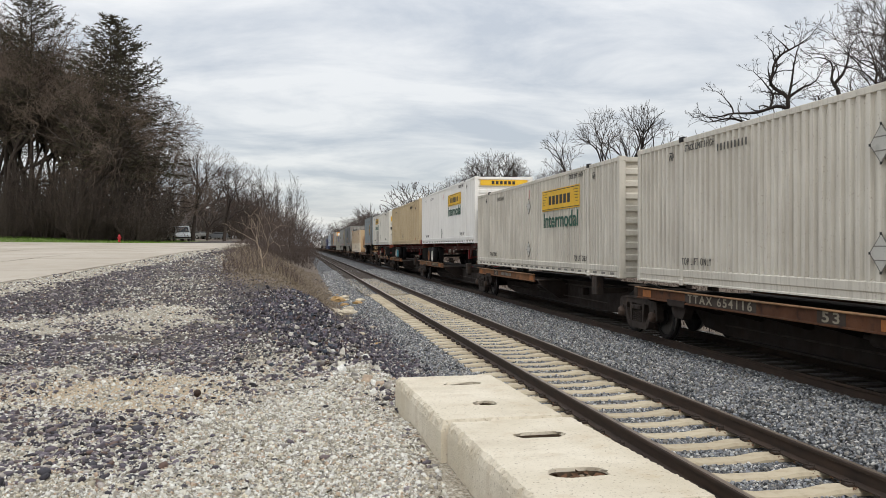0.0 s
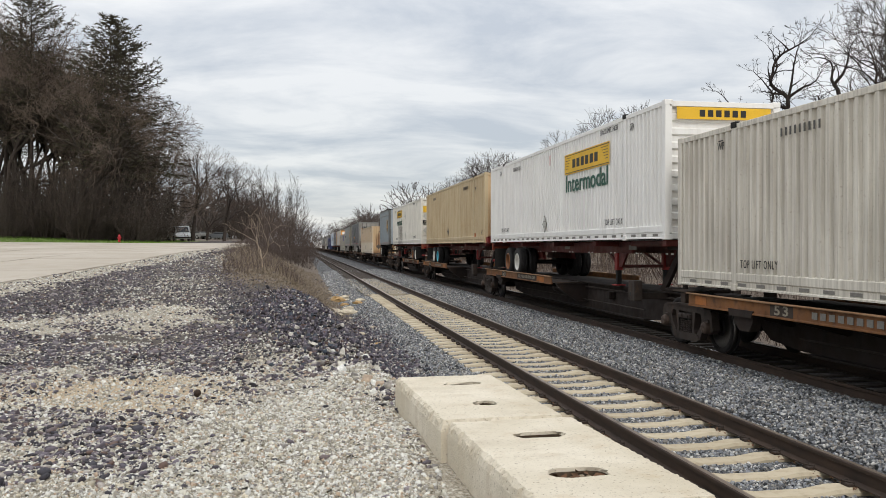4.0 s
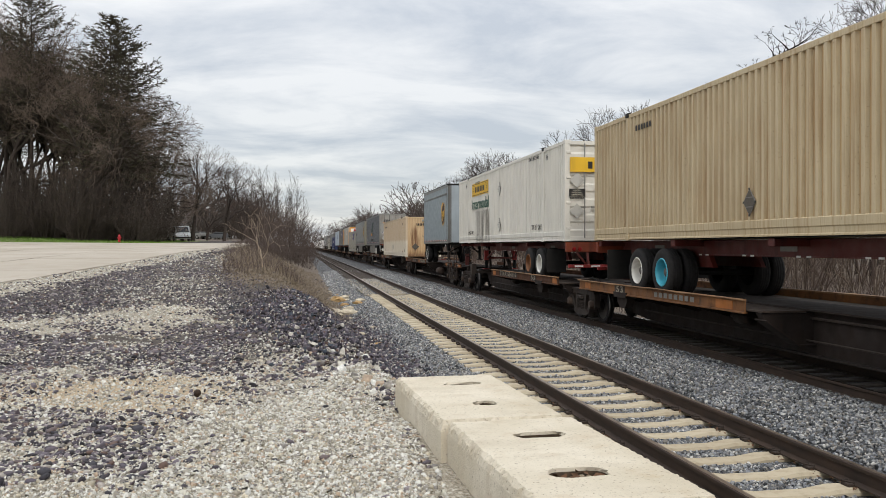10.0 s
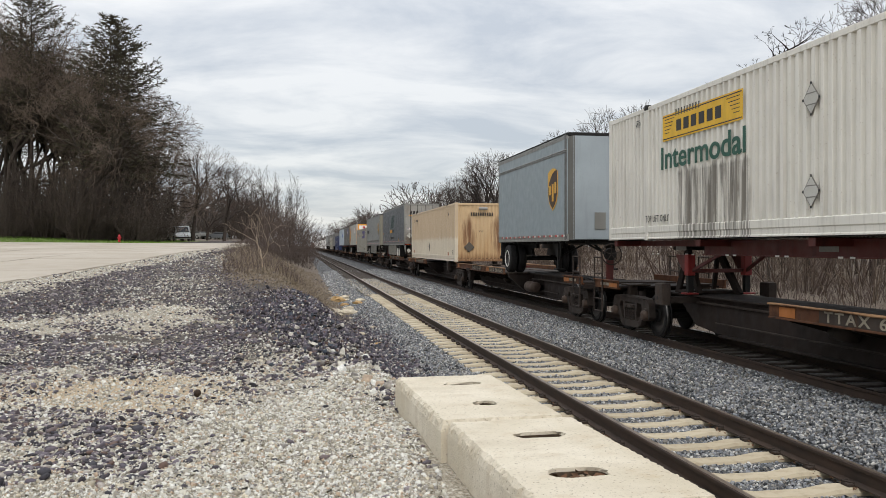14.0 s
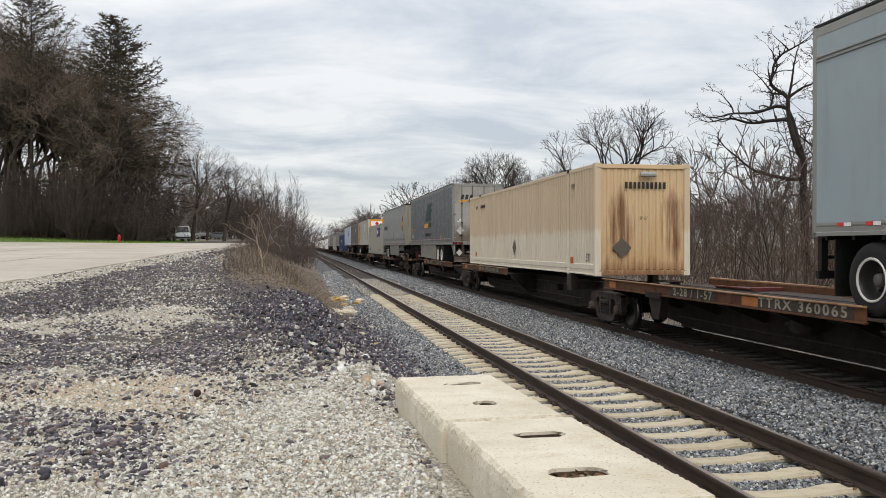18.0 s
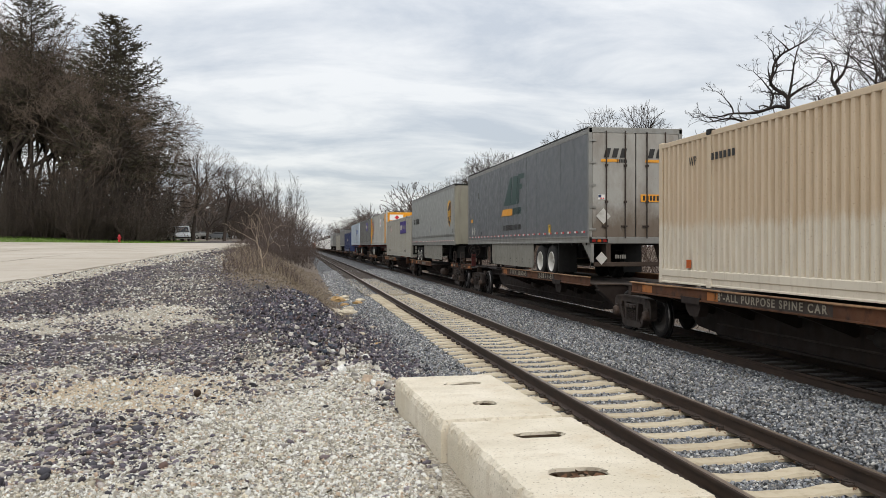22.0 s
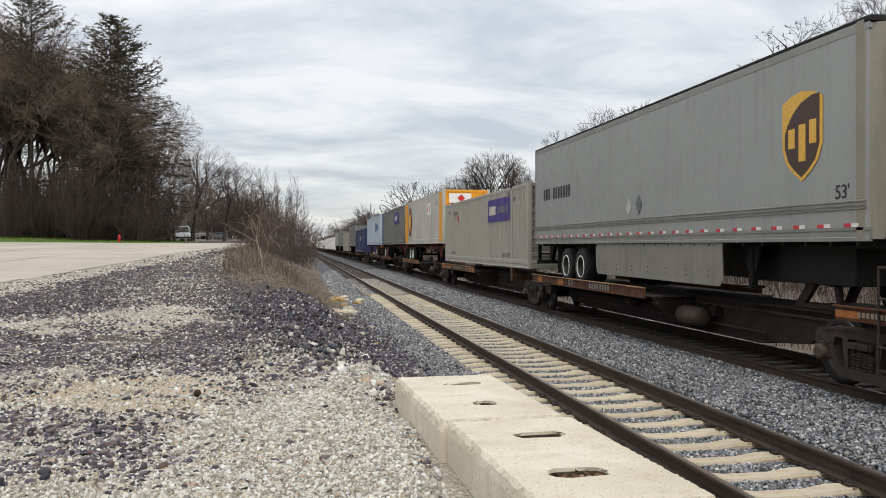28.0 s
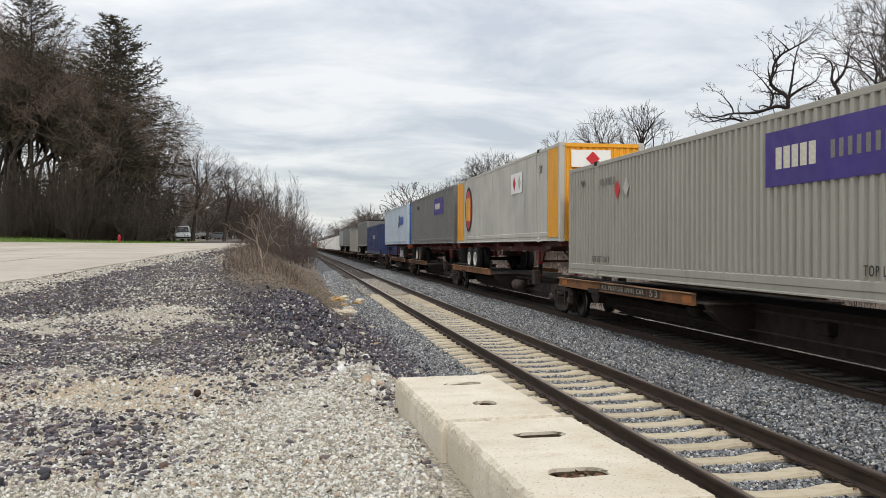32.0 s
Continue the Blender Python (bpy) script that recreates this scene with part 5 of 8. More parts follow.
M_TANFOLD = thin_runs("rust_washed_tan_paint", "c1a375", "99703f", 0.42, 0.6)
# cream for the recessed folds, a little darker and browner than the outer ribs
M_CREAMFOLD = stained("darker_cream_fold_paint", "d3c2a6", "b08f66", (), 1.15)
M_TANRUN = thin_runs("tan_paint_with_rusty_runs", "c8b795", "99774a", 0.46, 0.6)
M_WHITEDIRT = thin_runs("dirty_white_paint_with_grey_runs", "dcd6c9", "8b8272", 0.42, 0.45)
M_WHITERUN = thin_runs("white_paint_with_grey_runs", "d8d2c5", "8f8474", 0.48, 0.42)
M_WHITE_RUN = runs_below("white_paint_with_grime_runs", "e3dfd4", 9.7, 12.4, 1.45)
M_GREYBOX = thin_runs("streaked_light_grey_paint", "c2bfb5", "59544c", 0.55, 0.7)
M_GREYTR2 = paint("dull_grey_paint", "6f6e6a", "5c5a55", 0.35, 0.5)
LOADS = build_containers()

# ---- the train: spine cars ----


def wheelset_mesh():
    m = Mesh()
    for sx in (-1, 1):
        prof = [(-0.07, 0.36), (-0.065, 0.479), (0.06, 0.476), (0.065, 0.385), (0.02, 0.36), (0.0, 0.17), (0.07, 0.15), (0.07, 0.09)]
        m.lathe((sx * 0.755, 0, 0), "x", [(sx * a, r) for a, r in prof], 28)
        m.lathe((sx * 0.755, 0, 0), "x", [(-sx * 0.075, 0.36), (-sx * 0.072, 0.509), (-sx * 0.045, 0.508), (-sx * 0.04, 0.36)], 28)
        m.lathe((sx * 0.755, 0, 0), "x", [(-sx * 0.03, 0.3), (-sx * 0.03, 0.483), (sx * 0.05, 0.481), (sx * 0.05, 0.3)], 28, 1)
    m.lathe((0, 0, 0), "x", [(-0.95, 0.07), (-0.7, 0.075), (0.7, 0.075), (0.95, 0.07)], 12)
    return m.data("wheelset", [M_WHEEL, M_TREAD], True)


def side_frame_mesh():
    """A cast truck side: a broad top member, sloping struts, two columns, the spring seat, bearing caps at the ends."""
    m = Mesh()
    x0, x1 = -0.075, 0.075

    def arc(cy, cz, r, a0, a1, n=5):
        return [(cy + r * math.cos(math.radians(a0 + (a1 - a0) * i / n)), cz + r * math.sin(math.radians(a0 + (a1 - a0) * i / n))) for i in range(n + 1)]
    # top member, dropping in a round shoulder to a jaw at each end
    top = [(-1.075, 0.60)] + arc(-0.90, 0.68, 0.17, 172, 105) + [(-0.5, 0.875), (0.5, 0.875)] + arc(0.90, 0.68, 0.17, 75, 8) + [(1.075, 0.60), (0.76, 0.60), (0.60, 0.73), (-0.60, 0.73), (-0.76, 0.60)]
    m.prism(top, "x", x0, x1)
    m.prism([(-0.52, 0.845), (0.52, 0.845), (0.80, 0.825), (0.86, 0.855), (0.5, 0.885), (-0.5, 0.885), (-0.86, 0.855), (-0.80, 0.825)], "x", x0 - 0.03, x1 + 0.02)
    # spring seat, turned up at its ends
    m.prism([(-0.56, 0.22), (-0.44, 0.165), (0.44, 0.165), (0.56, 0.22), (0.50, 0.315), (-0.50, 0.315)], "x", x0 - 0.01, x1)
    for s in (-1, 1):
        m.prism([(s * 0.60, 0.75), (s * 0.84, 0.62), (s * 0.66, 0.36), (s * 0.57, 0.21), (s * 0.42, 0.30), (s * 0.55, 0.42), (s * 0.66, 0.60)], "x", x0 + 0.005, x1 - 0.005)
        m.prism([(s * 0.29, 0.30), (s * 0.36, 0.30), (s * 0.37, 0.44), (s * 0.43, 0.74), (s * 0.29, 0.74)], "x", x0 - 0.012, x1 + 0.01)
        m.prism([(s * 0.42, 0.30), (s * 0.36, 0.30), (s * 0.37, 0.40)], "x", x0, x1 - 0.01)
        m.prism([(s * 1.072, 0.62), (s * 1.10, 0.45), (s * 1.03, 0.39), (s * 0.99, 0.60)], "x", x0, x1)
        m.prism([(s * 0.72, 0.62), (s * 0.80, 0.62), (s * 0.79, 0.41), (s * 0.73, 0.39)], "x", x0, x1)
        m.prism([(s * 0.78, 0.585), (s * 1.0, 0.585), (s * 0.97, 0.64), (s * 0.81, 0.64)], "x", x0 - 0.03, x1)
    return m.data("side_frame", M_TRUCK)


def bearing_mesh():
    m = Mesh()
    m.lathe((0, 0, 0), "x", [(-0.17, 0.06), (-0.165, 0.095), (-0.13, 0.115), (-0.02, 0.125), (0.08, 0.125)], 16)
    for i in range(3):
        w = i * 2.094 + 0.5
        m.lathe((-0.168, 0.055 * math.cos(w), 0.055 * math.sin(w)), "x", [(-0.014, 0.014), (0.0, 0.016)], 6)
    return m.data("bearing_cap", M_BEARING, True)


def spring_mesh():
    m = Mesh()
    for x in (-0.05, 0.06):
        for y in (-0.185, -0.065, 0.065, 0.185):
            prof = []
            for k in range(6):
                z = 0.318 + k * 0.044
                prof += [(z, 0.040), (z + 0.008, 0.058), (z + 0.024, 0.058), (z + 0.032, 0.040)]
            m.lathe((x, y, 0), "z", prof, 8)
    m.box(-0.13, 0.12, -0.26, 0.26, 0.595, 0.69, 0.015)
    m.box(-0.15, -0.12, -0.20, -0.05, 0.615, 0.675).box(-0.15, -0.12, 0.05, 0.20, 0.615, 0.675)
    return m.data("spring", M_TRUCK)


M_BEARING = paint("rusty_bearing_cap", "4a3a2f", "1c1613", 0.6, 0.75, streak=False, rust="6a4028", spread=0.3)
M_LIP = paint("worn_sill_edge", "8d6a48", "4a3322", 0.8, 0.7, streak=False, rust="6a4026", spread=0.35)
M_PANEL = paint("grimy_stencil_panel", "3b3028", "1d1815", 0.5, 0.8, streak=False, rust="55381f", spread=0.3)
WHEELSET_ME, FRAME_ME, SPRING_ME, BEARING_ME = wheelset_mesh(), side_frame_mesh(), spring_mesh(), bearing_mesh()
BOLSTER_ME = Mesh().box(-1.05, 1.05, -0.22, 0.22, 0.56, 0.80, 0.02).box(-0.3, 0.3, -0.3, 0.3, 0.80, 0.86, 0.02).data("bolster", M_TRUCK)
WHEELS = []


def truck(parent, y, turning):
    tr = part("truck", BOLSTER_ME, M_TRUCK, parent, "dark cast-steel truck with two wheelsets", pose(0, y, 0))
    for sx in (-1, 1):
        turn = 0 if sx < 0 else 180
        part("side_frame", FRAME_ME, M_TRUCK, tr, at=pose(sx * 1.02, 0, 0, 0, 0, turn))
        tagged(part("spring", SPRING_ME, M_TRUCK, tr, at=pose(sx * 1.02, 0, 0, 0, 0, turn)), kind="stuff")
        for s in (-1, 1):
            part("bearing_cap", BEARING_ME, M_BEARING, tr, "rust-brown bearing cap", pose(sx * 1.02, s * 0.89, 0.483, 0, 0, turn))
    for s in (-1, 1):
        w = part("wheelset", WHEELSET_ME, M_WHEEL, tr, "dark wheels with bright treads", pose(0, s * 0.89, 0.483))
        if turning:
            WHEELS.append(w)
    return tr


def spine_car(y0, y1, deck="far", near_truck=False, near_end=False, far_end=False, hitch=False, tank=None, marks=(), patches=(), group="spine cars", detail=True, low=0.27, paint_m=None, up=0.0, span=None, hanger=2.9, red_deck=False, stand=2.18, reach=(1.1, 1.1)):
    """One platform of an articulated spine car: y0 and y1 are its truck centres, up its height over the lowest cars."""
    L = y1 - y0
    th = thing("spine_car", pose(TRAIN, y0, 0), "grimy brown spine railcar with rusty yellow wheel decks", "railcar", group)
    zt = 1.0 + up * 0.6
    part("center_sill", Mesh().prism([(0.2, 0.80), (1.45, 0.80), (2.1, low + 0.09), (3.1, low), (L - 3.1, low), (L - 2.1, low + 0.09), (L - 1.45, 0.80), (L - 0.2, 0.80), (L - 0.2, zt - 0.02), (0.2, zt - 0.02)], "x", -0.42, 0.42), M_SPINE, th, "grimy brown centre beam")
    part("top_flange", Mesh().box(-0.58, 0.58, 0.3, L - 0.3, zt - 0.018, zt + 0.012), M_SPINE, th)
    part("bottom_flange", Mesh().box(-0.54, 0.54, 3.3, L - 3.3, low - 0.03, low), M_SPINE, th)
    d0, d1 = span or ((L - 9.3, L - 0.85) if deck == "far" else (1.05, L - 6.5))
    zd, zs = 0.985 + up, 0.905 + up               # the deck's top and the foot of its side sills
    part("wheel_deck", Mesh().box(-1.36, -0.585, d0 - 0.5, d1, zd - 0.03, zd).box(0.585, 1.36, d0 - 0.5, d1, zd - 0.03, zd), M_DECK, th, "grimy steel wheel deck")
    for sx in (-1, 1):
        m = Mesh().prism([(sx * 1.33, zs), (sx * 1.40, zs), (sx * 1.40, zs + 0.02), (sx * 1.375, zs + 0.03), (sx * 1.375, zs + 0.215), (sx * 1.36, zs + 0.215), (sx * 1.36, zs + 0.03), (sx * 1.33, zs + 0.03)], "y", d0, d1)
        sill = part("side_sill", m, paint_m or M_RUSTDECK, th, "rust-eaten yellow side sill")
        # the lip along its top, knocked out of line here and there
        rs, lip, n = np.random.RandomState(int(y0 * 10) + sx), Mesh(), 14
        knock = rs.normal(size=n + 1) * 0.010
        vs, fs = [], []
        for i in range(n + 1):
            y, k = d0 + (d1 - d0) * i / n, float(knock[i])
            vs += [(sx * 1.355, y, zs + 0.213), (sx * (1.425 + k), y, zs + 0.218 + k * 0.6), (sx * (1.432 + k), y, zs + 0.232 + k * 0.6), (sx * (1.425 + k), y, zs + 0.246 + k * 0.6), (sx * 1.355, y, zs + 0.243)]
        for i in range(n):
            fs += [(i * 5 + j, i * 5 + (j + 1) % 5, i * 5 + 5 + (j + 1) % 5, i * 5 + 5 + j) for j in range(5)]
        part("sill_lip", lip.add(vs, fs + [(4, 3, 2, 1, 0), tuple(n * 5 + j for j in range(5))]), M_LIP, sill, "worn pale edge of the sill")
        for k in range(6):
            y = d0 + 0.5 + k * (d1 - d0 - 1.0) / 5
            part("deck_bracket", Mesh().prism([(sx * 0.42, 0.68), (sx * 0.5, 0.66), (sx * 1.33, zs - 0.03), (sx * 1.37, zs), (sx * 1.36, zd - 0.03), (sx * 0.42, zd - 0.03)], "y", y - 0.03, y + 0.03), M_SPINE, th)
        part("cross_bearer", Mesh().prism([(sx * 0.42, 0.44), (sx * 0.72, 0.44), (sx * 1.30, zs - 0.06), (sx * 1.36, zd - 0.04), (sx * 0.42, zd - 0.04)], "y", d0 - 0.46, d0 - 0.30).prism([(sx * 0.42, 0.42), (sx * 0.74, 0.42), (sx * 1.32, zs - 0.08), (sx * 1.30, zs - 0.06), (sx * 0.72, 0.44), (sx * 0.42, 0.44)], "y", d0 - 0.55, d0 - 0.2), M_SPINE, th, "grimy cross bearer under the deck")
        if sx < 0:
            sill_ob = sill
        # container pedestal at the other end, with its latch
        if not stand:
            continue
        py, wide = stand if deck == "far" else L - stand, 0.125 if stand < 2.1 else 0.18
        m = Mesh().box(sx * 1.20 - 0.10, sx * 1.20 + 0.10, py - wide, py + wide, 0.80, 1.262, 0.015)
        m.box(min(sx * 0.42, sx * 1.10), max(sx * 0.42, sx * 1.10), py - 0.10, py + 0.10, 0.84, zt - 0.03)
        ped = part("pedestal", m, M_RUSTDECK if stand < 2.1 else M_TRUCK, th, "grimy container support")
        part("latch", Mesh().box(sx * 1.296 - 0.006, sx * 1.296 + 0.006, py - 0.03, py + 0.12, 0.86, 1.20, 0.004), M_DECK, ped, "worn latch plate")
        part("latch_hole", Mesh().lathe((sx * 1.30, py + 0.04, 0.95), "x", [(-0.006, 0.045), (0.006, 0.045)], 12), M_BLACKST, ped)
    if red_deck:
        for x in (-0.96, 0.96):
            pl = part("deck_plate", Mesh().box(x - 0.34, x + 0.34, d1 - 3.3, d1 - 1.75, zd + 0.002, zd + 0.03, 0.008), M_DECK, th, "grimy bridge plate on the deck")
            part("plate_edge", Mesh().box(x - 0.35, x + 0.35, d1 - 3.38, d1 - 3.28, zd + 0.002, zd + 0.085, 0.01).box(x - 0.37, x - 0.30, d1 - 3.28, d1 - 1.75, zd + 0.03, zd + 0.07, 0.01), M_RED, pl, "red-painted edge of the plate")
    for words, off, w, h, kind in marks:
        y, z = L - off, zs + 0.12
        if kind == "bars":
            bars("number_bars", sill_ob, SIDE, (-1.383, y, z), w, h, 8, M_GREY_T, 0.35)
            continue
        plate("stencil_panel", sill_ob, SIDE, (-1.376, y, z), w + 0.25, 0.175, M_PANEL, "dark grimy panel behind stencilled marks", 0.003)
        lettering("sill_lettering", words, h, M_STENCIL, sill_ob, (-1.381, y, z), SIDE, 1.0, "worn stencilled lettering", 0.004, w)
    for off, w in patches or ((d0 and L - d0 - 0.35, 0.42), (L - d1 + 0.5, 0.42)):
        plate("reflector_patch", sill_ob, SIDE, (-1.379, L - off, zs + 0.115), w, 0.15, M_RUSTPATCH, "worn orange patch")
    hy, deep = d1 - hanger if deck == "far" else d0 + hanger, 0.50 if red_deck else 0.30
    part("sill_bracket", Mesh().prism([(hy - 0.34, zs + 0.01), (hy + 0.34, zs + 0.01), (hy + 0.30, zs - 0.16), (hy + 0.14, zs - deep), (hy - 0.18, zs - deep), (hy - 0.28, zs - 0.16)], "x", -1.34, -1.16).prism([(hy - 0.40, zs + 0.06), (hy + 0.40, zs + 0.06), (hy + 0.36, zs - 0.06), (hy - 0.36, zs - 0.06)], "x", -1.405, -1.34), M_SPINE, th, "grimy hanging bracket")
    if detail:
        part("brake_pipe", Mesh().tube((-0.47, 1.0, 0.86), (-0.47, L - 1.0, 0.86), 0.025, 6).tube((-0.54, 3.2, 0.5), (-0.54, L - 3.2, 0.5), 0.018, 6), M_TRUCK, th)
        part("brake_cylinder", Mesh().lathe((-0.62, L * 0.55, 0.72), "y", [(-0.3, 0.04), (-0.28, 0.13), (0.18, 0.13), (0.2, 0.05), (0.45, 0.03)], 12), M_TRUCK, th, smooth=True)
        part("valve_box", Mesh().box(-0.60, -0.42, L * 0.30, L * 0.30 + 0.32, 0.62, 0.82, 0.02), M_SPINE, th)
    if tank:
        part("air_tank", Mesh().lathe((-0.76, tank, 0.62), "y", [(-0.52, 0.05), (-0.49, 0.15), (-0.42, 0.19), (0.42, 0.19), (0.49, 0.15), (0.52, 0.05)], 18), M_BEARING, th, "brown air reservoir", smooth=True)
        part("tank_strap", Mesh().box(-0.80, -0.42, tank - 0.3, tank - 0.24, 0.70, 0.86).box(-0.80, -0.42, tank + 0.24, tank + 0.3, 0.70, 0.86), M_SPINE, th)
    hose = Mesh()
    prev = Vector((-0.55, 0.5, 1.0))
    for k in range(1, 11):
        q = Vector((-0.55 - 0.25 * math.sin(k / 10 * math.pi), 0.5 - k * 0.12, 1.0 + 0.16 * math.sin(k / 10 * math.pi)))
        hose.tube(prev, q, 0.024, 6)
        prev = q
    part("air_hose", hose, M_BLACKST, th)
    m = Mesh().box(-0.36, 0.36, -0.55, 0.3, 0.84, 0.99, 0.02).lathe((0, 0.35, 0), "z", [(0.82, 0.34), (1.0, 0.34), (1.03, 0.28)], 18)
    part("articulation", m, M_SPINE, th)
    for sx in (-1, 1):
        post = part("end_post", Mesh().box(sx * 0.92 - 0.10, sx * 0.92 + 0.10, L + 0.05, L + 0.25, 0.86, 1.10, 0.015), M_DECK, th, "rusty post over the truck")
        part("post_cap", Mesh().box(sx * 0.80 - 0.25, sx * 0.80 + 0.25, L - 0.1, L + 0.55, 1.10, 1.135, 0.01), M_DECK, post)
    truck(th, L - 0.15, detail)
    if near_truck:
        truck(th, -0.15, detail)
    for on, y, s in ((near_end, 0.0, -1), (far_end, L, 1)):
        if not on:
            continue
        e = reach[0] if s < 0 else reach[1]

        def span(c, d):
            return min(y + s * c, y + s * d), max(y + s * c, y + s * d)
        part("end_platform", Mesh().box(-1.30, 1.30, *span(0.15, e), 1.03, 1.08, 0.01), M_SPINE, th)
        part("end_sill", Mesh().box(-1.30, 1.30, *span(e - 0.10, e), 0.90, 1.03, 0.01), M_SPINE, th, "grimy end sill")
        for sx in (-1, 1):
            side = part("platform_sill", Mesh().prism([(sx * 1.30, 1.02), (sx * 1.37, 1.02), (sx * 1.37, 1.20), (sx * 1.42, 1.205), (sx * 1.42, 1.225), (sx * 1.33, 1.225), (sx * 1.33, 1.06), (sx * 1.30, 1.06)], "y", *span(-0.05, e)), M_RUSTDECK, th, "rust-brown sill of the end platform")
            if sx < 0:
                bars("chalk_marks", side, SIDE, (-1.374, y + s * (e - 0.75), 1.12), 0.62, 0.07, 7, M_STENCIL, 0.35)
                plate("reflector_patch", side, SIDE, (-1.374, y + s * 0.22, 1.11), 0.50, 0.10, M_RUSTPATCH, "worn orange patch")
            # steps and grab irons up the corner of the platform
            m = Mesh()
            for c in (e - 0.62, e - 0.06):
                m.tube((sx * 1.40, y + s * c, 0.42), (sx * 1.40, y + s * c, 1.76), 0.020, 6)
            for z in (0.44, 0.74, 1.36, 1.76):
                m.tube((sx * 1.40, y + s * (e - 0.62), z), (sx * 1.40, y + s * (e - 0.06), z), 0.018, 6)
            part("ladder", m, M_TRUCK, th, "steel ladder at the platform's corner")
        part("coupler", Mesh().box(-0.12, 0.12, *span(e - 0.3, e + 0.25), 0.72, 0.94, 0.03).box(-0.18, 0.18, *span(e + 0.18, e + 0.5), 0.68, 0.98, 0.04), M_TRUCK, th)
        if s < 0:
            m, c, wx, wz, r = Mesh(), y + s * (e - 0.10), -0.50, 1.82, 0.28
            for k in range(16):
                p, q = k / 8 * math.pi, (k + 1) / 8 * math.pi
                m.tube((wx + r * math.cos(p), c, wz + r * math.sin(p)), (wx + r * math.cos(q), c, wz + r * math.sin(q)), 0.018, 6)
            for k in range(5):
                p = k * 1.2566 + 0.3
                m.tube((wx, c + 0.03, wz), (wx + r * math.cos(p), c, wz + r * math.sin(p)), 0.012, 6)
            wheel = part("brake_wheel", m, M_TRUCK, th, "spoked hand-brake wheel")
            part("brake_housing", Mesh().lathe((wx, c + 0.10, wz), "y", [(-0.06, 0.05), (-0.05, 0.16), (0.06, 0.17), (0.07, 0.08)], 18), M_WHEEL, wheel, "dark gear housing")
            part("brake_stand", Mesh().box(wx - 0.10, wx + 0.10, c + 0.12, c + 0.20, 1.08, 1.95, 0.01), M_RED, wheel, "rust-red brake stand")
    if hitch:
        hy, s = (1.6, 1) if deck == "far" else (L - 1.6, -1)
        m = Mesh()
        for sx in (-1, 1):
            m.strip((sx * 0.35, hy, 1.95), (sx * 0.45, hy + s * 0.75, zt), 0.09, 0.16)
            m.strip((sx * 0.35, hy, 1.95), (sx * 0.42, hy - s * 0.35, zt), 0.07, 0.14)
        ht = part("trailer_hitch", m, M_SPINE, th, "grimy folding trailer hitch")
        part("hitch_plate", Mesh().box(-0.5, 0.5, hy - 0.45, hy + 0.45, 1.95, 2.04, 0.02), M_SPINE, ht)
        part("hitch_base", Mesh().box(-0.52, 0.52, hy - 0.55, hy + s * 0.2 + 0.35, zt + 0.012, zt + 0.09, 0.02), M_SPINE, ht)
    return th


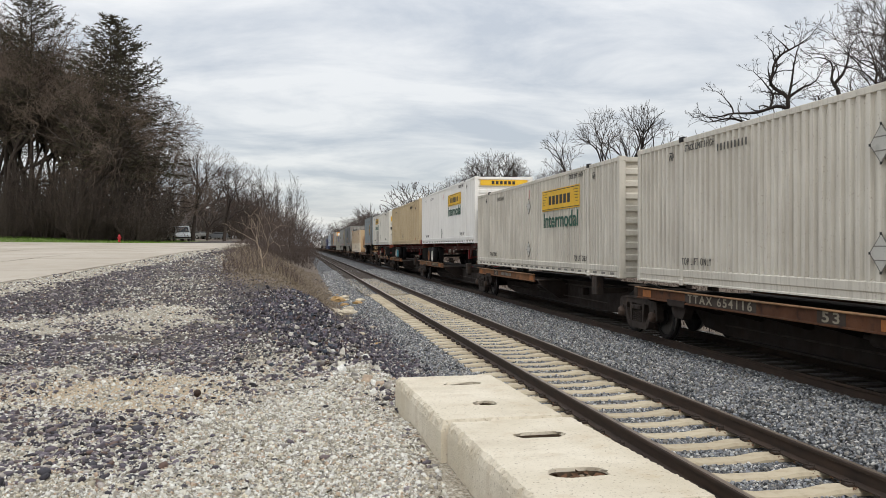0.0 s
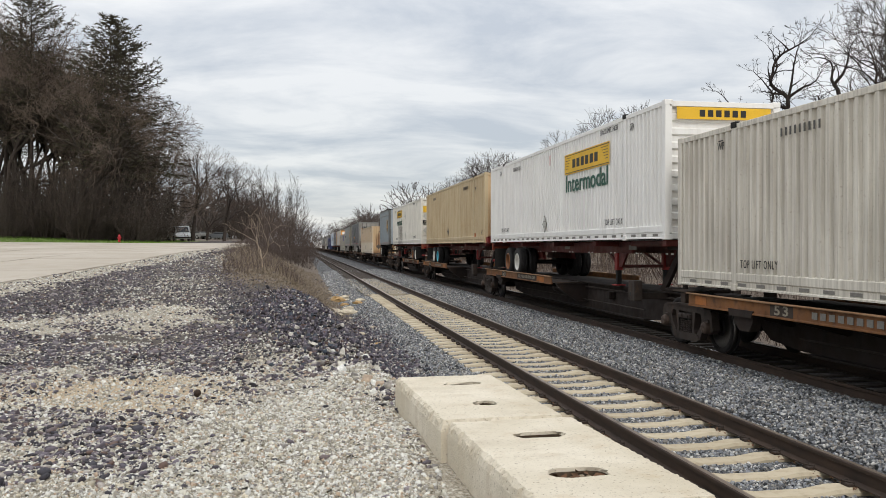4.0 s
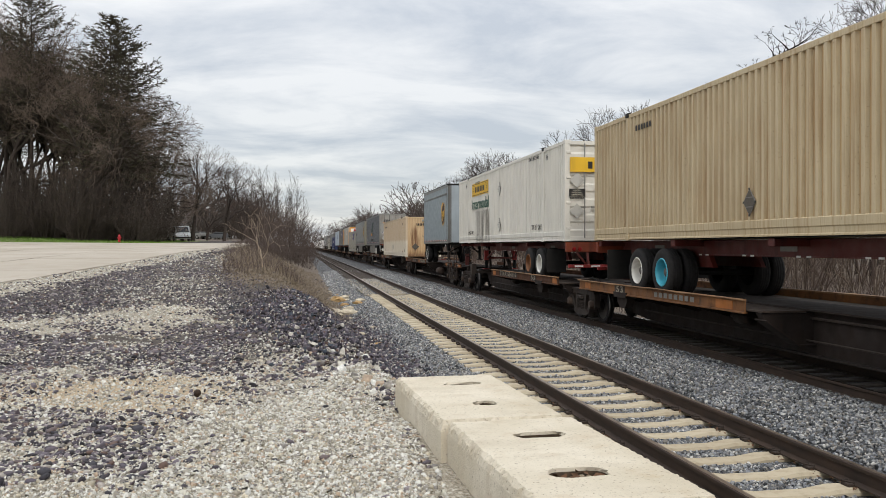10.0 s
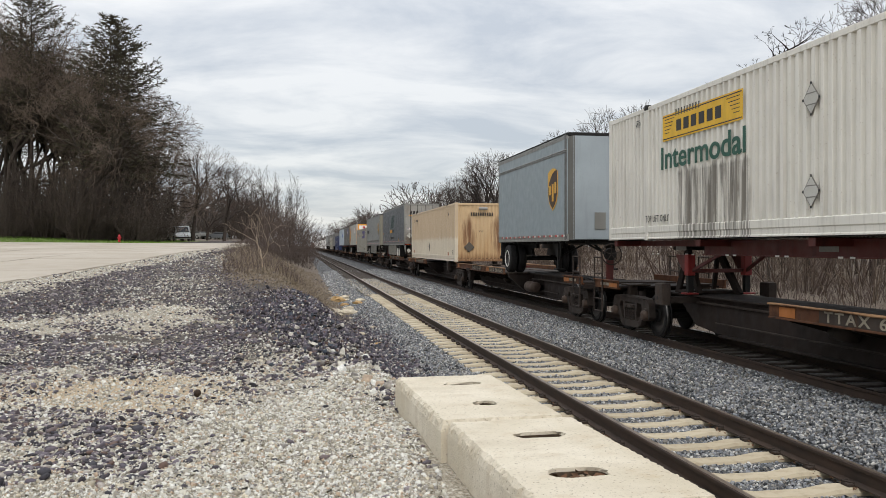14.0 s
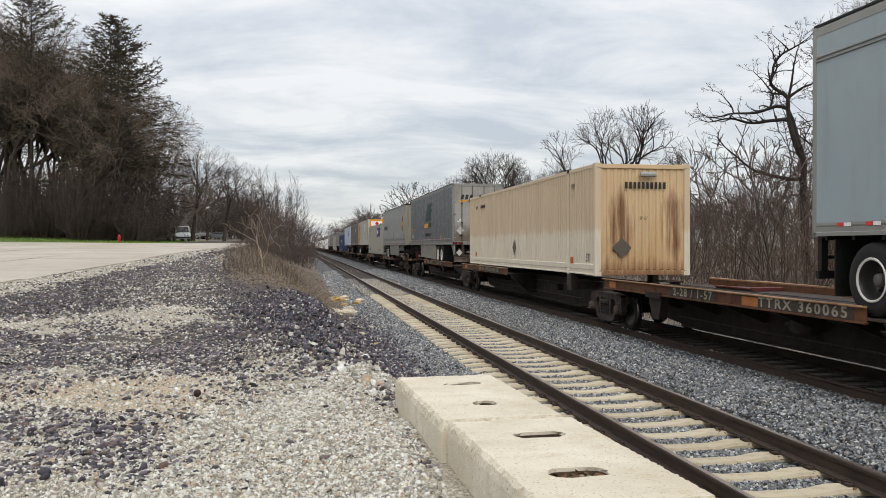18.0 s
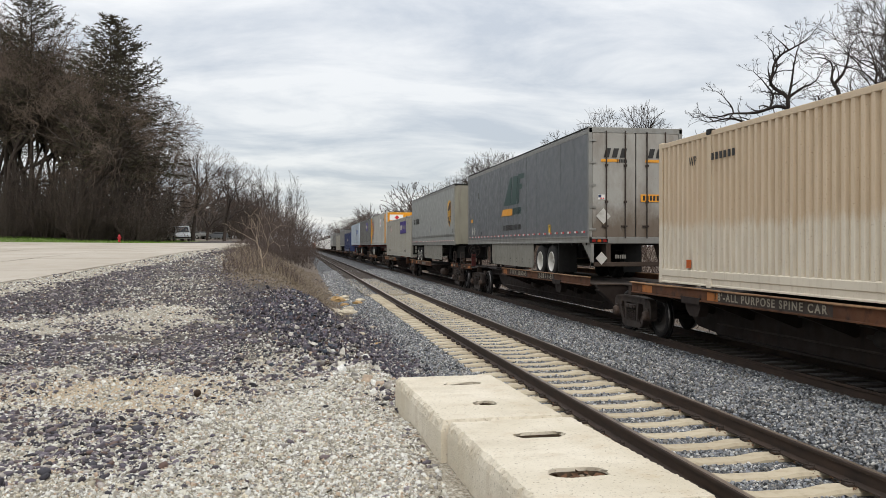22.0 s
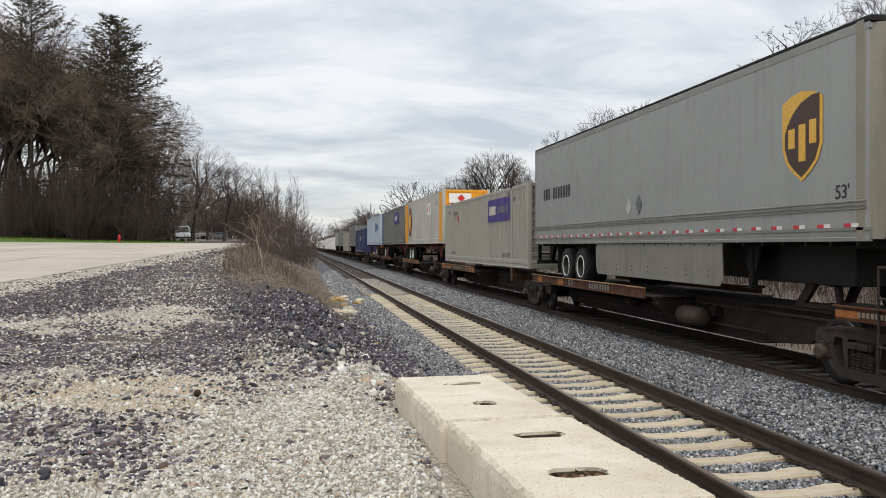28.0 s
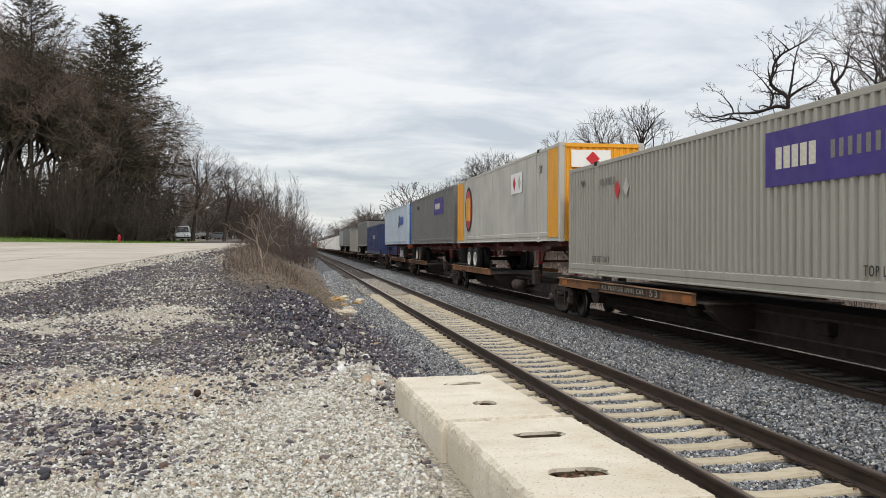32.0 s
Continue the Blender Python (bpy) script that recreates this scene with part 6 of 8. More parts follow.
def build_cars():
    cars = []
    P = "pale"
    spec = [
        (1.0, 18.4, dict(marks=(("TTAX 654116", 4.45, 2.33, 0.155, P), ("53", 7.7, 0.40, 0.155, P)), hanger=1.95)),
        (18.4, 35.2, dict(marks=(("53", 4.0, 0.38, 0.15, P), ("", 5.6, 1.6, 0.10, "bars")), hanger=1.95)),
        (35.2, 53.2, dict(hitch=True, marks=(("53", 4.0, 0.40, 0.155, P), ("ALL PURPOSE SPINE CAR", 7.1, 2.1, 0.10, P)), patches=((8.75, 0.7),), span=(8.1, 16.95), hanger=2.2)),
        (53.2, 70.8, dict(hitch=True, marks=(("53", 3.7, 0.40, 0.155, P), ("", 6.6, 1.9, 0.10, "bars")), patches=((8.6, 0.6), (1.5, 0.4)))),
        (70.8, 87.0, dict(reach=(1.1, 1.5), deck="near", far_end=True, hitch=True, marks=(("TTAX 654116", 9.15, 2.35, 0.155, P), ("53", 12.48, 0.40, 0.155, P)), span=(1.05, 9.65), hanger=2.0)),
        (91.0, 108.5, dict(near_truck=True, near_end=True, tank=5.5, up=0.10, marks=(("2-28 / 1-57", 5.5, 1.6, 0.155, P), ("TTRX 360065", 9.0, 2.25, 0.155, P)), patches=((7.6, 0.5), (1.4, 0.4)), span=(7.0, 16.65), red_deck=True, stand=0, reach=(1.5, 1.1))),
        (108.5, 126.8, dict(up=0.10, marks=(("28'-ALL PURPOSE SPINE CAR", 6.3, 3.3, 0.13, P),), patches=((4.6, 0.4), (1.7, 0.5)))),
        (126.8, 144.3, dict(reach=(1.1, 2.1), stand=0, deck="near", far_end=True, hitch=True, up=0.10, marks=(("TTRX 360065", 8.3, 2.15, 0.155, P), ("2-28 / 1-57", 11.6, 1.5, 0.155, P)), patches=((6.5, 0.5),), span=(1.95, 11.5), hanger=2.8)),
        (149.0, 165.6, dict(reach=(1.5, 1.1), stand=0, near_truck=True, near_end=True, tank=5.6, hitch=True, marks=(("53", 4.93, 0.38, 0.15, P), ("", 7.2, 1.5, 0.14, "bars")), patches=((1.9, 0.45), (4.02, 0.5)), span=(6.6, 15.4), hanger=1.5)),
        (165.6, 183.0, dict(stand=2.03, marks=(("ALL PURPOSE SPINE CAR", 5.6, 2.6, 0.11, P), ("53", 7.4, 0.4, 0.15, P)))),
        (183.0, 200.3, dict(tank=6.0)), (200.3, 217.3, dict()), (217.3, 235.5, dict(deck="near", far_end=True)),
        (237.9, 254.6, dict(near_truck=True, near_end=True, tank=6.0)), (254.6, 272.2, dict()), (272.2, 289.8, dict())]
    for y0, y1, k in spec:
        cars.append(spine_car(y0, y1, low=0.325 if y0 in (91.0, 126.8) or y0 > 140 else 0.27, paint_m=M_RUSTSILL if y0 in (18.4, 35.2, 53.2, 165.6, 183.0) else None, **k))
    far = spine_car(289.8, 307.4, detail=False, group="distant spine cars")
    tagged(far, "grimy brown spine railcar far down the train")
    cars.append(far)
    for i in range(1, 25):
        cars.append(copy_thing(far, pose(TRAIN, 289.8 + 17.6 * i, 0)))
    return cars


CARS = build_cars()

# ---- the train: road chassis under containers, trailers ----
M_HUB = paint("greasy_hub_steel", "5d5750", "2a2420", 0.7, 0.6, streak=False, rust="6a4a34", spread=0.3)
TYRE = [(-0.13, 0.29), (-0.14, 0.36), (-0.135, 0.46), (-0.10, 0.495), (0.10, 0.495), (0.135, 0.46), (0.14, 0.36), (0.13, 0.29)]


def road_wheel(parent, x, y, z, rim, single=False):
    """A pair of tyres on a dished rim; the open face looks outwards."""
    s = -1 if x < 0 else 1
    for k in ((0,) if single else (0, 1)):
        xx = x - s * 0.33 * k
        m = Mesh().lathe((0, 0, 0), "x", TYRE + TYRE[:1], 30, caps=(False, False))
        for i in range(4):
            m.lathe((0, 0, 0), "x", [(-0.085 + i * 0.05, 0.48), (-0.085 + i * 0.05, 0.502), (-0.065 + i * 0.05, 0.502), (-0.065 + i * 0.05, 0.48)], 30, caps=(False, False))
        t = part("tyre", m, M_TYRE, parent, "black truck tyre", pose(xx, y, z), True)
        if k == 0:
            r = Mesh().lathe((0, 0, 0), "x", [(s * 0.135, 0.30), (s * 0.15, 0.285), (s * 0.13, 0.268), (s * 0.02, 0.255), (s * -0.075, 0.235), (s * -0.11, 0.19), (s * -0.10, 0.12), (s * -0.06, 0.105), (s * -0.05, 0.06)], 24, caps=(False, True))
            for i in range(8):
                a = i / 8 * 2 * math.pi
                r.lathe((0, 0.145 * math.cos(a), 0.145 * math.sin(a)), "x", [(s * -0.11, 0.014), (s * -0.075, 0.014)], 6)
            rm = part("rim", r, rim, t, "", None, True)
            hb = Mesh().lathe((0, 0, 0), "x", [(s * -0.10, 0.10), (s * 0.045, 0.088), (s * 0.06, 0.06), (s * 0.065, 0.03)], 16, caps=(False, True))
            part("hub", hb, M_HUB, rm, "dull greasy hub", None, True)
            ho = Mesh()
            for i in range(5):
                a = i / 5 * 2 * math.pi + y
                ho.lathe((0, 0.203 * math.cos(a), 0.203 * math.sin(a)), "x", [(s * -0.11, 0.028), (s * -0.086, 0.028)], 10)
            if rim is M_RIMSTEEL:
                part("rim_lip", Mesh().lathe((0, 0, 0), "x", [(s * 0.137, 0.302), (s * 0.155, 0.29), (s * 0.134, 0.266)], 28, caps=(False, False)), M_RIM, rm, "bright rim lip", None, True)
            part("hole_ring", ho, M_BLACKST, rm, "dark openings in the rim")


def tandem(parent, ys, z, rims, hanger):
    for y, rim in zip(ys, rims):
        part("axle", Mesh().tube((-0.9, y, z), (0.9, y, z), 0.065, 10), M_BLACKST, parent)
        for x in (-1.13, 1.13):
            road_wheel(parent, x, y, z, rim)
    for x in (-0.52, 0.52):
        m = Mesh().prism([(min(ys) - 0.9, z + 0.12), (max(ys) + 0.9, z + 0.12), (max(ys) + 0.7, z + 0.38), (min(ys) - 0.7, z + 0.38)], "x", x - 0.05, x + 0.05)
        part("suspension", m, hanger, parent)


def chassis(near, rear, rims, group="container chassis", mat=None, length=16.15, leg=3.85, nose=False):
    """A red skeletal semitrailer; rear says at which end its wheels are."""
    mat = mat or M_RED
    c = near + length / 2
    th = thing("container_chassis", pose(TRAIN, c, 0), "worn red skeletal road chassis under a container", "trailer chassis", group)
    s = -1 if rear == "near" else 1                    # towards the rear
    h = length / 2
    zt = 2.165
    for x in (-0.56, 0.56):
        m = Mesh()
        a, b = sorted((s * -4.6, s * (h - 0.1)))
        for z0, z1, w in ((1.85, 1.87, 0.075), (1.87, 2.12, 0.03), (2.12, 2.14, 0.075)):
            m.box(x - w, x + w, a, b, z0, z1)
        a, b = sorted((s * -h, s * -4.6))
        m.box(x - 0.06, x + 0.06, a, b, 2.03, 2.16)
        part("main_rail", m, mat, th)
    for y in (-h + 0.2, -h * 0.45, 0, h * 0.45, h - 0.2):
        part("cross_member", Mesh().box(-1.22, 1.22, y - 0.09, y + 0.09, 2.03, zt, 0.01), mat, th)
    for sx in (-1, 1):
        for k in range(9):
            y = -h + 1.2 + k * 1.72
            if sx < 0:
                for dy in (-0.14, 0.14):
                    plate("reflector_strip", th, SIDE, (-0.638, y + dy, 1.862), 0.12, 0.03, M_WHTAPE)
                if k % 3 == 1:
                    plate("faded_plate", th, SIDE, (-0.592, y + 0.5, 2.0), 0.5, 0.11, M_GREY_T, "faded pale number plate on the rail")
        ly = s * -leg
        lg = part("landing_leg", Mesh().box(sx * 0.64 - 0.085, sx * 0.64 + 0.085, ly - 0.085, ly + 0.085, 1.42, 1.86, 0.012), M_REDLEG, th, "red landing leg")
        part("inner_leg", Mesh().box(sx * 0.64 - 0.06, sx * 0.64 + 0.06, ly - 0.06, ly + 0.06, 1.06, 1.42, 0.008), M_BLACKST, lg, "black inner leg")
        part("foot", Mesh().box(sx * 0.64 - 0.14, sx * 0.64 + 0.14, ly - 0.14, ly + 0.14, 1.025, 1.06, 0.008), M_REDLEG, lg)
        part("leg_gusset", Mesh().prism([(ly - s * 0.08, 1.855), (ly - s * 0.62, 1.855), (ly - s * 0.26, 1.50), (ly - s * 0.08, 1.50)], "x", sx * 0.64 - 0.03, sx * 0.64 + 0.03), mat, th, "red gusset behind the leg")
        part("leg_brace", Mesh().strip((sx * 0.62, ly, 1.5), (sx * 0.5, ly + s * 1.0, 1.86), 0.05, 0.06), mat, th)
        part("mud_flap", Mesh().box(sx * 1.13 - 0.3, sx * 1.13 + 0.3, s * (h - 1.3) - 0.01, s * (h - 1.3) + 0.01, 1.25, 1.95), M_BLACKST, th, "black rubber mud flap")
        part("tail_light", Mesh().lathe((sx * 0.85, s * (h + 0.0), 1.96), "y", [(s * 0.0, 0.055), (s * 0.03, 0.055), (s * 0.035, 0.04)], 14), M_REDLENS, th, "red tail light")
        part("tail_light", Mesh().lathe((sx * 1.02, s * (h + 0.0), 1.96), "y", [(s * 0.0, 0.055), (s * 0.03, 0.055), (s * 0.035, 0.04)], 14), M_REDLENS, th, "red tail light")
        part("bumper_hanger", Mesh().strip((sx * 0.6, s * (h - 0.1), 1.9), (sx * 0.6, s * (h + 0.02), 1.47), 0.07, 0.07).strip((sx * 0.62, s * (h - 0.05), 1.5), (sx * 0.95, s * (h - 0.02), 1.86), 0.05, 0.05), mat, th)
    part("leg_tie", Mesh().box(-0.62, 0.62, s * -leg - 0.03, s * -leg + 0.03, 1.48, 1.56), mat, th)
    if nose:
        yy = -s * (h + 0.3)
        fb = Mesh()
        for x in (-1.1, 0.0, 1.1):
            fb.box(x - 0.12, x + 0.12, min(yy, yy + s * 0.3), max(yy, yy + s * 0.3), 2.17, 2.42, 0.012)
        fb.box(-1.22, 1.22, min(yy, yy + s * 0.05), max(yy, yy + s * 0.05), 2.36, 2.43).box(-1.22, 1.22, min(yy, yy + s * 0.3), max(yy, yy + s * 0.3), 2.15, 2.20)
        part("front_bolster", fb, M_REDLEG, th, "bright red front bolster")
    a, b = sorted((s * (h - 0.02), s * (h - 0.14)))
    part("rear_bolster", Mesh().box(-1.25, 1.25, a, b, 1.87, 2.15, 0.01), M_TAILRED, th, "orange-red tail beam")
    bp = part("rear_bumper", Mesh().box(-1.2, 1.2, min(s * h, s * (h + 0.08)), max(s * h, s * (h + 0.08)), 1.42, 1.51, 0.01), M_REDLEG, th, "red bumper bar with white patches")
    for x in (-0.9, -0.4, 0.2, 0.75):
        yy = s * (h + 0.083)
        part("reflector_strip", Mesh().box(x - 0.13, x + 0.13, min(yy, yy + s * 0.004), max(yy, yy + s * 0.004), 1.44, 1.49), M_WHTAPE, bp)
    rear_y = s * (h - 3.35)
    tandem(th, (rear_y - 0.65, rear_y + 0.65), 1.488, rims, mat)
    return th


def trailer(near, L, rear, z0, z1, skin, label, group, seams=0, skirt=None, tape=0.155, flip=False, axles=(3.1, 4.35), rims=None, belt=False, nose=None, wheel_z=1.585, leg=2.9):
    """A van trailer: near is the plan place of its near end, rear the end with wheels and doors."""
    th = thing("van_trailer", pose(TRAIN, near + L / 2, 0), label, "trailer", group)
    s = -1 if rear == "near" else 1
    h, hw = L / 2, WIDTH / 2
    rims = rims or [M_RIM, M_RIM]
    for sx in (-1, 1):
        wall = part("side_wall", Mesh().box(sx * (hw - 0.02) - 0.018, sx * (hw - 0.02) + 0.018, -h + 0.06, h - 0.06, z0 + 0.16, z1 - 0.12), skin, th)
        for k in range(1, seams):
            y = -h + L * k / seams
            m = Mesh().box(sx * (hw - 0.001) - 0.004, sx * (hw - 0.001) + 0.004, y - 0.035, y + 0.035, z0 + 0.18, z1 - 0.13)
            for j in range(24):
                z = z0 + 0.24 + j * (z1 - z0 - 0.45) / 24
                for dy in (-0.022, 0.022):
                    m.box(sx * (hw + 0.002) - 0.004, sx * (hw + 0.002) + 0.004, y + dy - 0.005, y + dy + 0.005, z, z + 0.010)
            part("riveted_seam", m, skin, wall)
        m = Mesh().prism([(sx * (hw - 0.04), z0), (sx * (hw + 0.005), z0), (sx * (hw + 0.005), z0 + 0.05), (sx * (hw - 0.003), z0 + 0.06), (sx * (hw - 0.003), z0 + 0.13), (sx * (hw + 0.006), z0 + 0.15), (sx * (hw + 0.006), z0 + 0.19), (sx * (hw - 0.04), z0 + 0.19)], "y", -h + 0.03, h - 0.03)
        part("bottom_rail", m, M_ALU, th, "worn aluminium bottom rail")
        m = Mesh().prism([(sx * (hw - 0.06), z1 - 0.02), (sx * (hw - 0.02), z1 - 0.02), (sx * (hw + 0.004), z1 - 0.05), (sx * (hw + 0.004), z1 - 0.16), (sx * (hw - 0.04), z1 - 0.16)], "y", -h + 0.03, h - 0.03)
        part("top_rail", m, M_ALU, th, "aluminium top rail")
        if belt:
            m = Mesh()
            for z in (z0 + 0.43, z0 + 0.475, z0 + 0.53):
                m.prism([(sx * (hw - 0.005), z), (sx * (hw + 0.022), z + 0.006), (sx * (hw + 0.022), z + 0.02), (sx * (hw - 0.005), z + 0.032)], "y", -h + 0.1, h - 0.1)
            part("belt_moulding", m, M_ALU, th, "ribbed aluminium belt moulding")
    if tape:
        for k in range(int(L / 0.605)):
            y = -h + 0.4 + k * 0.605
            st = plate("reflector_strip", th, SIDE, (-hw - 0.008, y, z0 + tape), 0.30, 0.052, M_WHTAPE)
            plate("red_band", st, SIDE, (-hw - 0.012, y + (-0.075 if flip else 0.075), z0 + tape), 0.15, 0.052, M_REDTAPE, "", 0.003)
    for sx in (-1, 1):
        part("roof_edge", Mesh().box(sx * (hw - 0.03) - 0.03, sx * (hw - 0.03) + 0.03, -h + 0.03, h - 0.03, z1 - 0.018, z1 + 0.014), M_BLACKST, th, "thin dark strip along the roof edge")
    part("roof", Mesh().box(-hw + 0.03, hw - 0.03, -h + 0.03, h - 0.03, z1 - 0.05, z1), M_ALU, th)
    part("floor", Mesh().box(-hw + 0.03, hw - 0.03, -h + 0.05, h - 0.05, z0 + 0.02, z0 + 0.12), M_BLACKST, th, "dark floor frame")
    m = Mesh()
    for k in range(int(L / 0.6)):
        m.box(-hw + 0.04, hw - 0.04, -h + 0.3 + k * 0.6, -h + 0.36 + k * 0.6, z0 - 0.06, z0 + 0.02)
    part("under_frame", m, M_BLACKST, th)
    # nose: a flat wall between rounded corner posts
    f = -s
    ya, yb = sorted((f * h, f * (h - 0.05)))
    part("front_wall", Mesh().box(-hw + 0.16, hw - 0.16, ya, yb, z0 + 0.05, z1 - 0.03), M_NOSELIT if nose is M_NOSEDARK else nose or skin, th)
    for sx in (-1, 1):
        out = [(sx * (hw - 0.20), f * (h - 0.06)), (sx * (hw - 0.20), f * (h + 0.004)), (sx * (hw - 0.08), f * (h - 0.01)), (sx * (hw - 0.015), f * (h - 0.06)), (sx * (hw + 0.006), f * (h - 0.16)), (sx * (hw + 0.006), f * (h - 0.30)), (sx * (hw - 0.03), f * (h - 0.30))]
        part("nose_post", Mesh().prism(out, "z", z0 + 0.03, z1 - 0.02), nose or M_ALU, th, "aluminium nose corner post")
    ya, yb = sorted((f * (h - 0.3), f * (h + 0.008)))
    part("nose_cap", Mesh().box(-hw - 0.004, hw + 0.004, ya, yb, z1 - 0.09, z1 + 0.015, 0.02), M_BLACKST, th, "dark upper nose cap")
    # doors
    yr = s * h
    for sx in (-1, 1):
        ya, yb = sorted((yr - s * 0.05, yr - s * 0.01))
        d = part("cargo_door", Mesh().box(min(sx * 0.012, sx * (hw - 0.10)), max(sx * 0.012, sx * (hw - 0.10)), ya, yb, z0 + 0.16, z1 - 0.14, 0.006), M_DOORS, th, "road-dirty silver cargo door")
        for k in (0.30, 0.82):
            part("lock_rod", Mesh().tube((sx * k, yr + s * 0.02, z0 + 0.12), (sx * k, yr + s * 0.02, z1 - 0.1), 0.018, 8).box(sx * k - 0.12, sx * k + 0.05, min(yr, yr + s * 0.04), max(yr, yr + s * 0.04), z0 + 0.42, z0 + 0.46).box(sx * k - 0.04, sx * k + 0.04, min(yr, yr + s * 0.045), max(yr, yr + s * 0.045), z0 + 1.05, z0 + 1.11).box(sx * k - 0.04, sx * k + 0.04, min(yr, yr + s * 0.045), max(yr, yr + s * 0.045), z0 + 2.0, z0 + 2.06), M_TRUCK, d, "grimy lock rod")
        for k in range(5):
            z = z0 + 0.35 + k * (z1 - z0 - 0.7) / 4
            part("hinge", Mesh().box(sx * (hw - 0.10) - 0.11, sx * (hw - 0.10) + 0.09, min(yr, yr + s * 0.02), max(yr, yr + s * 0.02), z - 0.03, z + 0.03, 0.005), M_ALU, d)
        part("rear_post", Mesh().box(sx * (hw - 0.045) - 0.05, sx * (hw - 0.045) + 0.05, min(yr, yr - s * 0.1), max(yr, yr - s * 0.1), z0, z1 - 0.02, 0.01), M_ALU, th)
        lx = sx * (hw - 0.28)
        lt = part("tail_light_box", Mesh().box(lx - 0.24, lx + 0.24, min(yr, yr + s * 0.015), max(yr, yr + s * 0.015), z0 + 0.0, z0 + 0.11), M_BLACKST, th, "tail lights in a black housing")
        for k, mt in ((-0.15, M_REDLENS), (0.0, M_AMBER), (0.15, M_REDLENS)):
            part("lens", Mesh().box(lx + k - 0.05, lx + k + 0.05, min(yr + s * 0.015, yr + s * 0.03), max(yr + s * 0.015, yr + s * 0.03), z0 + 0.02, z0 + 0.09, 0.01), mt, lt)
        part("bumper_post", Mesh().prism([(yr - s * 0.5, z0), (yr - s * 0.02, z0), (yr - s * 0.02, z0 - 0.55), (yr - s * 0.12, z0 - 0.55)], "x", sx * 0.75 - 0.06, sx * 0.75 + 0.06), M_DECK if seams else M_BLACKST, th)
        if not seams:
            part("guard_bar", Mesh().box(sx * (hw - 0.14) - 0.05, sx * (hw - 0.14) + 0.05, min(yr, yr - s * 0.09), max(yr, yr - s * 0.09), z0 - 0.50, z0 - 0.02).box(min(sx * 0.75, sx * (hw - 0.16)), max(sx * 0.75, sx * (hw - 0.16)), min(yr - s * 0.02, yr - s * 0.07), max(yr - s * 0.02, yr - s * 0.07), z0 - 0.33, z0 - 0.28), M_BLACKST, th, "black steel under-ride guard")
    part("rear_header", Mesh().box(-hw, hw, min(yr, yr - s * 0.1), max(yr, yr - s * 0.1), z1 - 0.15, z1, 0.01), M_ALU, th)
    part("rear_sill", Mesh().box(-hw, hw, min(yr, yr - s * 0.12), max(yr, yr - s * 0.12), z0 - 0.02, z0 + 0.16, 0.01), M_ALU, th)
    part("rear_bumper", Mesh().box(-hw + 0.05, hw - 0.05, min(yr, yr - s * 0.08), max(yr, yr - s * 0.08), z0 - 0.62, z0 - 0.50, 0.01), M_DECK if seams else M_BLACKST, th)
    # running gear
    ys = [s * (h - a) for a in axles]
    tandem(th, ys, wheel_z, rims, M_BLACKST)
    for sx in (-1, 1):
        part("slider_rail", Mesh().box(sx * 0.52 - 0.06, sx * 0.52 + 0.06, min(ys) - 1.4, max(ys) + 1.4, z0 - 0.22, z0 - 0.04), M_BLACKST, th)
        fy = s * (h - min(axles) + 0.75)
        part("mud_flap", Mesh().box(sx * 1.0 - 0.28, sx * 1.0 + 0.28, fy - 0.01, fy + 0.01, z0 - 0.85, z0 - 0.05), M_BLACKST, th, "black rubber mud flap")
        ly = f * (h - leg)
        part("landing_leg", Mesh().box(sx * 0.85 - 0.06, sx * 0.85 + 0.06, ly - 0.06, ly + 0.06, 1.35, z0 - 0.02, 0.01).box(sx * 0.85 - 0.13, sx * 0.85 + 0.13, ly - 0.15, ly + 0.15, 1.30, 1.35), M_BLACKST, th, "dark landing leg")
        part("leg_gusset", Mesh().prism([(ly - s * 0.27, z0 - 0.03), (ly + s * 0.70, z0 - 0.03), (ly + s * 0.12, 1.60), (ly - s * 0.12, 1.60)], "x", sx * 0.85 - 0.02, sx * 0.85 + 0.02), M_BLACKST, th, "dark triangular leg bracket")
        part("leg_brace", Mesh().strip((sx * 0.85, ly, 1.6), (sx * 0.5, ly + s * 0.8, z0 - 0.03), 0.05, 0.06).strip((sx * 0.85, ly, 1.7), (0, ly, z0 - 0.05), 0.05, 0.05), M_BLACKST, th)
        if skirt:
            a, b = skirt
            sk = part("side_skirt", Mesh().prism([(a + 0.10, z0 - 0.79), (b - 0.16, z0 - 0.76), (b - 0.02, z0 - 0.60), (b, z0 - 0.01), (a, z0 - 0.01), (a - 0.02, z0 - 0.68)], "x", sx * (hw - 0.05) - 0.01, sx * (hw - 0.05) + 0.01), M_SKIRT, th, "dirty white side skirt")
            bolts = Mesh()
            for k in range(7):
                y = a + 0.5 + k * (b - a - 1.0) / 6
                for z in (z0 - 0.52, z0 - 0.62):
                    bolts.lathe((sx * (hw - 0.038), y, z), "x", [(-0.006, 0.016), (0.006, 0.016)], 6)
            part("skirt_bolts", bolts, M_BLACKST, sk, "dark bolt heads")
        if seams:
            part("rear_fin", Mesh().prism([(yr + 0.72, z0), (yr, z0), (yr, z0 - 0.62), (yr + 0.05, z0 - 0.62), (yr + 0.12, z0 - 0.40)], "x", sx * (hw - 0.10) - 0.04, sx * (hw - 0.10) + 0.04), M_ALU, th, "sloping metal side plate")
    if belt:
        part("tool_box", Mesh().box(-0.55, 0.55, f * (h - 2.75) - 1.4, f * (h - 2.75) + 1.4, 1.42, z0 - 0.02, 0.02), M_BLACKST, th, "black box between the legs and the kingpin")
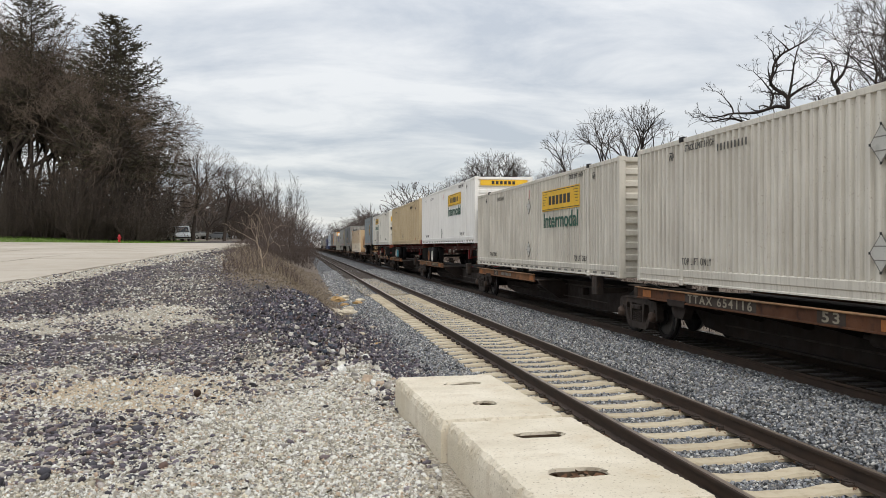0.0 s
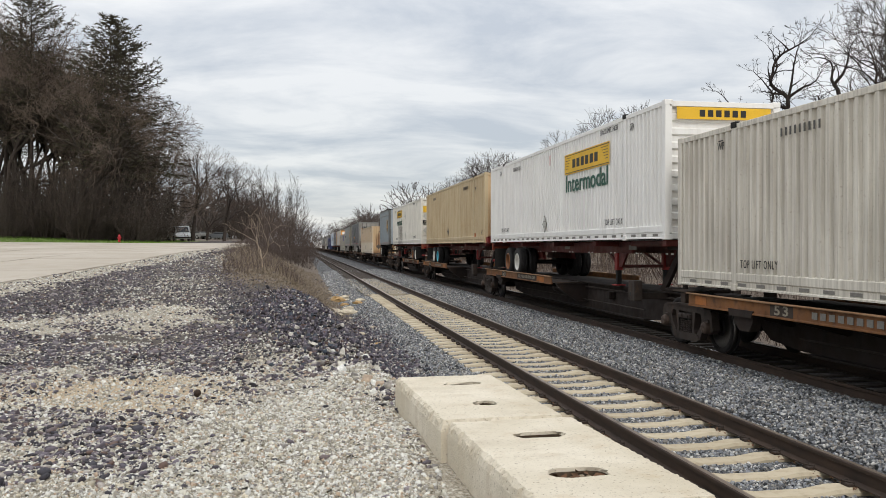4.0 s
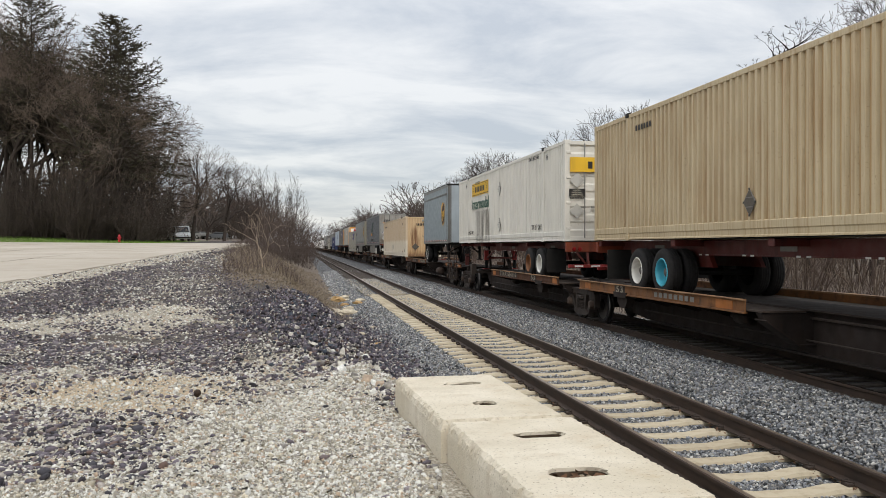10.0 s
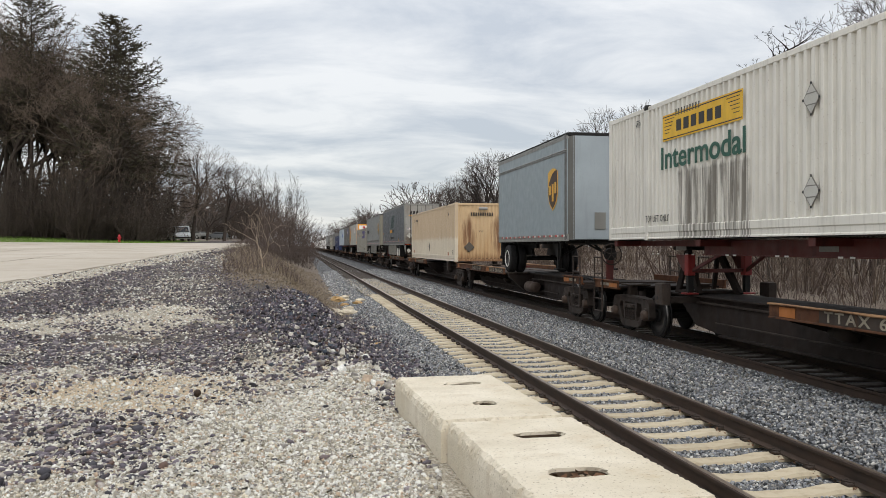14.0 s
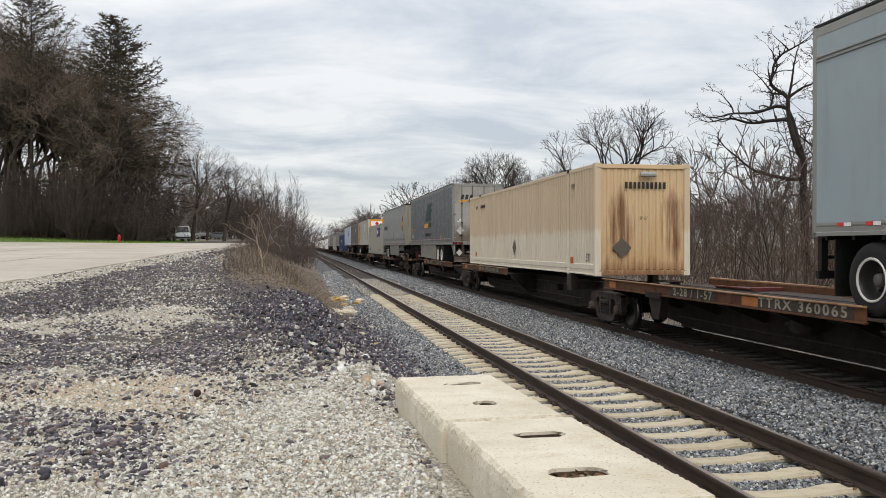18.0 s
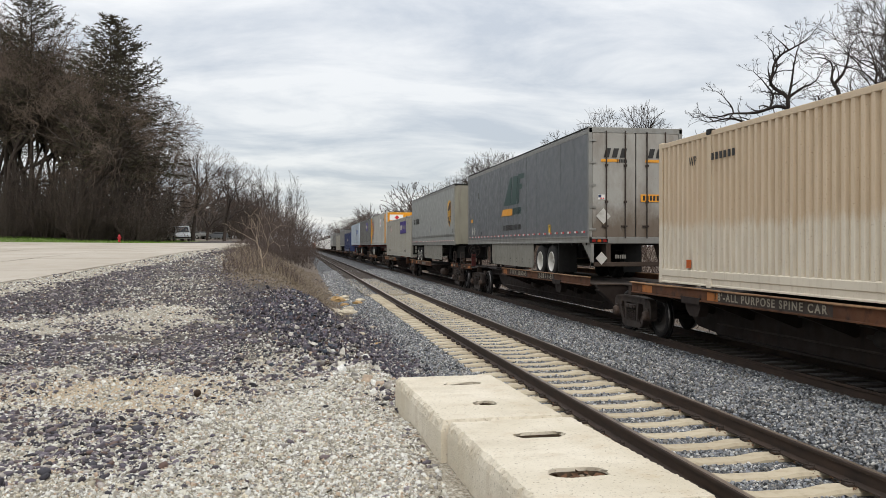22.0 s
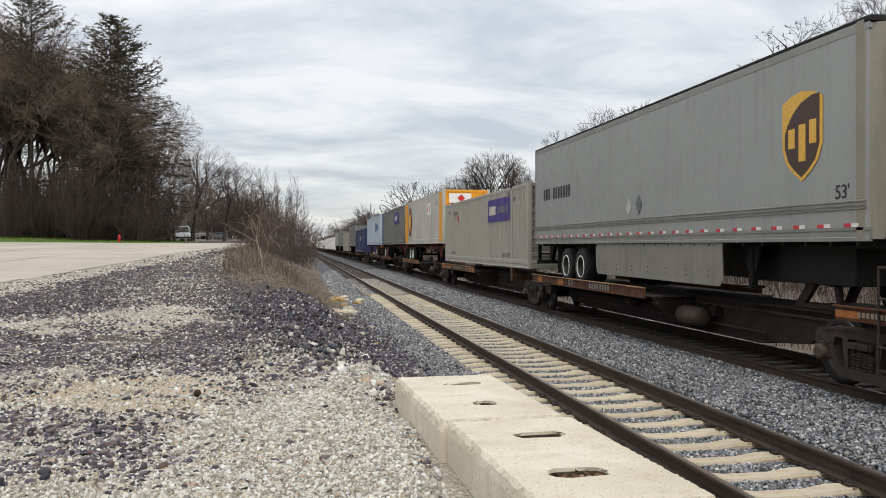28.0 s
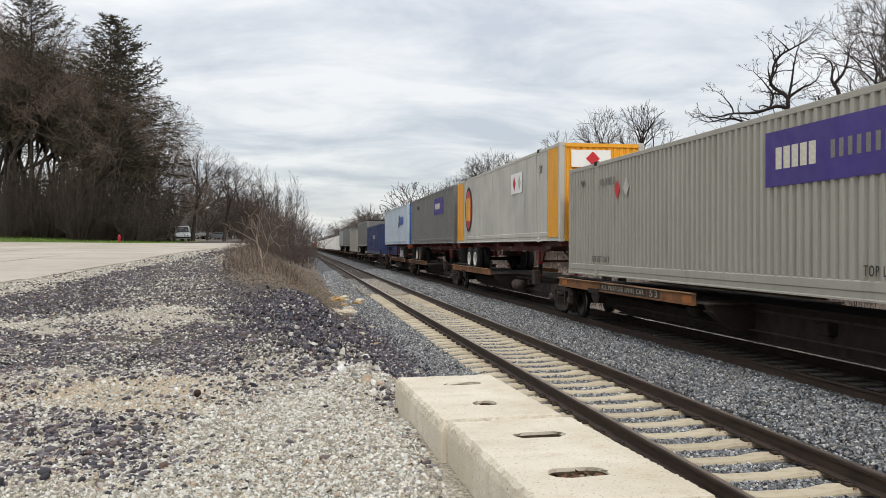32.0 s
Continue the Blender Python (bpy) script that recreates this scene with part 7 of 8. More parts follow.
    part("kingpin_plate", Mesh().box(-0.7, 0.7, f * (h - 0.9) - 0.7, f * (h - 0.9) + 0.7, z0 - 0.10, z0), M_BLACKST, th)
    return th


M_SKIRT = paint("dirty_skirt_sheet", "807d73", "4c473f", 0.6, 0.5)
TX = -WIDTH / 2 - 0.006


def outline_plate(name, parent, points, x, mat, label="", t=0.004):
    """A thin sheet of any outline on the side that shows; points are (y, z)."""
    return part(name, Mesh().prism(points, "x", x - t, x), mat, parent, label)


def shield(th, y, z, w, h):
    sh = plate("shield_emblem", th, SIDE, (TX, y, z), w, h, M_GOLD, "gold and brown shield emblem", 0.004, "shield")
    edge = [(y + w * a, z + h * b) for a, b in ((0.43, 0.05), (0.43, -0.11), (0.33, -0.27), (0.17, -0.375), (0, -0.455), (-0.17, -0.375), (-0.33, -0.27), (-0.43, -0.11), (-0.43, 0.43), (-0.25, 0.43), (0.02, 0.37), (0.22, 0.27), (0.36, 0.15))]
    outline_plate("shield_field", sh, edge, TX - 0.004, M_BROWN, "dark brown field of the shield", 0.004)
    for dy, z0, z1 in ((0.25, -0.12, 0.10), (-0.02, -0.28, 0.13), (-0.28, -0.10, 0.16)):
        plate("emblem_bar", sh, SIDE, (TX - 0.009, y + dy * w, z + h * (z0 + z1) / 2), w * 0.17, h * (z1 - z0), M_GOLD)


def build_trailers():
    out = [chassis(35.6, "far", [M_RIM, M_RIMRUST]), chassis(52.9, "far", [M_RIMBLUE, M_RIM], nose=True), chassis(71.5, "near", [M_RIM, M_RIMRUST], leg=5.15), chassis(182.4, "far", [M_RIM, M_RIM]), chassis(199.6, "far", [M_RIMRUST, M_RIM]), chassis(217.9, "near", [M_RIM, M_RIM])]
    f = trailer(90.9, 8.4, "far", 2.18, 5.23, M_BLUEGREY, "short blue-grey van trailer with a shield emblem", "van trailers", axles=(1.26,), rims=[M_RIMSTEEL], nose=M_NOSEDARK, leg=2.2)
    shield(f, 1.42 - 4.2, 3.72, 1.0, 1.27)
    part("rivet_band", Mesh().prism([(TX + 0.01, 4.69), (TX - 0.016, 4.70), (TX - 0.016, 4.718), (TX + 0.01, 4.735)], "y", -4.1, 4.1).prism([(TX + 0.01, 4.745), (TX - 0.016, 4.755), (TX - 0.016, 4.773), (TX + 0.01, 4.79)], "y", -4.1, 4.1), M_ALU, f)
    plate("nose_hatch", f, END, (-0.35, -4.204, 2.75), 0.32, 0.48, M_ALU, "small metal hatch on the nose", 0.02)
    bars("number_bars", f, END, (0.75, -4.205, 4.62), 0.75, 0.2, 4, M_BLACK_T)
    hb = trailer(129.05, 16.1, "near", 2.12, 5.15, M_GREYTR, "grey van trailer with seamed sides and dirty doors", "van trailers", seams=13, skirt=(-2.6, 3.4), tape=0.295, flip=True, axles=(3.42, 4.62), wheel_z=1.575)
    lg = outline_plate("company_mark", hb, [(1.62, 3.14), (1.40, 3.38), (-0.02, 3.37), (0.0, 3.13)], TX, M_AMBERP, "amber slanting bar under dark slanting blocks")
    outline_plate("mark_block", lg, [(1.28, 3.51), (0.26, 3.50), (0.0, 4.50), (0.26, 4.47)], TX - 0.001, M_DKGREEN)
    outline_plate("mark_block", lg, [(0.16, 3.51), (-0.55, 3.50), (-0.80, 4.46), (-0.16, 4.50)], TX - 0.001, M_DKGREEN)
    outline_plate("mark_block", lg, [(-0.64, 3.51), (-0.87, 3.51), (-0.98, 3.98), (-1.32, 4.0), (-1.37, 4.16), (-1.02, 4.16), (-1.07, 4.34), (-1.56, 4.34), (-1.60, 4.50), (-0.88, 4.52)], TX - 0.001, M_DKGREEN)
    bars("company_bars", hb, SIDE, (TX, -0.70, 3.26), 1.13, 0.24, 7, M_DKGREEN, 0.4)
    bars("company_bars", hb, SIDE, (TX, 1.20, 2.70), 0.26, 0.18, 2, M_BLACK_T, 0.5)
    bars("company_bars", hb, SIDE, (TX, 0.50, 2.70), 0.95, 0.19, 7, M_BLACK_T, 0.28)
    bars("company_bars", hb, SIDE, (TX, -0.68, 2.70), 1.25, 0.18, 7, M_BLACK_T, 0.5)
    plate("grey_patch", hb, SIDE, (TX, 5.75, 4.15), 0.16, 0.24, M_FADED, "dull grey patch")
    st = plate("lift_sticker", hb, SIDE, (TX, -4.55, 2.56), 0.19, 0.25, M_YELLOW, "yellow lifting sticker")
    lettering("lift_lettering", "LIFT", 0.07, M_BLACK_T, st, (TX - 0.006, -4.55, 2.61), SIDE, 0.8)
    for yy in (6.95, 6.53, 5.24):
        plate("placard", hb, SIDE, (TX, yy, 2.67), 0.30, 0.36, M_PLACARD if yy > 6 else M_GREYTR, "white hazard diamond", 0.006, "diamond")
    plate("marker_patch", hb, SIDE, (TX, 7.1, 3.12), 0.42, 0.14, M_AMBERP)
    for x in (-0.62, 0.60):
        mk = plate("door_mark", hb, END, (x - 0.1, -8.052, 4.28), 0.5, 0.07, M_AMBERP, "amber bar under dark letter blocks", 0.004, "slant")
        for k in range(3):
            plate("mark_block", mk, END, (x - 0.17 + 0.22 * k, -8.052, 4.48), 0.2, 0.24, M_BLACK_T, "", 0.004, "slant")
        bars("mark_bars", mk, END, (x + 0.24, -8.052, 4.27), 0.3, 0.09, 5, M_BLACK_T)
    nb = plate("number_board", hb, END, (0.62, -8.052, 3.30), 0.98, 0.2, M_AMBERP, "amber number board")
    bars("number_bars", nb, END, (0.62, -8.057, 3.30), 0.86, 0.13, 9, M_BLACK_T, 0.35)
    fl = plate("flag_sticker", hb, END, (-0.95, -8.052, 3.32), 0.2, 0.13, M_WHTAPE, "small red, white and blue sticker")
    plate("flag_field", fl, END, (-1.0, -8.057, 3.345), 0.08, 0.07, M_NAVY, "", 0.003)
    bars("flag_bars", fl, END, (-0.92, -8.057, 3.29), 0.12, 0.03, 2, M_REDTAPE)
    for x, z in ((-0.9, 2.82), (0.75, 2.82)):
        plate("placard_holder", hb, END, (x, -8.052, z), 0.40, 0.42, M_PLACARD if x < 0 else M_DOORS, "diamond placard holder", 0.01, "diamond")
    plate("placard_holder", hb, END, (-0.95, -8.052, 1.72), 0.32, 0.34, M_PLACARD, "white diamond placard under the doors", 0.01, "diamond")
    bars("plate_bars", hb, END, (-0.42, -8.06, 1.76), 0.32, 0.1, 5, M_GREY_T)
    i = trailer(148.4, 16.1, "far", 2.10, 5.08, M_LTTR, "light grey van trailer with a shield emblem and ribbed belt", "van trailers", skirt=(-4.0, 2.55), belt=True, tape=0.22, wheel_z=1.488, leg=3.7, rims=[M_RIMSTEEL, M_RIMSTEEL], nose=M_LTTR2)
    shield(i, 1.55 - 8.05, 3.68, 1.02, 1.35)
    bars("company_bars", i, SIDE, (TX, 6.69, 3.60), 0.76, 0.34, 3, M_BLACK_T, 0.42)
    bars("company_bars", i, SIDE, (TX, 5.25, 3.60), 1.68, 0.34, 7, M_BLACK_T, 0.45)
    lettering("size_mark", "53'", 0.2, M_BLACK_T, i, (TX, -7.45, 2.78), SIDE, 1.0)
    plate("placard", i, SIDE, (TX, 0.24, 2.93), 0.34, 0.40, M_PLACARD, "white hazard diamond", 0.008, "diamond")
    plate("placard", i, SIDE, (TX, -0.34, 2.96), 0.34, 0.46, M_GREYTR, "grey diamond placard holder", 0.008, "diamond")
    o = trailer(254.9, 16.1, "far", 2.06, 5.0, M_GREYTR2, "grey van trailer far down the train", "van trailers", tape=0)
    q = trailer(291.0, 16.1, "far", 2.06, 4.9, M_GREYTR2, "dark grey van trailer far down the train", "van trailers", tape=0)
    r = trailer(309.0, 16.1, "far", 2.06, 4.9, M_LTTR, "light grey van trailer far down the train", "van trailers", tape=0)
    return out + [f, hb, i, o, q, r]


M_NOSEDARK = paint("dark_grey_nose_paint", "5d5c58", "45423c", 0.4, 0.45)
# lighter copy of the blue-grey skin: daylight on the front wall, put into the colour
M_NOSELIT = paint("lit_blue_grey_nose", "9ba4a9", "6d6f70", 0.3, 0.45)
M_RIMSTEEL = paint("dull_steel_rim", "3f3d3a", "242120", 0.5, 0.45, streak=False, metal=0.4)
M_AMBERP = paint("amber_sign_paint", "e09a2c", "8a5a28", 0.25, 0.5)
M_LTTR2 = paint("weathered_pale_nose", "858172", "5a5242", 0.5, 0.5)
TRAILERS = build_trailers()

# ---- trees, brush, weeds ----


def bearing(k, d):
    """A place on the plan: k metres to the right for every metre of the distance d."""
    return k * d, (d - 0.1663 * k * d) / 0.986


def tubes(segs, sides):
    """Tapered tubes round segments, as arrays."""
    a = np.array([(*p, *q, r, t) for p, q, r, t in segs], float).reshape(-1, 8)
    if not len(a):
        return np.zeros((0, 3)), np.zeros((0, 3), int)
    p, q, r, t = a[:, :3], a[:, 3:6], a[:, 6], a[:, 7]
    d = q - p
    d /= np.linalg.norm(d, axis=1)[:, None] + 1e-9
    ref = np.where(np.abs(d[:, 2:3]) < 0.9, np.array([[0, 0, 1.0]]), np.array([[1.0, 0, 0]]))
    u = np.cross(d, ref)
    u /= np.linalg.norm(u, axis=1)[:, None]
    w = np.cross(d, u)
    n, m = len(a), sides
    ang = np.arange(m) * 2 * math.pi / m
    ring = u[:, None, :] * np.cos(ang)[None, :, None] + w[:, None, :] * np.sin(ang)[None, :, None]
    v = np.concatenate([p[:, None, :] + ring * r[:, None, None], q[:, None, :] + ring * t[:, None, None]], 1).reshape(-1, 3)
    base = np.arange(n)[:, None, None] * 2 * m
    f = np.array([[(i, (i + 1) % m, m + (i + 1) % m), (i, m + (i + 1) % m, m + i)] for i in range(m)]).reshape(1, -1, 3)
    return v, (base + f).reshape(-1, 3)


def join(parts):
    vs, fs, o = [], [], 0
    for v, f in parts:
        vs.append(v)
        fs.append(f + o)
        o += len(v)
    return np.concatenate(vs), np.concatenate(fs)


def unit(v):
    return v / (np.linalg.norm(v) + 1e-9)


def limb(segs, p, d, length, r, level, rs, cfg, course=None):
    """One tapering limb, gently bending, with side branches along it. course: angles in the x-z plane that it follows."""
    n = max(3, int(length / (cfg["step"] * (0.7 ** level))))
    bend = rs.normal(size=3) * cfg["bend"]
    due = rs.uniform(0, 1)
    taper = 0.35 if course and r > 0.15 else 0.80 if course else 0.92
    for i in range(n):
        f = (i + 1) / n
        if course:
            a = radians(np.interp(f, np.linspace(0, 1, len(course)), course))
            d = unit(unit(np.array([math.cos(a), 0.12 * math.sin(9 * f + r * 40), math.sin(a)])) + rs.normal(size=3) * 0.07)
        else:
            bend = bend * 0.7 + rs.normal(size=3) * cfg["wander"] * (0.4 if level == 0 else 1.0)
            d = d + bend
            d[2] += cfg["lift"]
            d = unit(d)
        q = p + d * length / n
        r0, r1 = r * (1 - taper * (f - 1 / n)), r * (1 - taper * f)
        segs.append((p, q, r0, r1, level))
        if level < cfg["levels"] and f > (cfg["start"] if level == 0 and not course else 0.10):
            due += length / n * cfg["density"][min(level, len(cfg["density"]) - 1)]
            while due > 1:
                due -= 1
                side = unit(np.cross(d, rs.normal(size=3)))
                a = cfg["angle"] * rs.uniform(0.65, 1.3)
                kid = length * cfg["ratio"] * (1 - cfg.get("dwindle", 0.5) * f) * rs.uniform(0.55, 1.15)
                if kid > cfg["least"]:
                    limb(segs, q, unit(d * math.cos(a) + side * math.sin(a)), kid, max(r1 * 0.62, 0.006), level + 1, rs, cfg)
        p = q
    if level < cfg["levels"] and length * 0.4 > cfg["least"]:
        for _ in range(cfg.get("spray", 2)):
            side = unit(np.cross(d, rs.normal(size=3)))
            limb(segs, p, unit(d + side * 0.6), length * cfg["ratio"] * rs.uniform(0.5, 0.9), max(r * 0.15, 0.006), level + 1, rs, cfg)


def forked(segs, p, d, length, r, depth, rs, cfg, level=0):
    """A bough that splits again and again into shorter, thinner ones, as broad old trees do."""
    n = 3 if length > 0.8 else 2
    for i in range(n):
        d = unit(d + rs.normal(size=3) * cfg["wander"] + np.array([0, 0, cfg["lift"]]))
        q = p + d * length / n
        segs.append((p, q, r * (1 - 0.24 * i / n), r * (1 - 0.24 * (i + 1) / n), level))
        p = q
    if depth == 0 or length < cfg["least"]:
        return
    kids = 3 if rs.uniform() < cfg["third"] or level == 0 else 2
    w = rs.uniform(0, 6.28)
    for k in range(kids):
        side = unit(np.cross(d, rs.normal(size=3)) * 0.25 + np.cross(d, np.array([math.cos(w + k * 6.28 / kids), math.sin(w + k * 6.28 / kids), 0.1])))
        a = cfg["angle"] * rs.uniform(0.55, 1.35)
        forked(segs, p, unit(d * math.cos(a) + side * math.sin(a)), length * rs.uniform(*cfg["shrink"]), r * 0.76 * rs.uniform(0.72, 0.98), depth - 1, rs, cfg, level + 1)


def bare_tree_segments(seed, height, cfg):
    """One stem, many stems from one foot, or a short stem that forks into spreading limbs."""
    rs = np.random.RandomState(seed)
    segs = []
    if "depth" in cfg:
        lean = unit(np.array([rs.normal() * 0.06, rs.normal() * 0.06, 1.0]))
        forked(segs, np.array([0, 0, -0.3]), lean, height * cfg["trunk"], height * cfg["girth"], cfg["depth"], rs, cfg)
        k = height / max(q[2] for p, q, r0, r1, lv in segs)
        return [(p * k, q * k, r0, r1, lv) for p, q, r0, r1, lv in segs]
    stems = cfg.get("stems", 1)
    for i in range(stems):
        if stems == 1:
            lean = unit(np.array([rs.normal() * 0.05, rs.normal() * 0.05, 1.0]))
            limb(segs, np.array([0, 0, -0.3]), lean, height * cfg["trunk"], height * cfg["girth"], 0, rs, cfg)
            continue
        k = rs.uniform(0.6, 1.1)
        w = i * 2.4 + rs.normal() * 0.5
        out = cfg["lean"] * rs.uniform(0.15, 1.6)
        off = np.array([math.cos(w), math.sin(w), 0]) * cfg.get("foot", 0.25) * rs.uniform(0, 1.6)
        off[2] = -0.25
        segs.append((np.array([0, 0, -0.45]), off, height * cfg["girth"], height * cfg["girth"] * k, 0))
        limb(segs, off, unit(np.array([math.cos(w) * out, math.sin(w) * out, 1.0])), height * cfg["trunk"] * k, height * cfg["girth"] * k, 0, rs, cfg)
    if "fork" in cfg:
        tops = [q for p, q, r0, r1, lv in segs if lv == 0]
        for i in range(cfg["fork"]):
            w = i * 2.4 + rs.normal() * 0.4
            out = cfg["spread"] * (0.15 + 0.95 * math.sqrt((i + 0.5) / cfg["fork"])) * rs.uniform(0.8, 1.15)
            d = unit(np.array([math.cos(w) * math.sin(out), math.sin(w) * math.sin(out), math.cos(out)]))
            foot = tops[-1 - (i * 2 * len(tops) // (5 * cfg["fork"]))]
            limb(segs, foot, d, (height - foot[2]) * rs.uniform(0.80, 1.02) * (1 - 0.18 * out), height * cfg["girth"] * rs.uniform(0.35, 0.6), 1, rs, cfg)
    return segs


def tree_parts(th, segs, bark, twig, thin, label):
    thick, fine, ends = [], [], set()
    for a, b, r, t, lv in segs:
        key = tuple(np.round(a, 4))
        if r > thin * 2.2 and (lv == 0 and (a[2] < -0.2 or not ends) or key in ends):
            thick.append((a, b, r, t))
            ends.add(tuple(np.round(b, 4)))
        else:
            fine.append((a, b, max(min(r, thin * 2.4), thin), max(min(t, thin * 2.0), thin * 0.75)))
    stem = part("trunk", fast_mesh("trunk", *tubes(thick, 6), bark), bark, th, label)
    if label == "brown stems":
        tagged(stem, kind="stuff")
    part("crown", fast_mesh("crown", *tubes(fine, 3), twig), twig, th, "bare fine branches")


OAK = dict(step=0.55, bend=0.04, wander=0.09, lift=0.008, density=(1.7, 2.4, 3.6, 4.5), angle=0.85, ratio=0.58, levels=4, least=0.30, start=0.30, trunk=0.80, girth=0.022)
WOOD = dict(step=1.0, bend=0.02, wander=0.08, lift=0.010, density=(0, 1.6, 2.4, 2.8), angle=0.75, ratio=0.25, levels=4, least=0.34, start=2.0, trunk=0.64, girth=0.015, fork=12, spread=0.48, spray=4, dwindle=0.2)
ROUND = dict(depth=9, wander=0.10, lift=0.03, angle=0.50, shrink=(0.66, 0.88), third=0.30, least=0.20, trunk=0.22, girth=0.019)
FINE = dict(step=0.6, bend=0.01, wander=0.022, lift=0.012, density=(1.7, 2.4, 3.0), angle=0.42, ratio=0.34, levels=3, least=0.25, start=0.30, trunk=0.92, girth=0.0065, stems=11, lean=0.24)
BUSH = dict(step=0.3, bend=0.04, wander=0.06, lift=0.01, density=(2.4, 3.0, 3.0), angle=0.55, ratio=0.45, levels=2, least=0.22, start=0.12, trunk=0.95, girth=0.005, stems=22, lean=0.38, foot=0.45)


def make_tree(name, seed, height, cfg, bark, twig, label, category="tree", group="", thin=0.016):
    th = thing(name, Matrix(), label, category, group)
    tree_parts(th, bare_tree_segments(seed, height, cfg), bark, twig, thin, "dark trunk and limbs" if category == "tree" else "brown stems")
    return th


def make_gnarled(seed, limbs, label):
    """A tree whose main limbs follow given courses: (x, z, girth, length, headings)."""
    th = thing("gnarled_tree", Matrix(), label, "tree", "gnarled trees beyond the train")
    rs = np.random.RandomState(seed)
    cfg = dict(OAK, density=(2.6, 3.2, 3.4, 3.4), ratio=0.30, step=0.30, wander=0.17, bend=0.08, angle=0.9, levels=3, least=0.15, spray=3, dwindle=0.15, lift=0.02)
    segs = []
    for x, z, r, length, course in limbs:
        foot = np.array([x, 0.0, z])
        if segs:
            foot = min((b for a, b, ra, rb, lv in segs if lv == 0), key=lambda b: (b[2] - z) ** 2 + (b[0] - x) ** 2)
        limb(segs, foot, np.array([0, 0, 1.0]), length, r, 0, rs, dict(cfg, ratio=0.28 if length > 3.5 else 0.42) if r < 0.15 else dict(cfg, density=(0.10, 2.0, 3.0, 3.4)), course)
    tree_parts(th, segs, M_GNARL, M_GNARL, 0.010, "dark crooked trunk and limbs")
    return th


def make_conifer(seed, height, label, sparse=1.0, tops=((0.0, 0.0, 1.0),), bare=0.16):
    """One or more leading stems with whorls of long limbs, their flat side twigs hung with needles; blunt at the top."""
    th = thing("conifer", Matrix(), label, "tree", "conifers by the road")
    rs = np.random.RandomState(seed)
    trunk, segs, blades = [], [], []
    for ox, oy, k in tops:
        foot, top = np.array([ox * 0.3, oy * 0.3, -0.2]), np.array([ox, oy, height * k])
        for i in range(12):
            a, b = i / 12, (i + 1) / 12
            trunk.append((foot + (top - foot) * a, foot + (top - foot) * b, height * 0.010 * (1 - a) + 0.03, height * 0.010 * (1 - b) + 0.02))
        z = height * bare
        while z < height * k * 0.99:
            f = 1 - z / (height * k)
            reach = height * min(0.29, 0.29 * (max(f, 0.004) / 0.45) ** 0.62) / (1 if len(tops) == 1 else 1.15)
            for j in range(rs.randint(3, 6)):
                w = rs.uniform(0, 2 * math.pi)
                up = radians(50 * (1 - f) ** 1.3 - 4 + rs.uniform(-8, 10))
                d = np.array([math.cos(w) * math.cos(up), math.sin(w) * math.cos(up), math.sin(up)])
                r = reach * (1.05 - 0.5 * rs.uniform() ** 2.2)
                prev = foot + (top - foot) * (z / (height * k)) + np.array([0, 0, rs.uniform(-0.25, 0.25)])
                n = max(4, int(r / 0.5))
                for q_ in range(n):
                    g = (q_ + 1) / n
                    d = unit(d + np.array([0, 0, -0.07 + 0.13 * g]) + rs.normal(size=3) * 0.05)
                    q = prev + d * r / n
                    segs.append((prev, q, 0.04 * (1 - 0.75 * (g - 1 / n)) * (0.5 + f), 0.04 * (1 - 0.75 * g) * (0.5 + f)))
                    for side in (-1, 1):
                        e = unit(d * 0.8 + side * unit(np.cross(d, [0, 0, 1.0])) * rs.uniform(0.5, 1.1) + rs.normal(size=3) * 0.15 + np.array([0, 0, -0.12]))
                        lt = r * 0.24 * (1.15 - 0.6 * g) * rs.uniform(0.5, 1.1) + 0.18
                        c = prev + (q - prev) * rs.uniform()
                        segs.append((c, c + e * lt, 0.014, 0.010))
                        for m in range(5):
                            if rs.uniform() < sparse * (0.25 + 0.75 * g) * (1.25 - 0.45 * f):
                                p = c + e * lt * rs.uniform(0.1, 1.0)
                                h = e * rs.uniform(0.22, 0.5) + rs.normal(size=3) * 0.12 + np.array([0, 0, -0.10])
                                nn = unit(np.cross(h, rs.normal(size=3))) * 0.06
                                blades.append((p - nn, p + nn, p + h))
                    prev = q
            z += rs.uniform(0.45, 0.8) * (1.0 if f > 0.2 else 0.7)
    part("trunk", fast_mesh("trunk", *tubes(trunk, 8), M_BARK), M_BARK, th, "straight dark trunk")
    part("branching", fast_mesh("branching", *tubes(segs, 3), M_UNDER), M_UNDER, th, "long layered limbs")
    b = np.array(blades).reshape(-1, 3)
    part("crown", fast_mesh("crown", b, np.arange(len(b)).reshape(-1, 3), M_NEEDLE), M_NEEDLE, th, "dull dark green-brown needles")
    return th


def set_out(src, places, rs, scale=(0.85, 1.15), bury=0.1, turn=None):
    """Copies of a tree at plan places (x, y, size), each turned and scaled its own way; the first takes the tree itself."""
    for i, (x, y, k) in enumerate(places):
        k *= rs.uniform(*scale)
        m = pose(x, y, float(ground_z(x, y)) - bury, 0, 0, rs.uniform(0, 360) if turn is None else turn)
        ob = src
        if i:
            ob = copy_thing(src, m)
        ob.matrix_basis = m @ Matrix.Diagonal((k, k, k, 1))


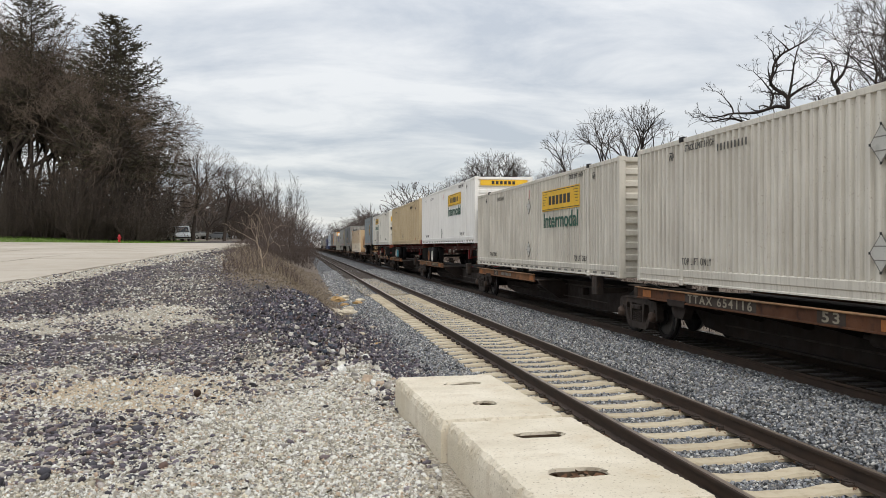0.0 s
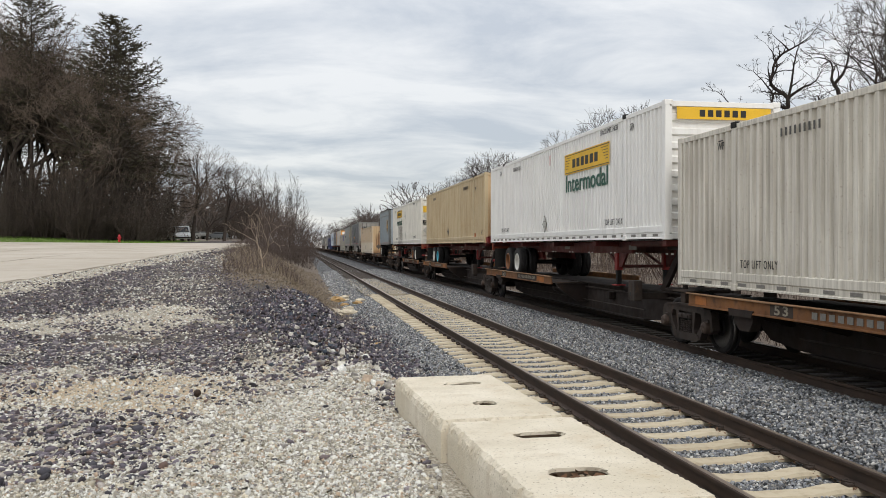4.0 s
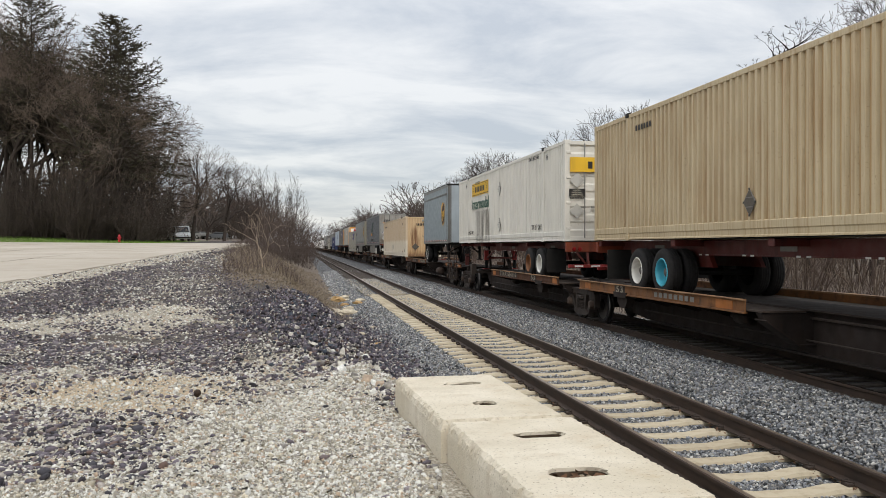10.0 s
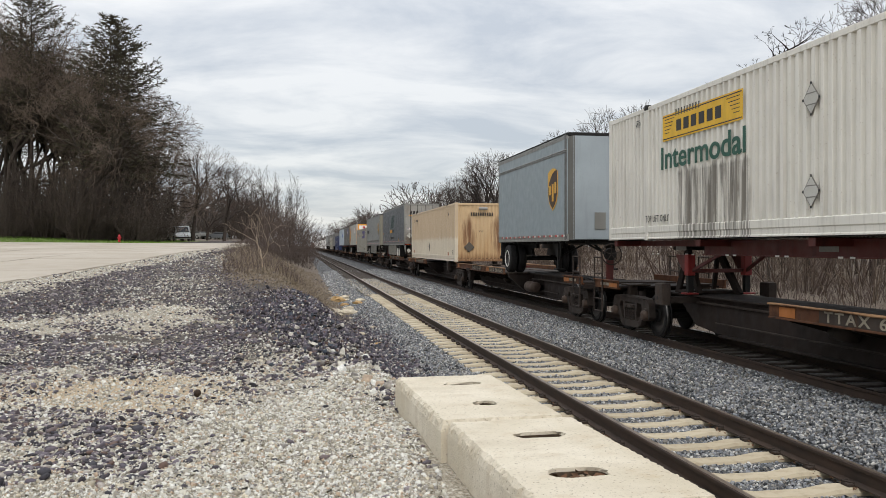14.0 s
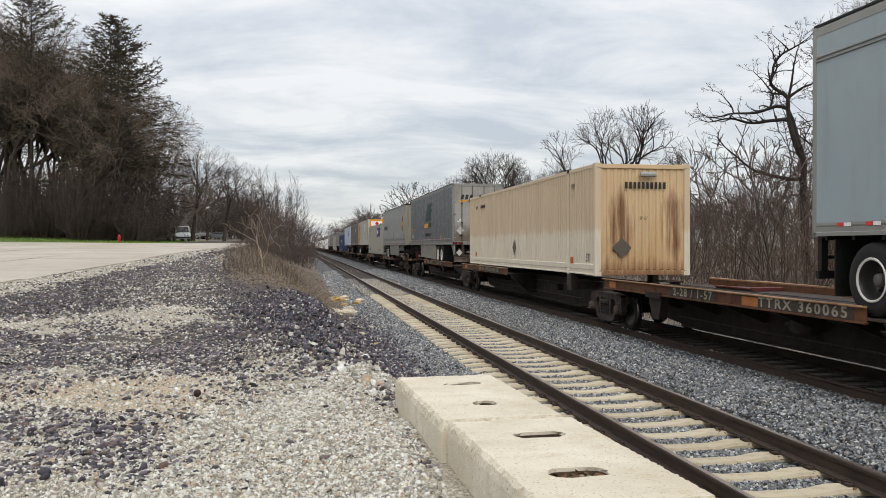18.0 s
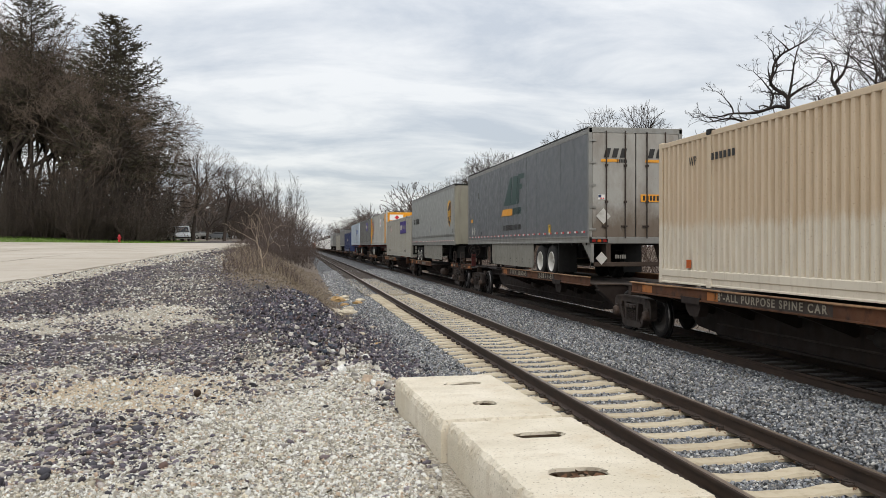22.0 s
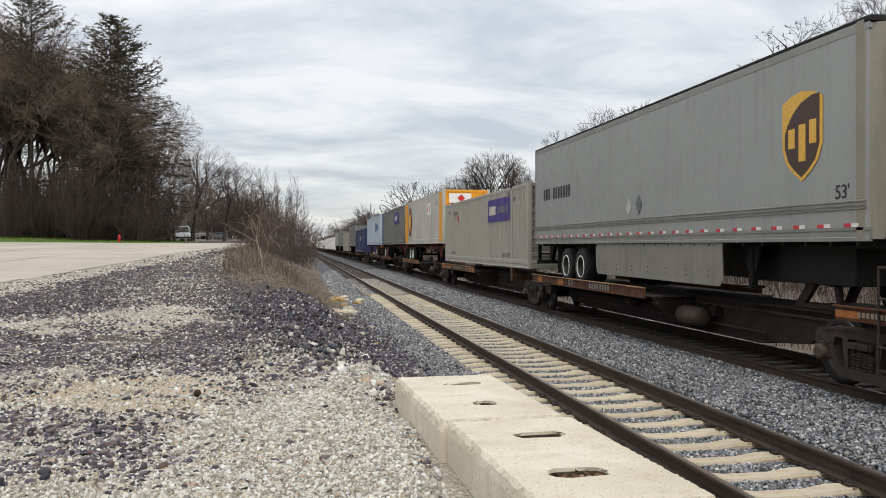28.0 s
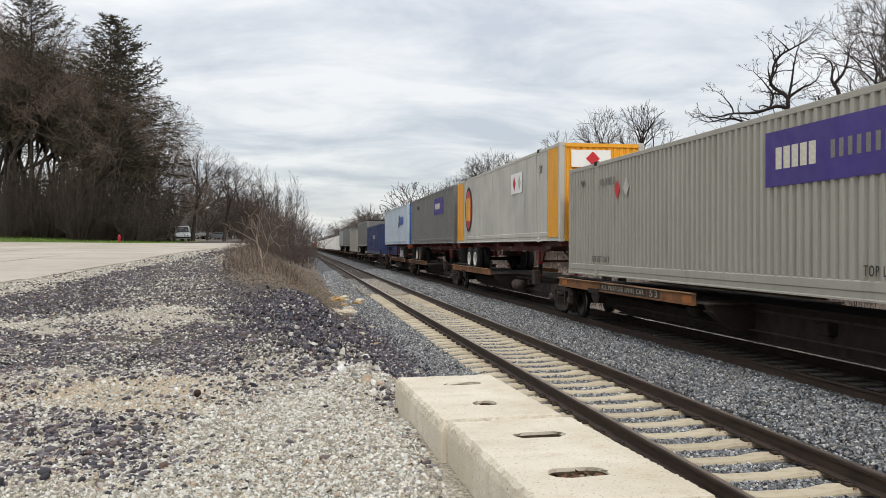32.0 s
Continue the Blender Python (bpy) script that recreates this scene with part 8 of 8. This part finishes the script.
def build_trees():
    rs = np.random.RandomState(11)
    kx = 0.986 / 1488

    def at(col, d):
        return bearing((col - 533) * kx, d)
    # the wood beyond the road
    con = make_conifer(3, 29.0, "tall dull conifer at the edge of the wood", 0.9, bare=0.44)
    con2 = make_conifer(8, 25.4, "dark conifer with two leading stems at the edge of the wood", 0.85, ((-0.55, 0.1, 1.0), (0.45, -0.2, 0.985), (1.6, 0.3, 0.88)), 0.30)
    set_out(con, [(*at(56, 99), 1.0), (*at(14, 112), 0.86)], rs, (1, 1))
    set_out(con2, [(*at(204, 95), 1.0)], rs, (1, 1), turn=10)
    wood = [make_tree("bare_tree", 21, 22.0, WOOD, M_BARK, M_REDTWIG, "tall bare reddish-brown tree in the wood", group="bare trees of the wood", thin=0.015),
            make_tree("bare_tree", 22, 22.0, dict(WOOD, spread=0.40, trunk=0.60), M_BARK, M_REDTWIG, "tall bare brown tree in the wood", group="bare trees of the wood", thin=0.015),
            make_tree("bare_tree", 23, 17.0, dict(ROUND, angle=0.44, girth=0.022, depth=9, trunk=0.42, third=0.4, lift=0.0, wander=0.14), M_BARK, M_REDTWIG, "broad bare brown tree in the wood", group="bare trees of the wood", thin=0.012)]
    spots = {0: [], 1: [], 2: []}
    for i in range(46):
        col = -80 + 350 * (i + rs.uniform()) / 46
        d = rs.uniform(97, 112)
        rise = np.interp(col, [-80, 60, 105, 150, 172, 230, 270], [29, 28, 24.5, 24.5, 17, 15, 13]) * (d + 5) / 105
        spots[i % 2].append((*at(col, d), rise * rs.uniform(0.84, 1.0) / 22.0))
    for col, d, rise in ((8, 96, 23.0), (84, 108, 25.0), (150, 104, 22.5), (122, 94, 19.0), (184, 103, 15.0), (232, 100, 12.6), (252, 98, 12.0), (270, 101, 10.6), (240, 108, 14.0), (-40, 96, 24.0)):
        spots[2].append((*at(col, d), rise / 17.0))
    for t, p in zip(wood, spots.values()):
        set_out(t, p, rs, (0.97, 1.03))
    t4 = make_tree("bare_tree", 31, 14.0, dict(ROUND, depth=9, girth=0.024, angle=0.46, third=0.2), M_BARK, M_DARKTWIG, "bare spreading tree beside the lane", group="bare trees along the lane", thin=0.013)
    set_out(t4, [(*at(341, 112), 1.0), (*at(397, 114), 0.84), (*at(322, 118), 0.84), (*at(428, 124), 0.52), (*at(448, 130), 0.48), (*at(366, 130), 0.66)], rs, (0.98, 1.02))
    t5 = make_tree("bare_tree", 36, 8.4, dict(FINE, stems=26, lean=0.27, density=(4.2, 4.0, 3.0), angle=0.36, ratio=0.27, wander=0.028, foot=0.8, girth=0.0052), M_BARK, M_UNDER, "slender bare many-stemmed tree by the track", group="slender trees by the track", thin=0.009)
    set_out(t5, [(*at(499, 76), 0.86), (*at(514, 84), 0.78)], rs, (0.98, 1.02))
    # understorey of the wood and brush on the bank
    b1 = make_tree("brush_clump", 41, 4.2, dict(BUSH, stems=18, lean=0.45), M_UNDER, M_UNDER, "dense bare brown understorey brush", "brush", "understorey of the wood", 0.016)
    under = []
    for i in range(110):
        under.append((*at(rs.uniform(-40, 300), rs.uniform(88, 116)), rs.choice([0.5, 0.8, 1.1, 1.4]) * rs.uniform(0.8, 1.2)))
    for i in range(26):
        under.append((*at(rs.uniform(345, 475), rs.uniform(152, 190)), rs.uniform(1.0, 1.7)))
    set_out(b1, under, rs)
    b2 = make_tree("brush_clump", 44, 2.6, dict(BUSH, stems=24), M_BRUSH, M_BRUSH, "bare grey-brown brush on the bank", "brush", "brush on the bank", 0.006)
    bank = [(*at(col, d), k) for col, d, k in ((478, 50, 0.5), (492, 56, 0.9), (462, 56, 0.7), (508, 64, 1.0), (478, 62, 1.1), (520, 76, 1.25), (497, 68, 1.25), (452, 62, 0.85), (532, 82, 1.2), (545, 84, 1.3), (530, 100, 1.7), (515, 88, 1.5), (548, 120, 1.7), (540, 140, 2.0), (550, 170, 2.2), (545, 200, 2.5), (505, 72, 1.3), (485, 70, 1.2), (440, 66, 0.7))]
    set_out(b2, bank, rs)
    sapling = make_tree("sapling", 52, 2.3, dict(ROUND, depth=4, trunk=0.30, angle=0.62, girth=0.012, wander=0.16), M_PALEBARK, M_PALEBARK, "pale bare sapling on the bank", group="sapling on the bank", thin=0.006)
    set_out(sapling, [(*at(469, 30), 1.0)], rs, (1, 1))
    # beyond the train: two crooked trees, their main limbs as they grow
    g1 = make_gnarled(57, ((0.0, -0.3, 0.27, 6.8, (88, 90, 92, 91, 90)), (0.0, 6.4, 0.19, 2.75, (122, 114, 106, 103, 98)), (0.0, 6.4, 0.17, 2.75, (106, 108, 107)), (0.0, 5.3, 0.12, 5.2, (172, 166, 160, 142, 138, 122)),
                           (-1.05, 8.3, 0.115, 4.5, (165, 185, 186, 180, 148, 176, 196, 162)), (-1.05, 8.9, 0.13, 5.1, (84, 97, 143, 139, 69, 76, 53, 27, 30, 36)),
                           (-1.05, 9.0, 0.11, 4.4, (143, 160, 210, 188, 177, 178, 194, 194, 158)), (-3.65, 9.4, 0.05, 1.8, (96, 122, 128, 160)),
                           (-1.95, 9.6, 0.075, 2.4, (79, 78, 125, 118, 131)), (-1.75, 10.6, 0.07, 2.2, (122, 48, 80, 112, 120)), (-0.75, 12.1, 0.05, 1.3, (126, 140)),
                           (-0.95, 9.5, 0.095, 2.0, (27, 40, 18, 60)), (-0.9, 9.7, 0.085, 3.0, (62, 84, 86, 80, 66))), "crooked bare dark tree with reaching limbs beyond the train")
    set_out(g1, [(*at(1429, 43), 0.97)], rs, (1, 1), turn=-32)
    g2 = make_gnarled(61, ((0.0, -0.3, 0.19, 9.3, (91, 92, 93, 92, 90, 92)), (0.0, 8.6, 0.155, 1.9, (50, 45, 72, 126)), (0.6, 10.4, 0.085, 2.2, (165, 80, 100, 148, 186)), (0.6, 10.4, 0.095, 2.6, (47, 50, 78, 80, 48)), (0.0, 6.5, 0.07, 3.5, (150, 130, 105)), (0.0, 7.2, 0.06, 3.2, (30, 50, 80))), "crooked bare tree beyond the train")
    set_out(g2, [(*at(1467, 43), 0.97), (*at(1545, 40), 0.90)], rs, (1, 1), turn=-33)
    tall = make_tree("bare_tree", 66, 16.0, dict(ROUND, wander=0.15, angle=0.42, depth=9, girth=0.018, third=0.25, trunk=0.25), M_BARK, M_BARK, "tall bare branching tree beyond the train", group="trees beyond the train", thin=0.010)
    set_out(tall, [(*at(1765, 43), 1.05), (*at(1820, 36), 1.0), (*at(1600, 60), 0.60)], rs, (0.98, 1.02))
    mid = make_tree("bare_tree", 63, 13.5, dict(ROUND, depth=8, girth=0.026, angle=0.50, wander=0.13, third=0.42, shrink=(0.70, 0.88)), M_GNARL, M_BARK, "bare rounded tree beyond the train", group="trees beyond the train", thin=0.013)
    set_out(mid, [(*at(1020, 76), 0.70), (*at(1094, 79), 1.15), (*at(962, 92), 0.58), (*at(958, 104), 0.52), (*at(860, 114), 1.08), (*at(898, 118), 1.15), (*at(815, 126), 0.90), (*at(742, 158), 0.70), (*at(838, 135), 0.95), (*at(712, 170), 0.66), (*at(775, 150), 0.70)], rs, (0.98, 1.02))
    sap = make_tree("young_tree", 71, 8.0, dict(ROUND, depth=7, trunk=0.30, angle=0.38, girth=0.012), M_BARK, M_DARKTWIG, "thin bare young tree in the thicket", group="thicket beyond the train", thin=0.011)
    places = []
    for i in range(84):
        y = 10 + 170 * rs.uniform() ** 1.5
        places.append((rs.uniform(19, 42), y, rs.uniform(0.4, 0.75)))
    for i in range(14):
        places.append((*at(rs.uniform(1440, 1640), rs.uniform(42, 75)), rs.uniform(0.8, 1.3)))
    set_out(sap, places, rs)
    b3 = make_tree("brush_clump", 47, 3.0, dict(BUSH, stems=16), M_UNDER, M_TWIG, "bare brown brush beyond the train", "brush", "brush beyond the train", 0.008)
    places = []
    for i in range(140):
        places.append((rs.uniform(15.0, 34), 6 + 200 * rs.uniform() ** 1.4, rs.uniform(0.8, 1.35)))
    set_out(b3, places, rs)
    th = make_tree("thicket_clump", 49, 6.2, dict(FINE, stems=14, lean=0.4, foot=0.9, wander=0.07, angle=0.6), M_DARKTWIG, M_DARKTWIG, "dense bare grey-brown thicket beyond the train", "brush", "thicket beyond the train", 0.010)
    places = [(rs.uniform(18, 34), 10 + 110 * rs.uniform() ** 1.3, rs.uniform(0.6, 0.95)) for i in range(75)]
    set_out(th, places, rs)
    # far woods on both sides, to the horizon
    lib = []
    for sd in range(4):
        segs = bare_tree_segments(90 + sd, 11.0, dict(ROUND, depth=5, least=0.5))
        lib.append(tubes([(a, b, max(r, 0.04), max(t, 0.03)) for a, b, r, t, lv in segs], 3))
    out = []
    for i in range(560):
        if i % 4 == 3:
            x, y = rs.uniform(18, 50), 130 + 420 * rs.uniform() ** 1.2
        elif i % 3 == 1:
            x, y = rs.uniform(34, 110), 5 + 200 * rs.uniform()
        elif i % 3:
            x, y = rs.uniform(17, 60), 150 + 900 * rs.uniform() ** 1.3
        else:
            y = 190 + 600 * rs.uniform() ** 1.3
            x = -7 - rs.uniform(0, 0.14) * y
        v, f = lib[i % 4]
        a, k = rs.uniform(0, 6.28), rs.uniform(0.8, 1.25)
        c, s_ = math.cos(a), math.sin(a)
        vv = np.stack([v[:, 0] * c - v[:, 1] * s_, v[:, 0] * s_ + v[:, 1] * c, v[:, 2]], 1) * k
        out.append((vv + np.array([x, y, float(ground_z(x, y))]), f))
    v, f = join(out)
    tagged(new("far_woods", fast_mesh("far_woods", v, f, M_FARWOOD)), "bare grey-brown woods along the line", "woods", kind="stuff")


build_trees()


def build_weeds():
    """Dry stalks on the bank, straw at the verges, grass beyond the road."""
    rs = np.random.RandomState(5)

    def tufts(name, n, xs, ys, h, mat, label, wide=0.006, ok=None, bent=0.45):
        x, y = xs, ys
        if ok is not None:
            x, y = x[ok], y[ok]
        n = len(x)
        z = ground_z(x, y)
        ht = h * rs.uniform(0.4, 1.2, n)
        lean = rs.normal(size=(n, 2)) * bent * ht[:, None]
        a = rs.uniform(0, 6.28, n)
        wv = np.stack([np.cos(a), np.sin(a), np.zeros(n)], 1) * wide * rs.uniform(0.7, 1.5, n)[:, None]
        p = np.stack([x, y, z - 0.02], 1)
        mid = p + np.stack([lean[:, 0] * 0.35, lean[:, 1] * 0.35, ht * 0.6], 1)
        tip = p + np.stack([lean[:, 0], lean[:, 1], ht * 0.95], 1)
        v = np.stack([p - wv, p + wv, mid - wv * 0.7, mid + wv * 0.7, tip], 1).reshape(-1, 3)
        t = (np.array([(0, 1, 3), (0, 3, 2), (2, 3, 4)])[None] + 5 * np.arange(n)[:, None, None]).reshape(-1, 3)
        tagged(new(name, fast_mesh(name, v, t, mat)), label, "weeds", kind="stuff")
    n = 52000
    y = 20 * (95 / 20) ** rs.uniform(0, 1, n)
    x = crest(y) + 0.2 + rs.normal(size=n) * 0.9
    tufts("dry_weeds", n, x, y, 0.10, M_STRAW, "dry straw-coloured weeds on the bank", 0.005, (x < 1.4) & (x > road_edge(y) + 1.0) & (rs.uniform(size=n) < np.clip((y - 19) / 16, 0.05, 1)), 1.5)
    n = 22000
    y = 20 * (72 / 20) ** rs.uniform(0, 1, n)
    x = crest(y) - 0.7 + rs.normal(size=n) * 0.75 + rs.uniform(size=n) * (2.3 - crest(y))
    tufts("matted_straw", n, x, y, 0.19, M_STRAW, "matted dry straw on the bank", 0.006, (x < 1.45) & (x > road_edge(y) + 1.2) & (rs.uniform(size=n) < np.clip((y - 20) / 18, 0.05, 1)), 2.0)
    n = 3200
    y = 28 * (90 / 22) ** rs.uniform(0, 1, n)
    x = crest(y) + rs.uniform(-1.5, 1.8, n)
    tufts("dry_stems", n, x, y, 0.45, M_BRUSH, "dry brown stems on the bank", 0.006, x < 1.5)
    n = 26000
    x, y = rs.uniform(12.0, 24, n), 5 + 130 * rs.uniform(0, 1, n) ** 1.6
    tufts("dry_verge", n, x, y, 0.55, M_BRUSH, "dry weeds beyond the train", 0.010)
    n = 30000
    x, y = rs.uniform(-75, -14, n), rs.uniform(82, 116, n)
    tufts("grass", n, x, y, 0.16, M_GRASS, "green spring grass beyond the road", 0.03)


build_weeds()

# ---- small things ----


def hydrant(x, y):
    th = thing("fire_hydrant", pose(x, y, float(ground_z(x, y)), 0, 0, 20), "red fire hydrant at the edge of the grass", "fire hydrant")
    part("barrel", Mesh().lathe((0, 0, 0), "z", [(-0.1, 0.16), (0.04, 0.16), (0.05, 0.11), (0.55, 0.11), (0.56, 0.145), (0.60, 0.145)], 16), M_HYDRANT, th)
    part("bonnet", Mesh().lathe((0, 0, 0), "z", [(0.60, 0.14), (0.68, 0.12), (0.75, 0.06), (0.76, 0.03), (0.82, 0.03)], 16), M_HYDRANT, th)
    for sx in (-1, 1):
        part("outlet_cap", Mesh().lathe((0, 0, 0.45), "x", [(sx * 0.1, 0.06), (sx * 0.18, 0.06), (sx * 0.19, 0.03)], 12), M_HYDRANT, th)
    part("pumper_cap", Mesh().lathe((0, 0, 0.40), "y", [(-0.1, 0.08), (-0.19, 0.08), (-0.2, 0.04)], 12), M_HYDRANT, th)


def parked_car(x, y, turn, paint_m, label, long=4.7, tall=1.75):
    th = thing("parked_car", pose(x, y, float(ground_z(x, y)), 0, 0, turn), label, "car", "cars parked by the lane")
    h, w = long / 2, 0.92
    part("body", Mesh().prism([(-h, 0.35), (h, 0.35), (h, 0.85), (h - 0.25, 0.98), (-h + 0.1, 1.02), (-h, 0.8)], "x", -w, w), paint_m, th)
    part("cabin", Mesh().prism([(-h + 0.1, 1.0), (h - 1.3, 1.0), (h - 1.9, tall), (-h + 0.35, tall)], "x", -w + 0.10, w - 0.10), paint_m, th)
    for sx in (-1, 1):
        part("side_window", Mesh().prism([(-h + 0.3, 1.08), (h - 1.55, 1.08), (h - 1.98, tall - 0.1), (-h + 0.45, tall - 0.1)], "x", sx * (w - 0.102), sx * (w - 0.085)), M_GLASS, th, "dark side window")
        for yy in (-h + 0.85, h - 0.9):
            wl = part("wheel", Mesh().lathe((sx * (w - 0.06), yy, 0.34), "x", [(-0.11, 0.25), (-0.11, 0.34), (0.11, 0.34), (0.11, 0.25)], 18), M_TYRE, th, "black tyre")
            part("rim", Mesh().lathe((sx * (w + 0.0), yy, 0.34), "x", [(sx * 0.0, 0.22), (sx * 0.055, 0.2)], 14), M_ALU, wl)
    part("rear_window", Mesh().prism([(-h + 0.115, 1.12), (-h + 0.3, tall - 0.1), (-h + 0.26, tall - 0.1), (-h + 0.085, 1.12)], "x", -w + 0.2, w - 0.2), M_GLASS, th, "dark rear window")
    part("bumper", Mesh().box(-w, w, -h - 0.06, -h + 0.02, 0.38, 0.58, 0.02), M_BLACKST, th)


def build_small():
    rs = np.random.RandomState(2)
    kx = 0.986 / 1488
    hydrant(*bearing((211 - 533) * kx, 84))
    x, y = bearing((316 - 533) * kx, 104)
    parked_car(x, y, 20, M_CARWHITE, "white sport-utility car parked under the trees", 4.8, 1.85)
    x, y = bearing((343 - 533) * kx, 150)
    parked_car(x, y, 60, M_ALU, "pale low car parked beside the lane", 4.4, 1.3)
    x, y = bearing((383 - 533) * kx, 156)
    parked_car(x, y, 95, M_GREYTR, "dark car parked far down the lane", 4.3, 1.35)
    # a low house beyond the lane
    x, y = bearing((352 - 533) * kx, 178)
    hs = thing("house", pose(x, y, float(ground_z(x, y)), 0, 0, 12), "low pale house among the trees", "house")
    part("wall", Mesh().box(-6, 6, -4, 4, -0.5, 2.7), M_SIDING, hs)
    part("roof", Mesh().prism([(-4.6, 2.6), (4.6, 2.6), (0, 4.6)], "x", -6.4, 6.4), M_ROOF, hs, "grey shingle roof")
    for k in (-3.5, 0.5, 3.6):
        wd = part("window", Mesh().box(k - 0.55, k + 0.55, -4.06, -4.0, 0.9, 2.0, 0.01), M_SIDING, hs)
        part("pane", Mesh().box(k - 0.45, k + 0.45, -4.075, -4.05, 1.0, 1.9), M_GLASS, wd, "dark window pane")
    # a lamp on a post by the lane
    x, y = bearing((365 - 533) * kx, 140)
    lp = thing("street_lamp", pose(x, y, float(ground_z(x, y))), "grey lamp post with a pale hood", "street lamp")
    part("post", Mesh().tube((0, 0, -0.2), (0, 0, 5.2), 0.07, 8), M_TRUCK, lp)
    part("hood", Mesh().prism([(-0.2, 5.1), (0.5, 5.5), (0.45, 5.75), (-0.25, 5.35)], "y", -0.3, 0.3), M_CARWHITE, lp, "pale lamp hood")
    # limestone rocks at the foot of the bank
    for k in range(30):
        r = 0.13 + 0.19 * rs.uniform() ** 1.2 if k < 14 else 0.05 + 0.07 * rs.uniform()
        y = 29 + 16 * rs.uniform() if k < 14 else 20 + 26 * rs.uniform()
        x = float(np.interp(y, [20, 30, 48], [1.60, 1.85, 1.70])) + rs.normal() * 0.28
        bm = bmesh.new()
        bmesh.ops.create_icosphere(bm, subdivisions=2, radius=r)
        for v in bm.verts:
            v.co *= 1 + 0.45 * noise.fractal(v.co * (2.2 / r) * 0.5 + Vector((k * 3, 0, 0)), 1.0, 2.0, 3)
            v.co.z *= 0.5
        me = bpy.data.meshes.new("rock")
        bm.to_mesh(me)
        bm.free()
        me.materials.append(M_ROCKOCHRE if k % 4 == 1 else M_ROCK)
        ob = tagged(new("rock", me), "pale limestone rock at the foot of the bank", "rock", "rocks by the track")
        lie = max(float(GROUND_OB.ray_cast(Vector((x, y, 9)), Vector((0, 0, -1)))[1].z), float(np.interp(x, [1.35, 1.7, 2.75], [-0.52, -0.42, -0.25])))
        ob.matrix_world = pose(x, y, lie + r * 0.25, 0, 0, k * 47)
    # dead leaves blown against the rails and into the lifting slots
    lv = np.random.RandomState(4)
    n = 900
    y = 5.5 + 22 * lv.uniform(size=n) ** 1.6
    x = TRACK + np.where(lv.uniform(size=n) < 0.5, -0.7525, 0.7525) + np.where(lv.uniform(size=n) < 0.5, -1, 1) * (0.10 + 0.10 * lv.uniform(size=n) ** 2)
    z = -0.19 + 0.03 * lv.uniform(size=n)
    x2, y2 = 1.052 + lv.uniform(0.2, 0.52, 60), 3.59 + lv.uniform(0.46, 0.63, 60)
    x, y, z = np.concatenate([x, x2]), np.concatenate([y, y2]), np.concatenate([z, 0.80 + 0.055 * lv.uniform(size=60)])
    n = len(x)
    a, r = lv.uniform(0, 6.28, n), lv.uniform(0.012, 0.030, n)
    c, q = np.stack([x, y, z], 1), np.stack([np.cos(a), np.sin(a), lv.normal(size=n) * 0.35], 1) * r[:, None]
    w = np.stack([-np.sin(a), np.cos(a), lv.normal(size=n) * 0.35], 1) * r[:, None] * 0.55
    v = np.stack([c - q, c - w + [0, 0, 0.004], c + q, c + w + [0, 0, 0.004]], 1).reshape(-1, 3)
    t = (np.array([(0, 1, 2), (0, 2, 3)])[None] + 4 * np.arange(n)[:, None, None]).reshape(-1, 3)
    tagged(new("dead_leaves", fast_mesh("dead_leaves", v, t, M_LEAF)), "curled brown dead leaves along the rails", "leaves", kind="stuff")
    # a dark husk on the gravel
    x, y = bearing((349 - 533) * kx, 7.75)
    bm = bmesh.new()
    bmesh.ops.create_icosphere(bm, subdivisions=3, radius=0.034)
    for v in bm.verts:
        v.co *= 1 + 0.12 * noise.fractal(v.co * 60, 1.0, 2.0, 3)
    me = bpy.data.meshes.new("walnut_husk")
    bm.to_mesh(me)
    bm.free()
    me.materials.append(M_HUSK)
    ob = tagged(new("walnut_husk", me), "dark brown round husk lying on pale gravel", "husk")
    ob.matrix_world = pose(x, y, float(GROUND_OB.ray_cast(Vector((x, y, 9)), Vector((0, 0, -1)))[1].z) + 0.036)


M_LEAF = plain("dead_leaf_brown", "5a3d26", 0.85, 0, 0.4, 40)
M_HUSK = plain("dark_brown_husk", "33241a", 0.9, 0, 0.4, 60)
build_small()

# ---- what moves ----
SPEED, GAIN = 4.7956, 0.0053     # metres a second at the start, and half the gain a second
RADIUS = 0.457


def rolled(t):
    """How far the train has come by t seconds."""
    return SPEED * t + GAIN * t * t


def motions():
    for th in LOADS + CARS + TRAILERS:
        m = th.matrix_basis.copy()
        walk(th, [(t, Matrix.Translation((0, -rolled(t), 0)) @ m) for t in range(0, 33, 2)])
    rows = [(k / 10, rolled(k / 10) / RADIUS) for k in range(321)]
    for w in WHEELS:
        m = w.matrix_basis.copy()
        walk(w, [(t, m @ Matrix.Rotation(a, 4, "X")) for t, a in rows])


motions()
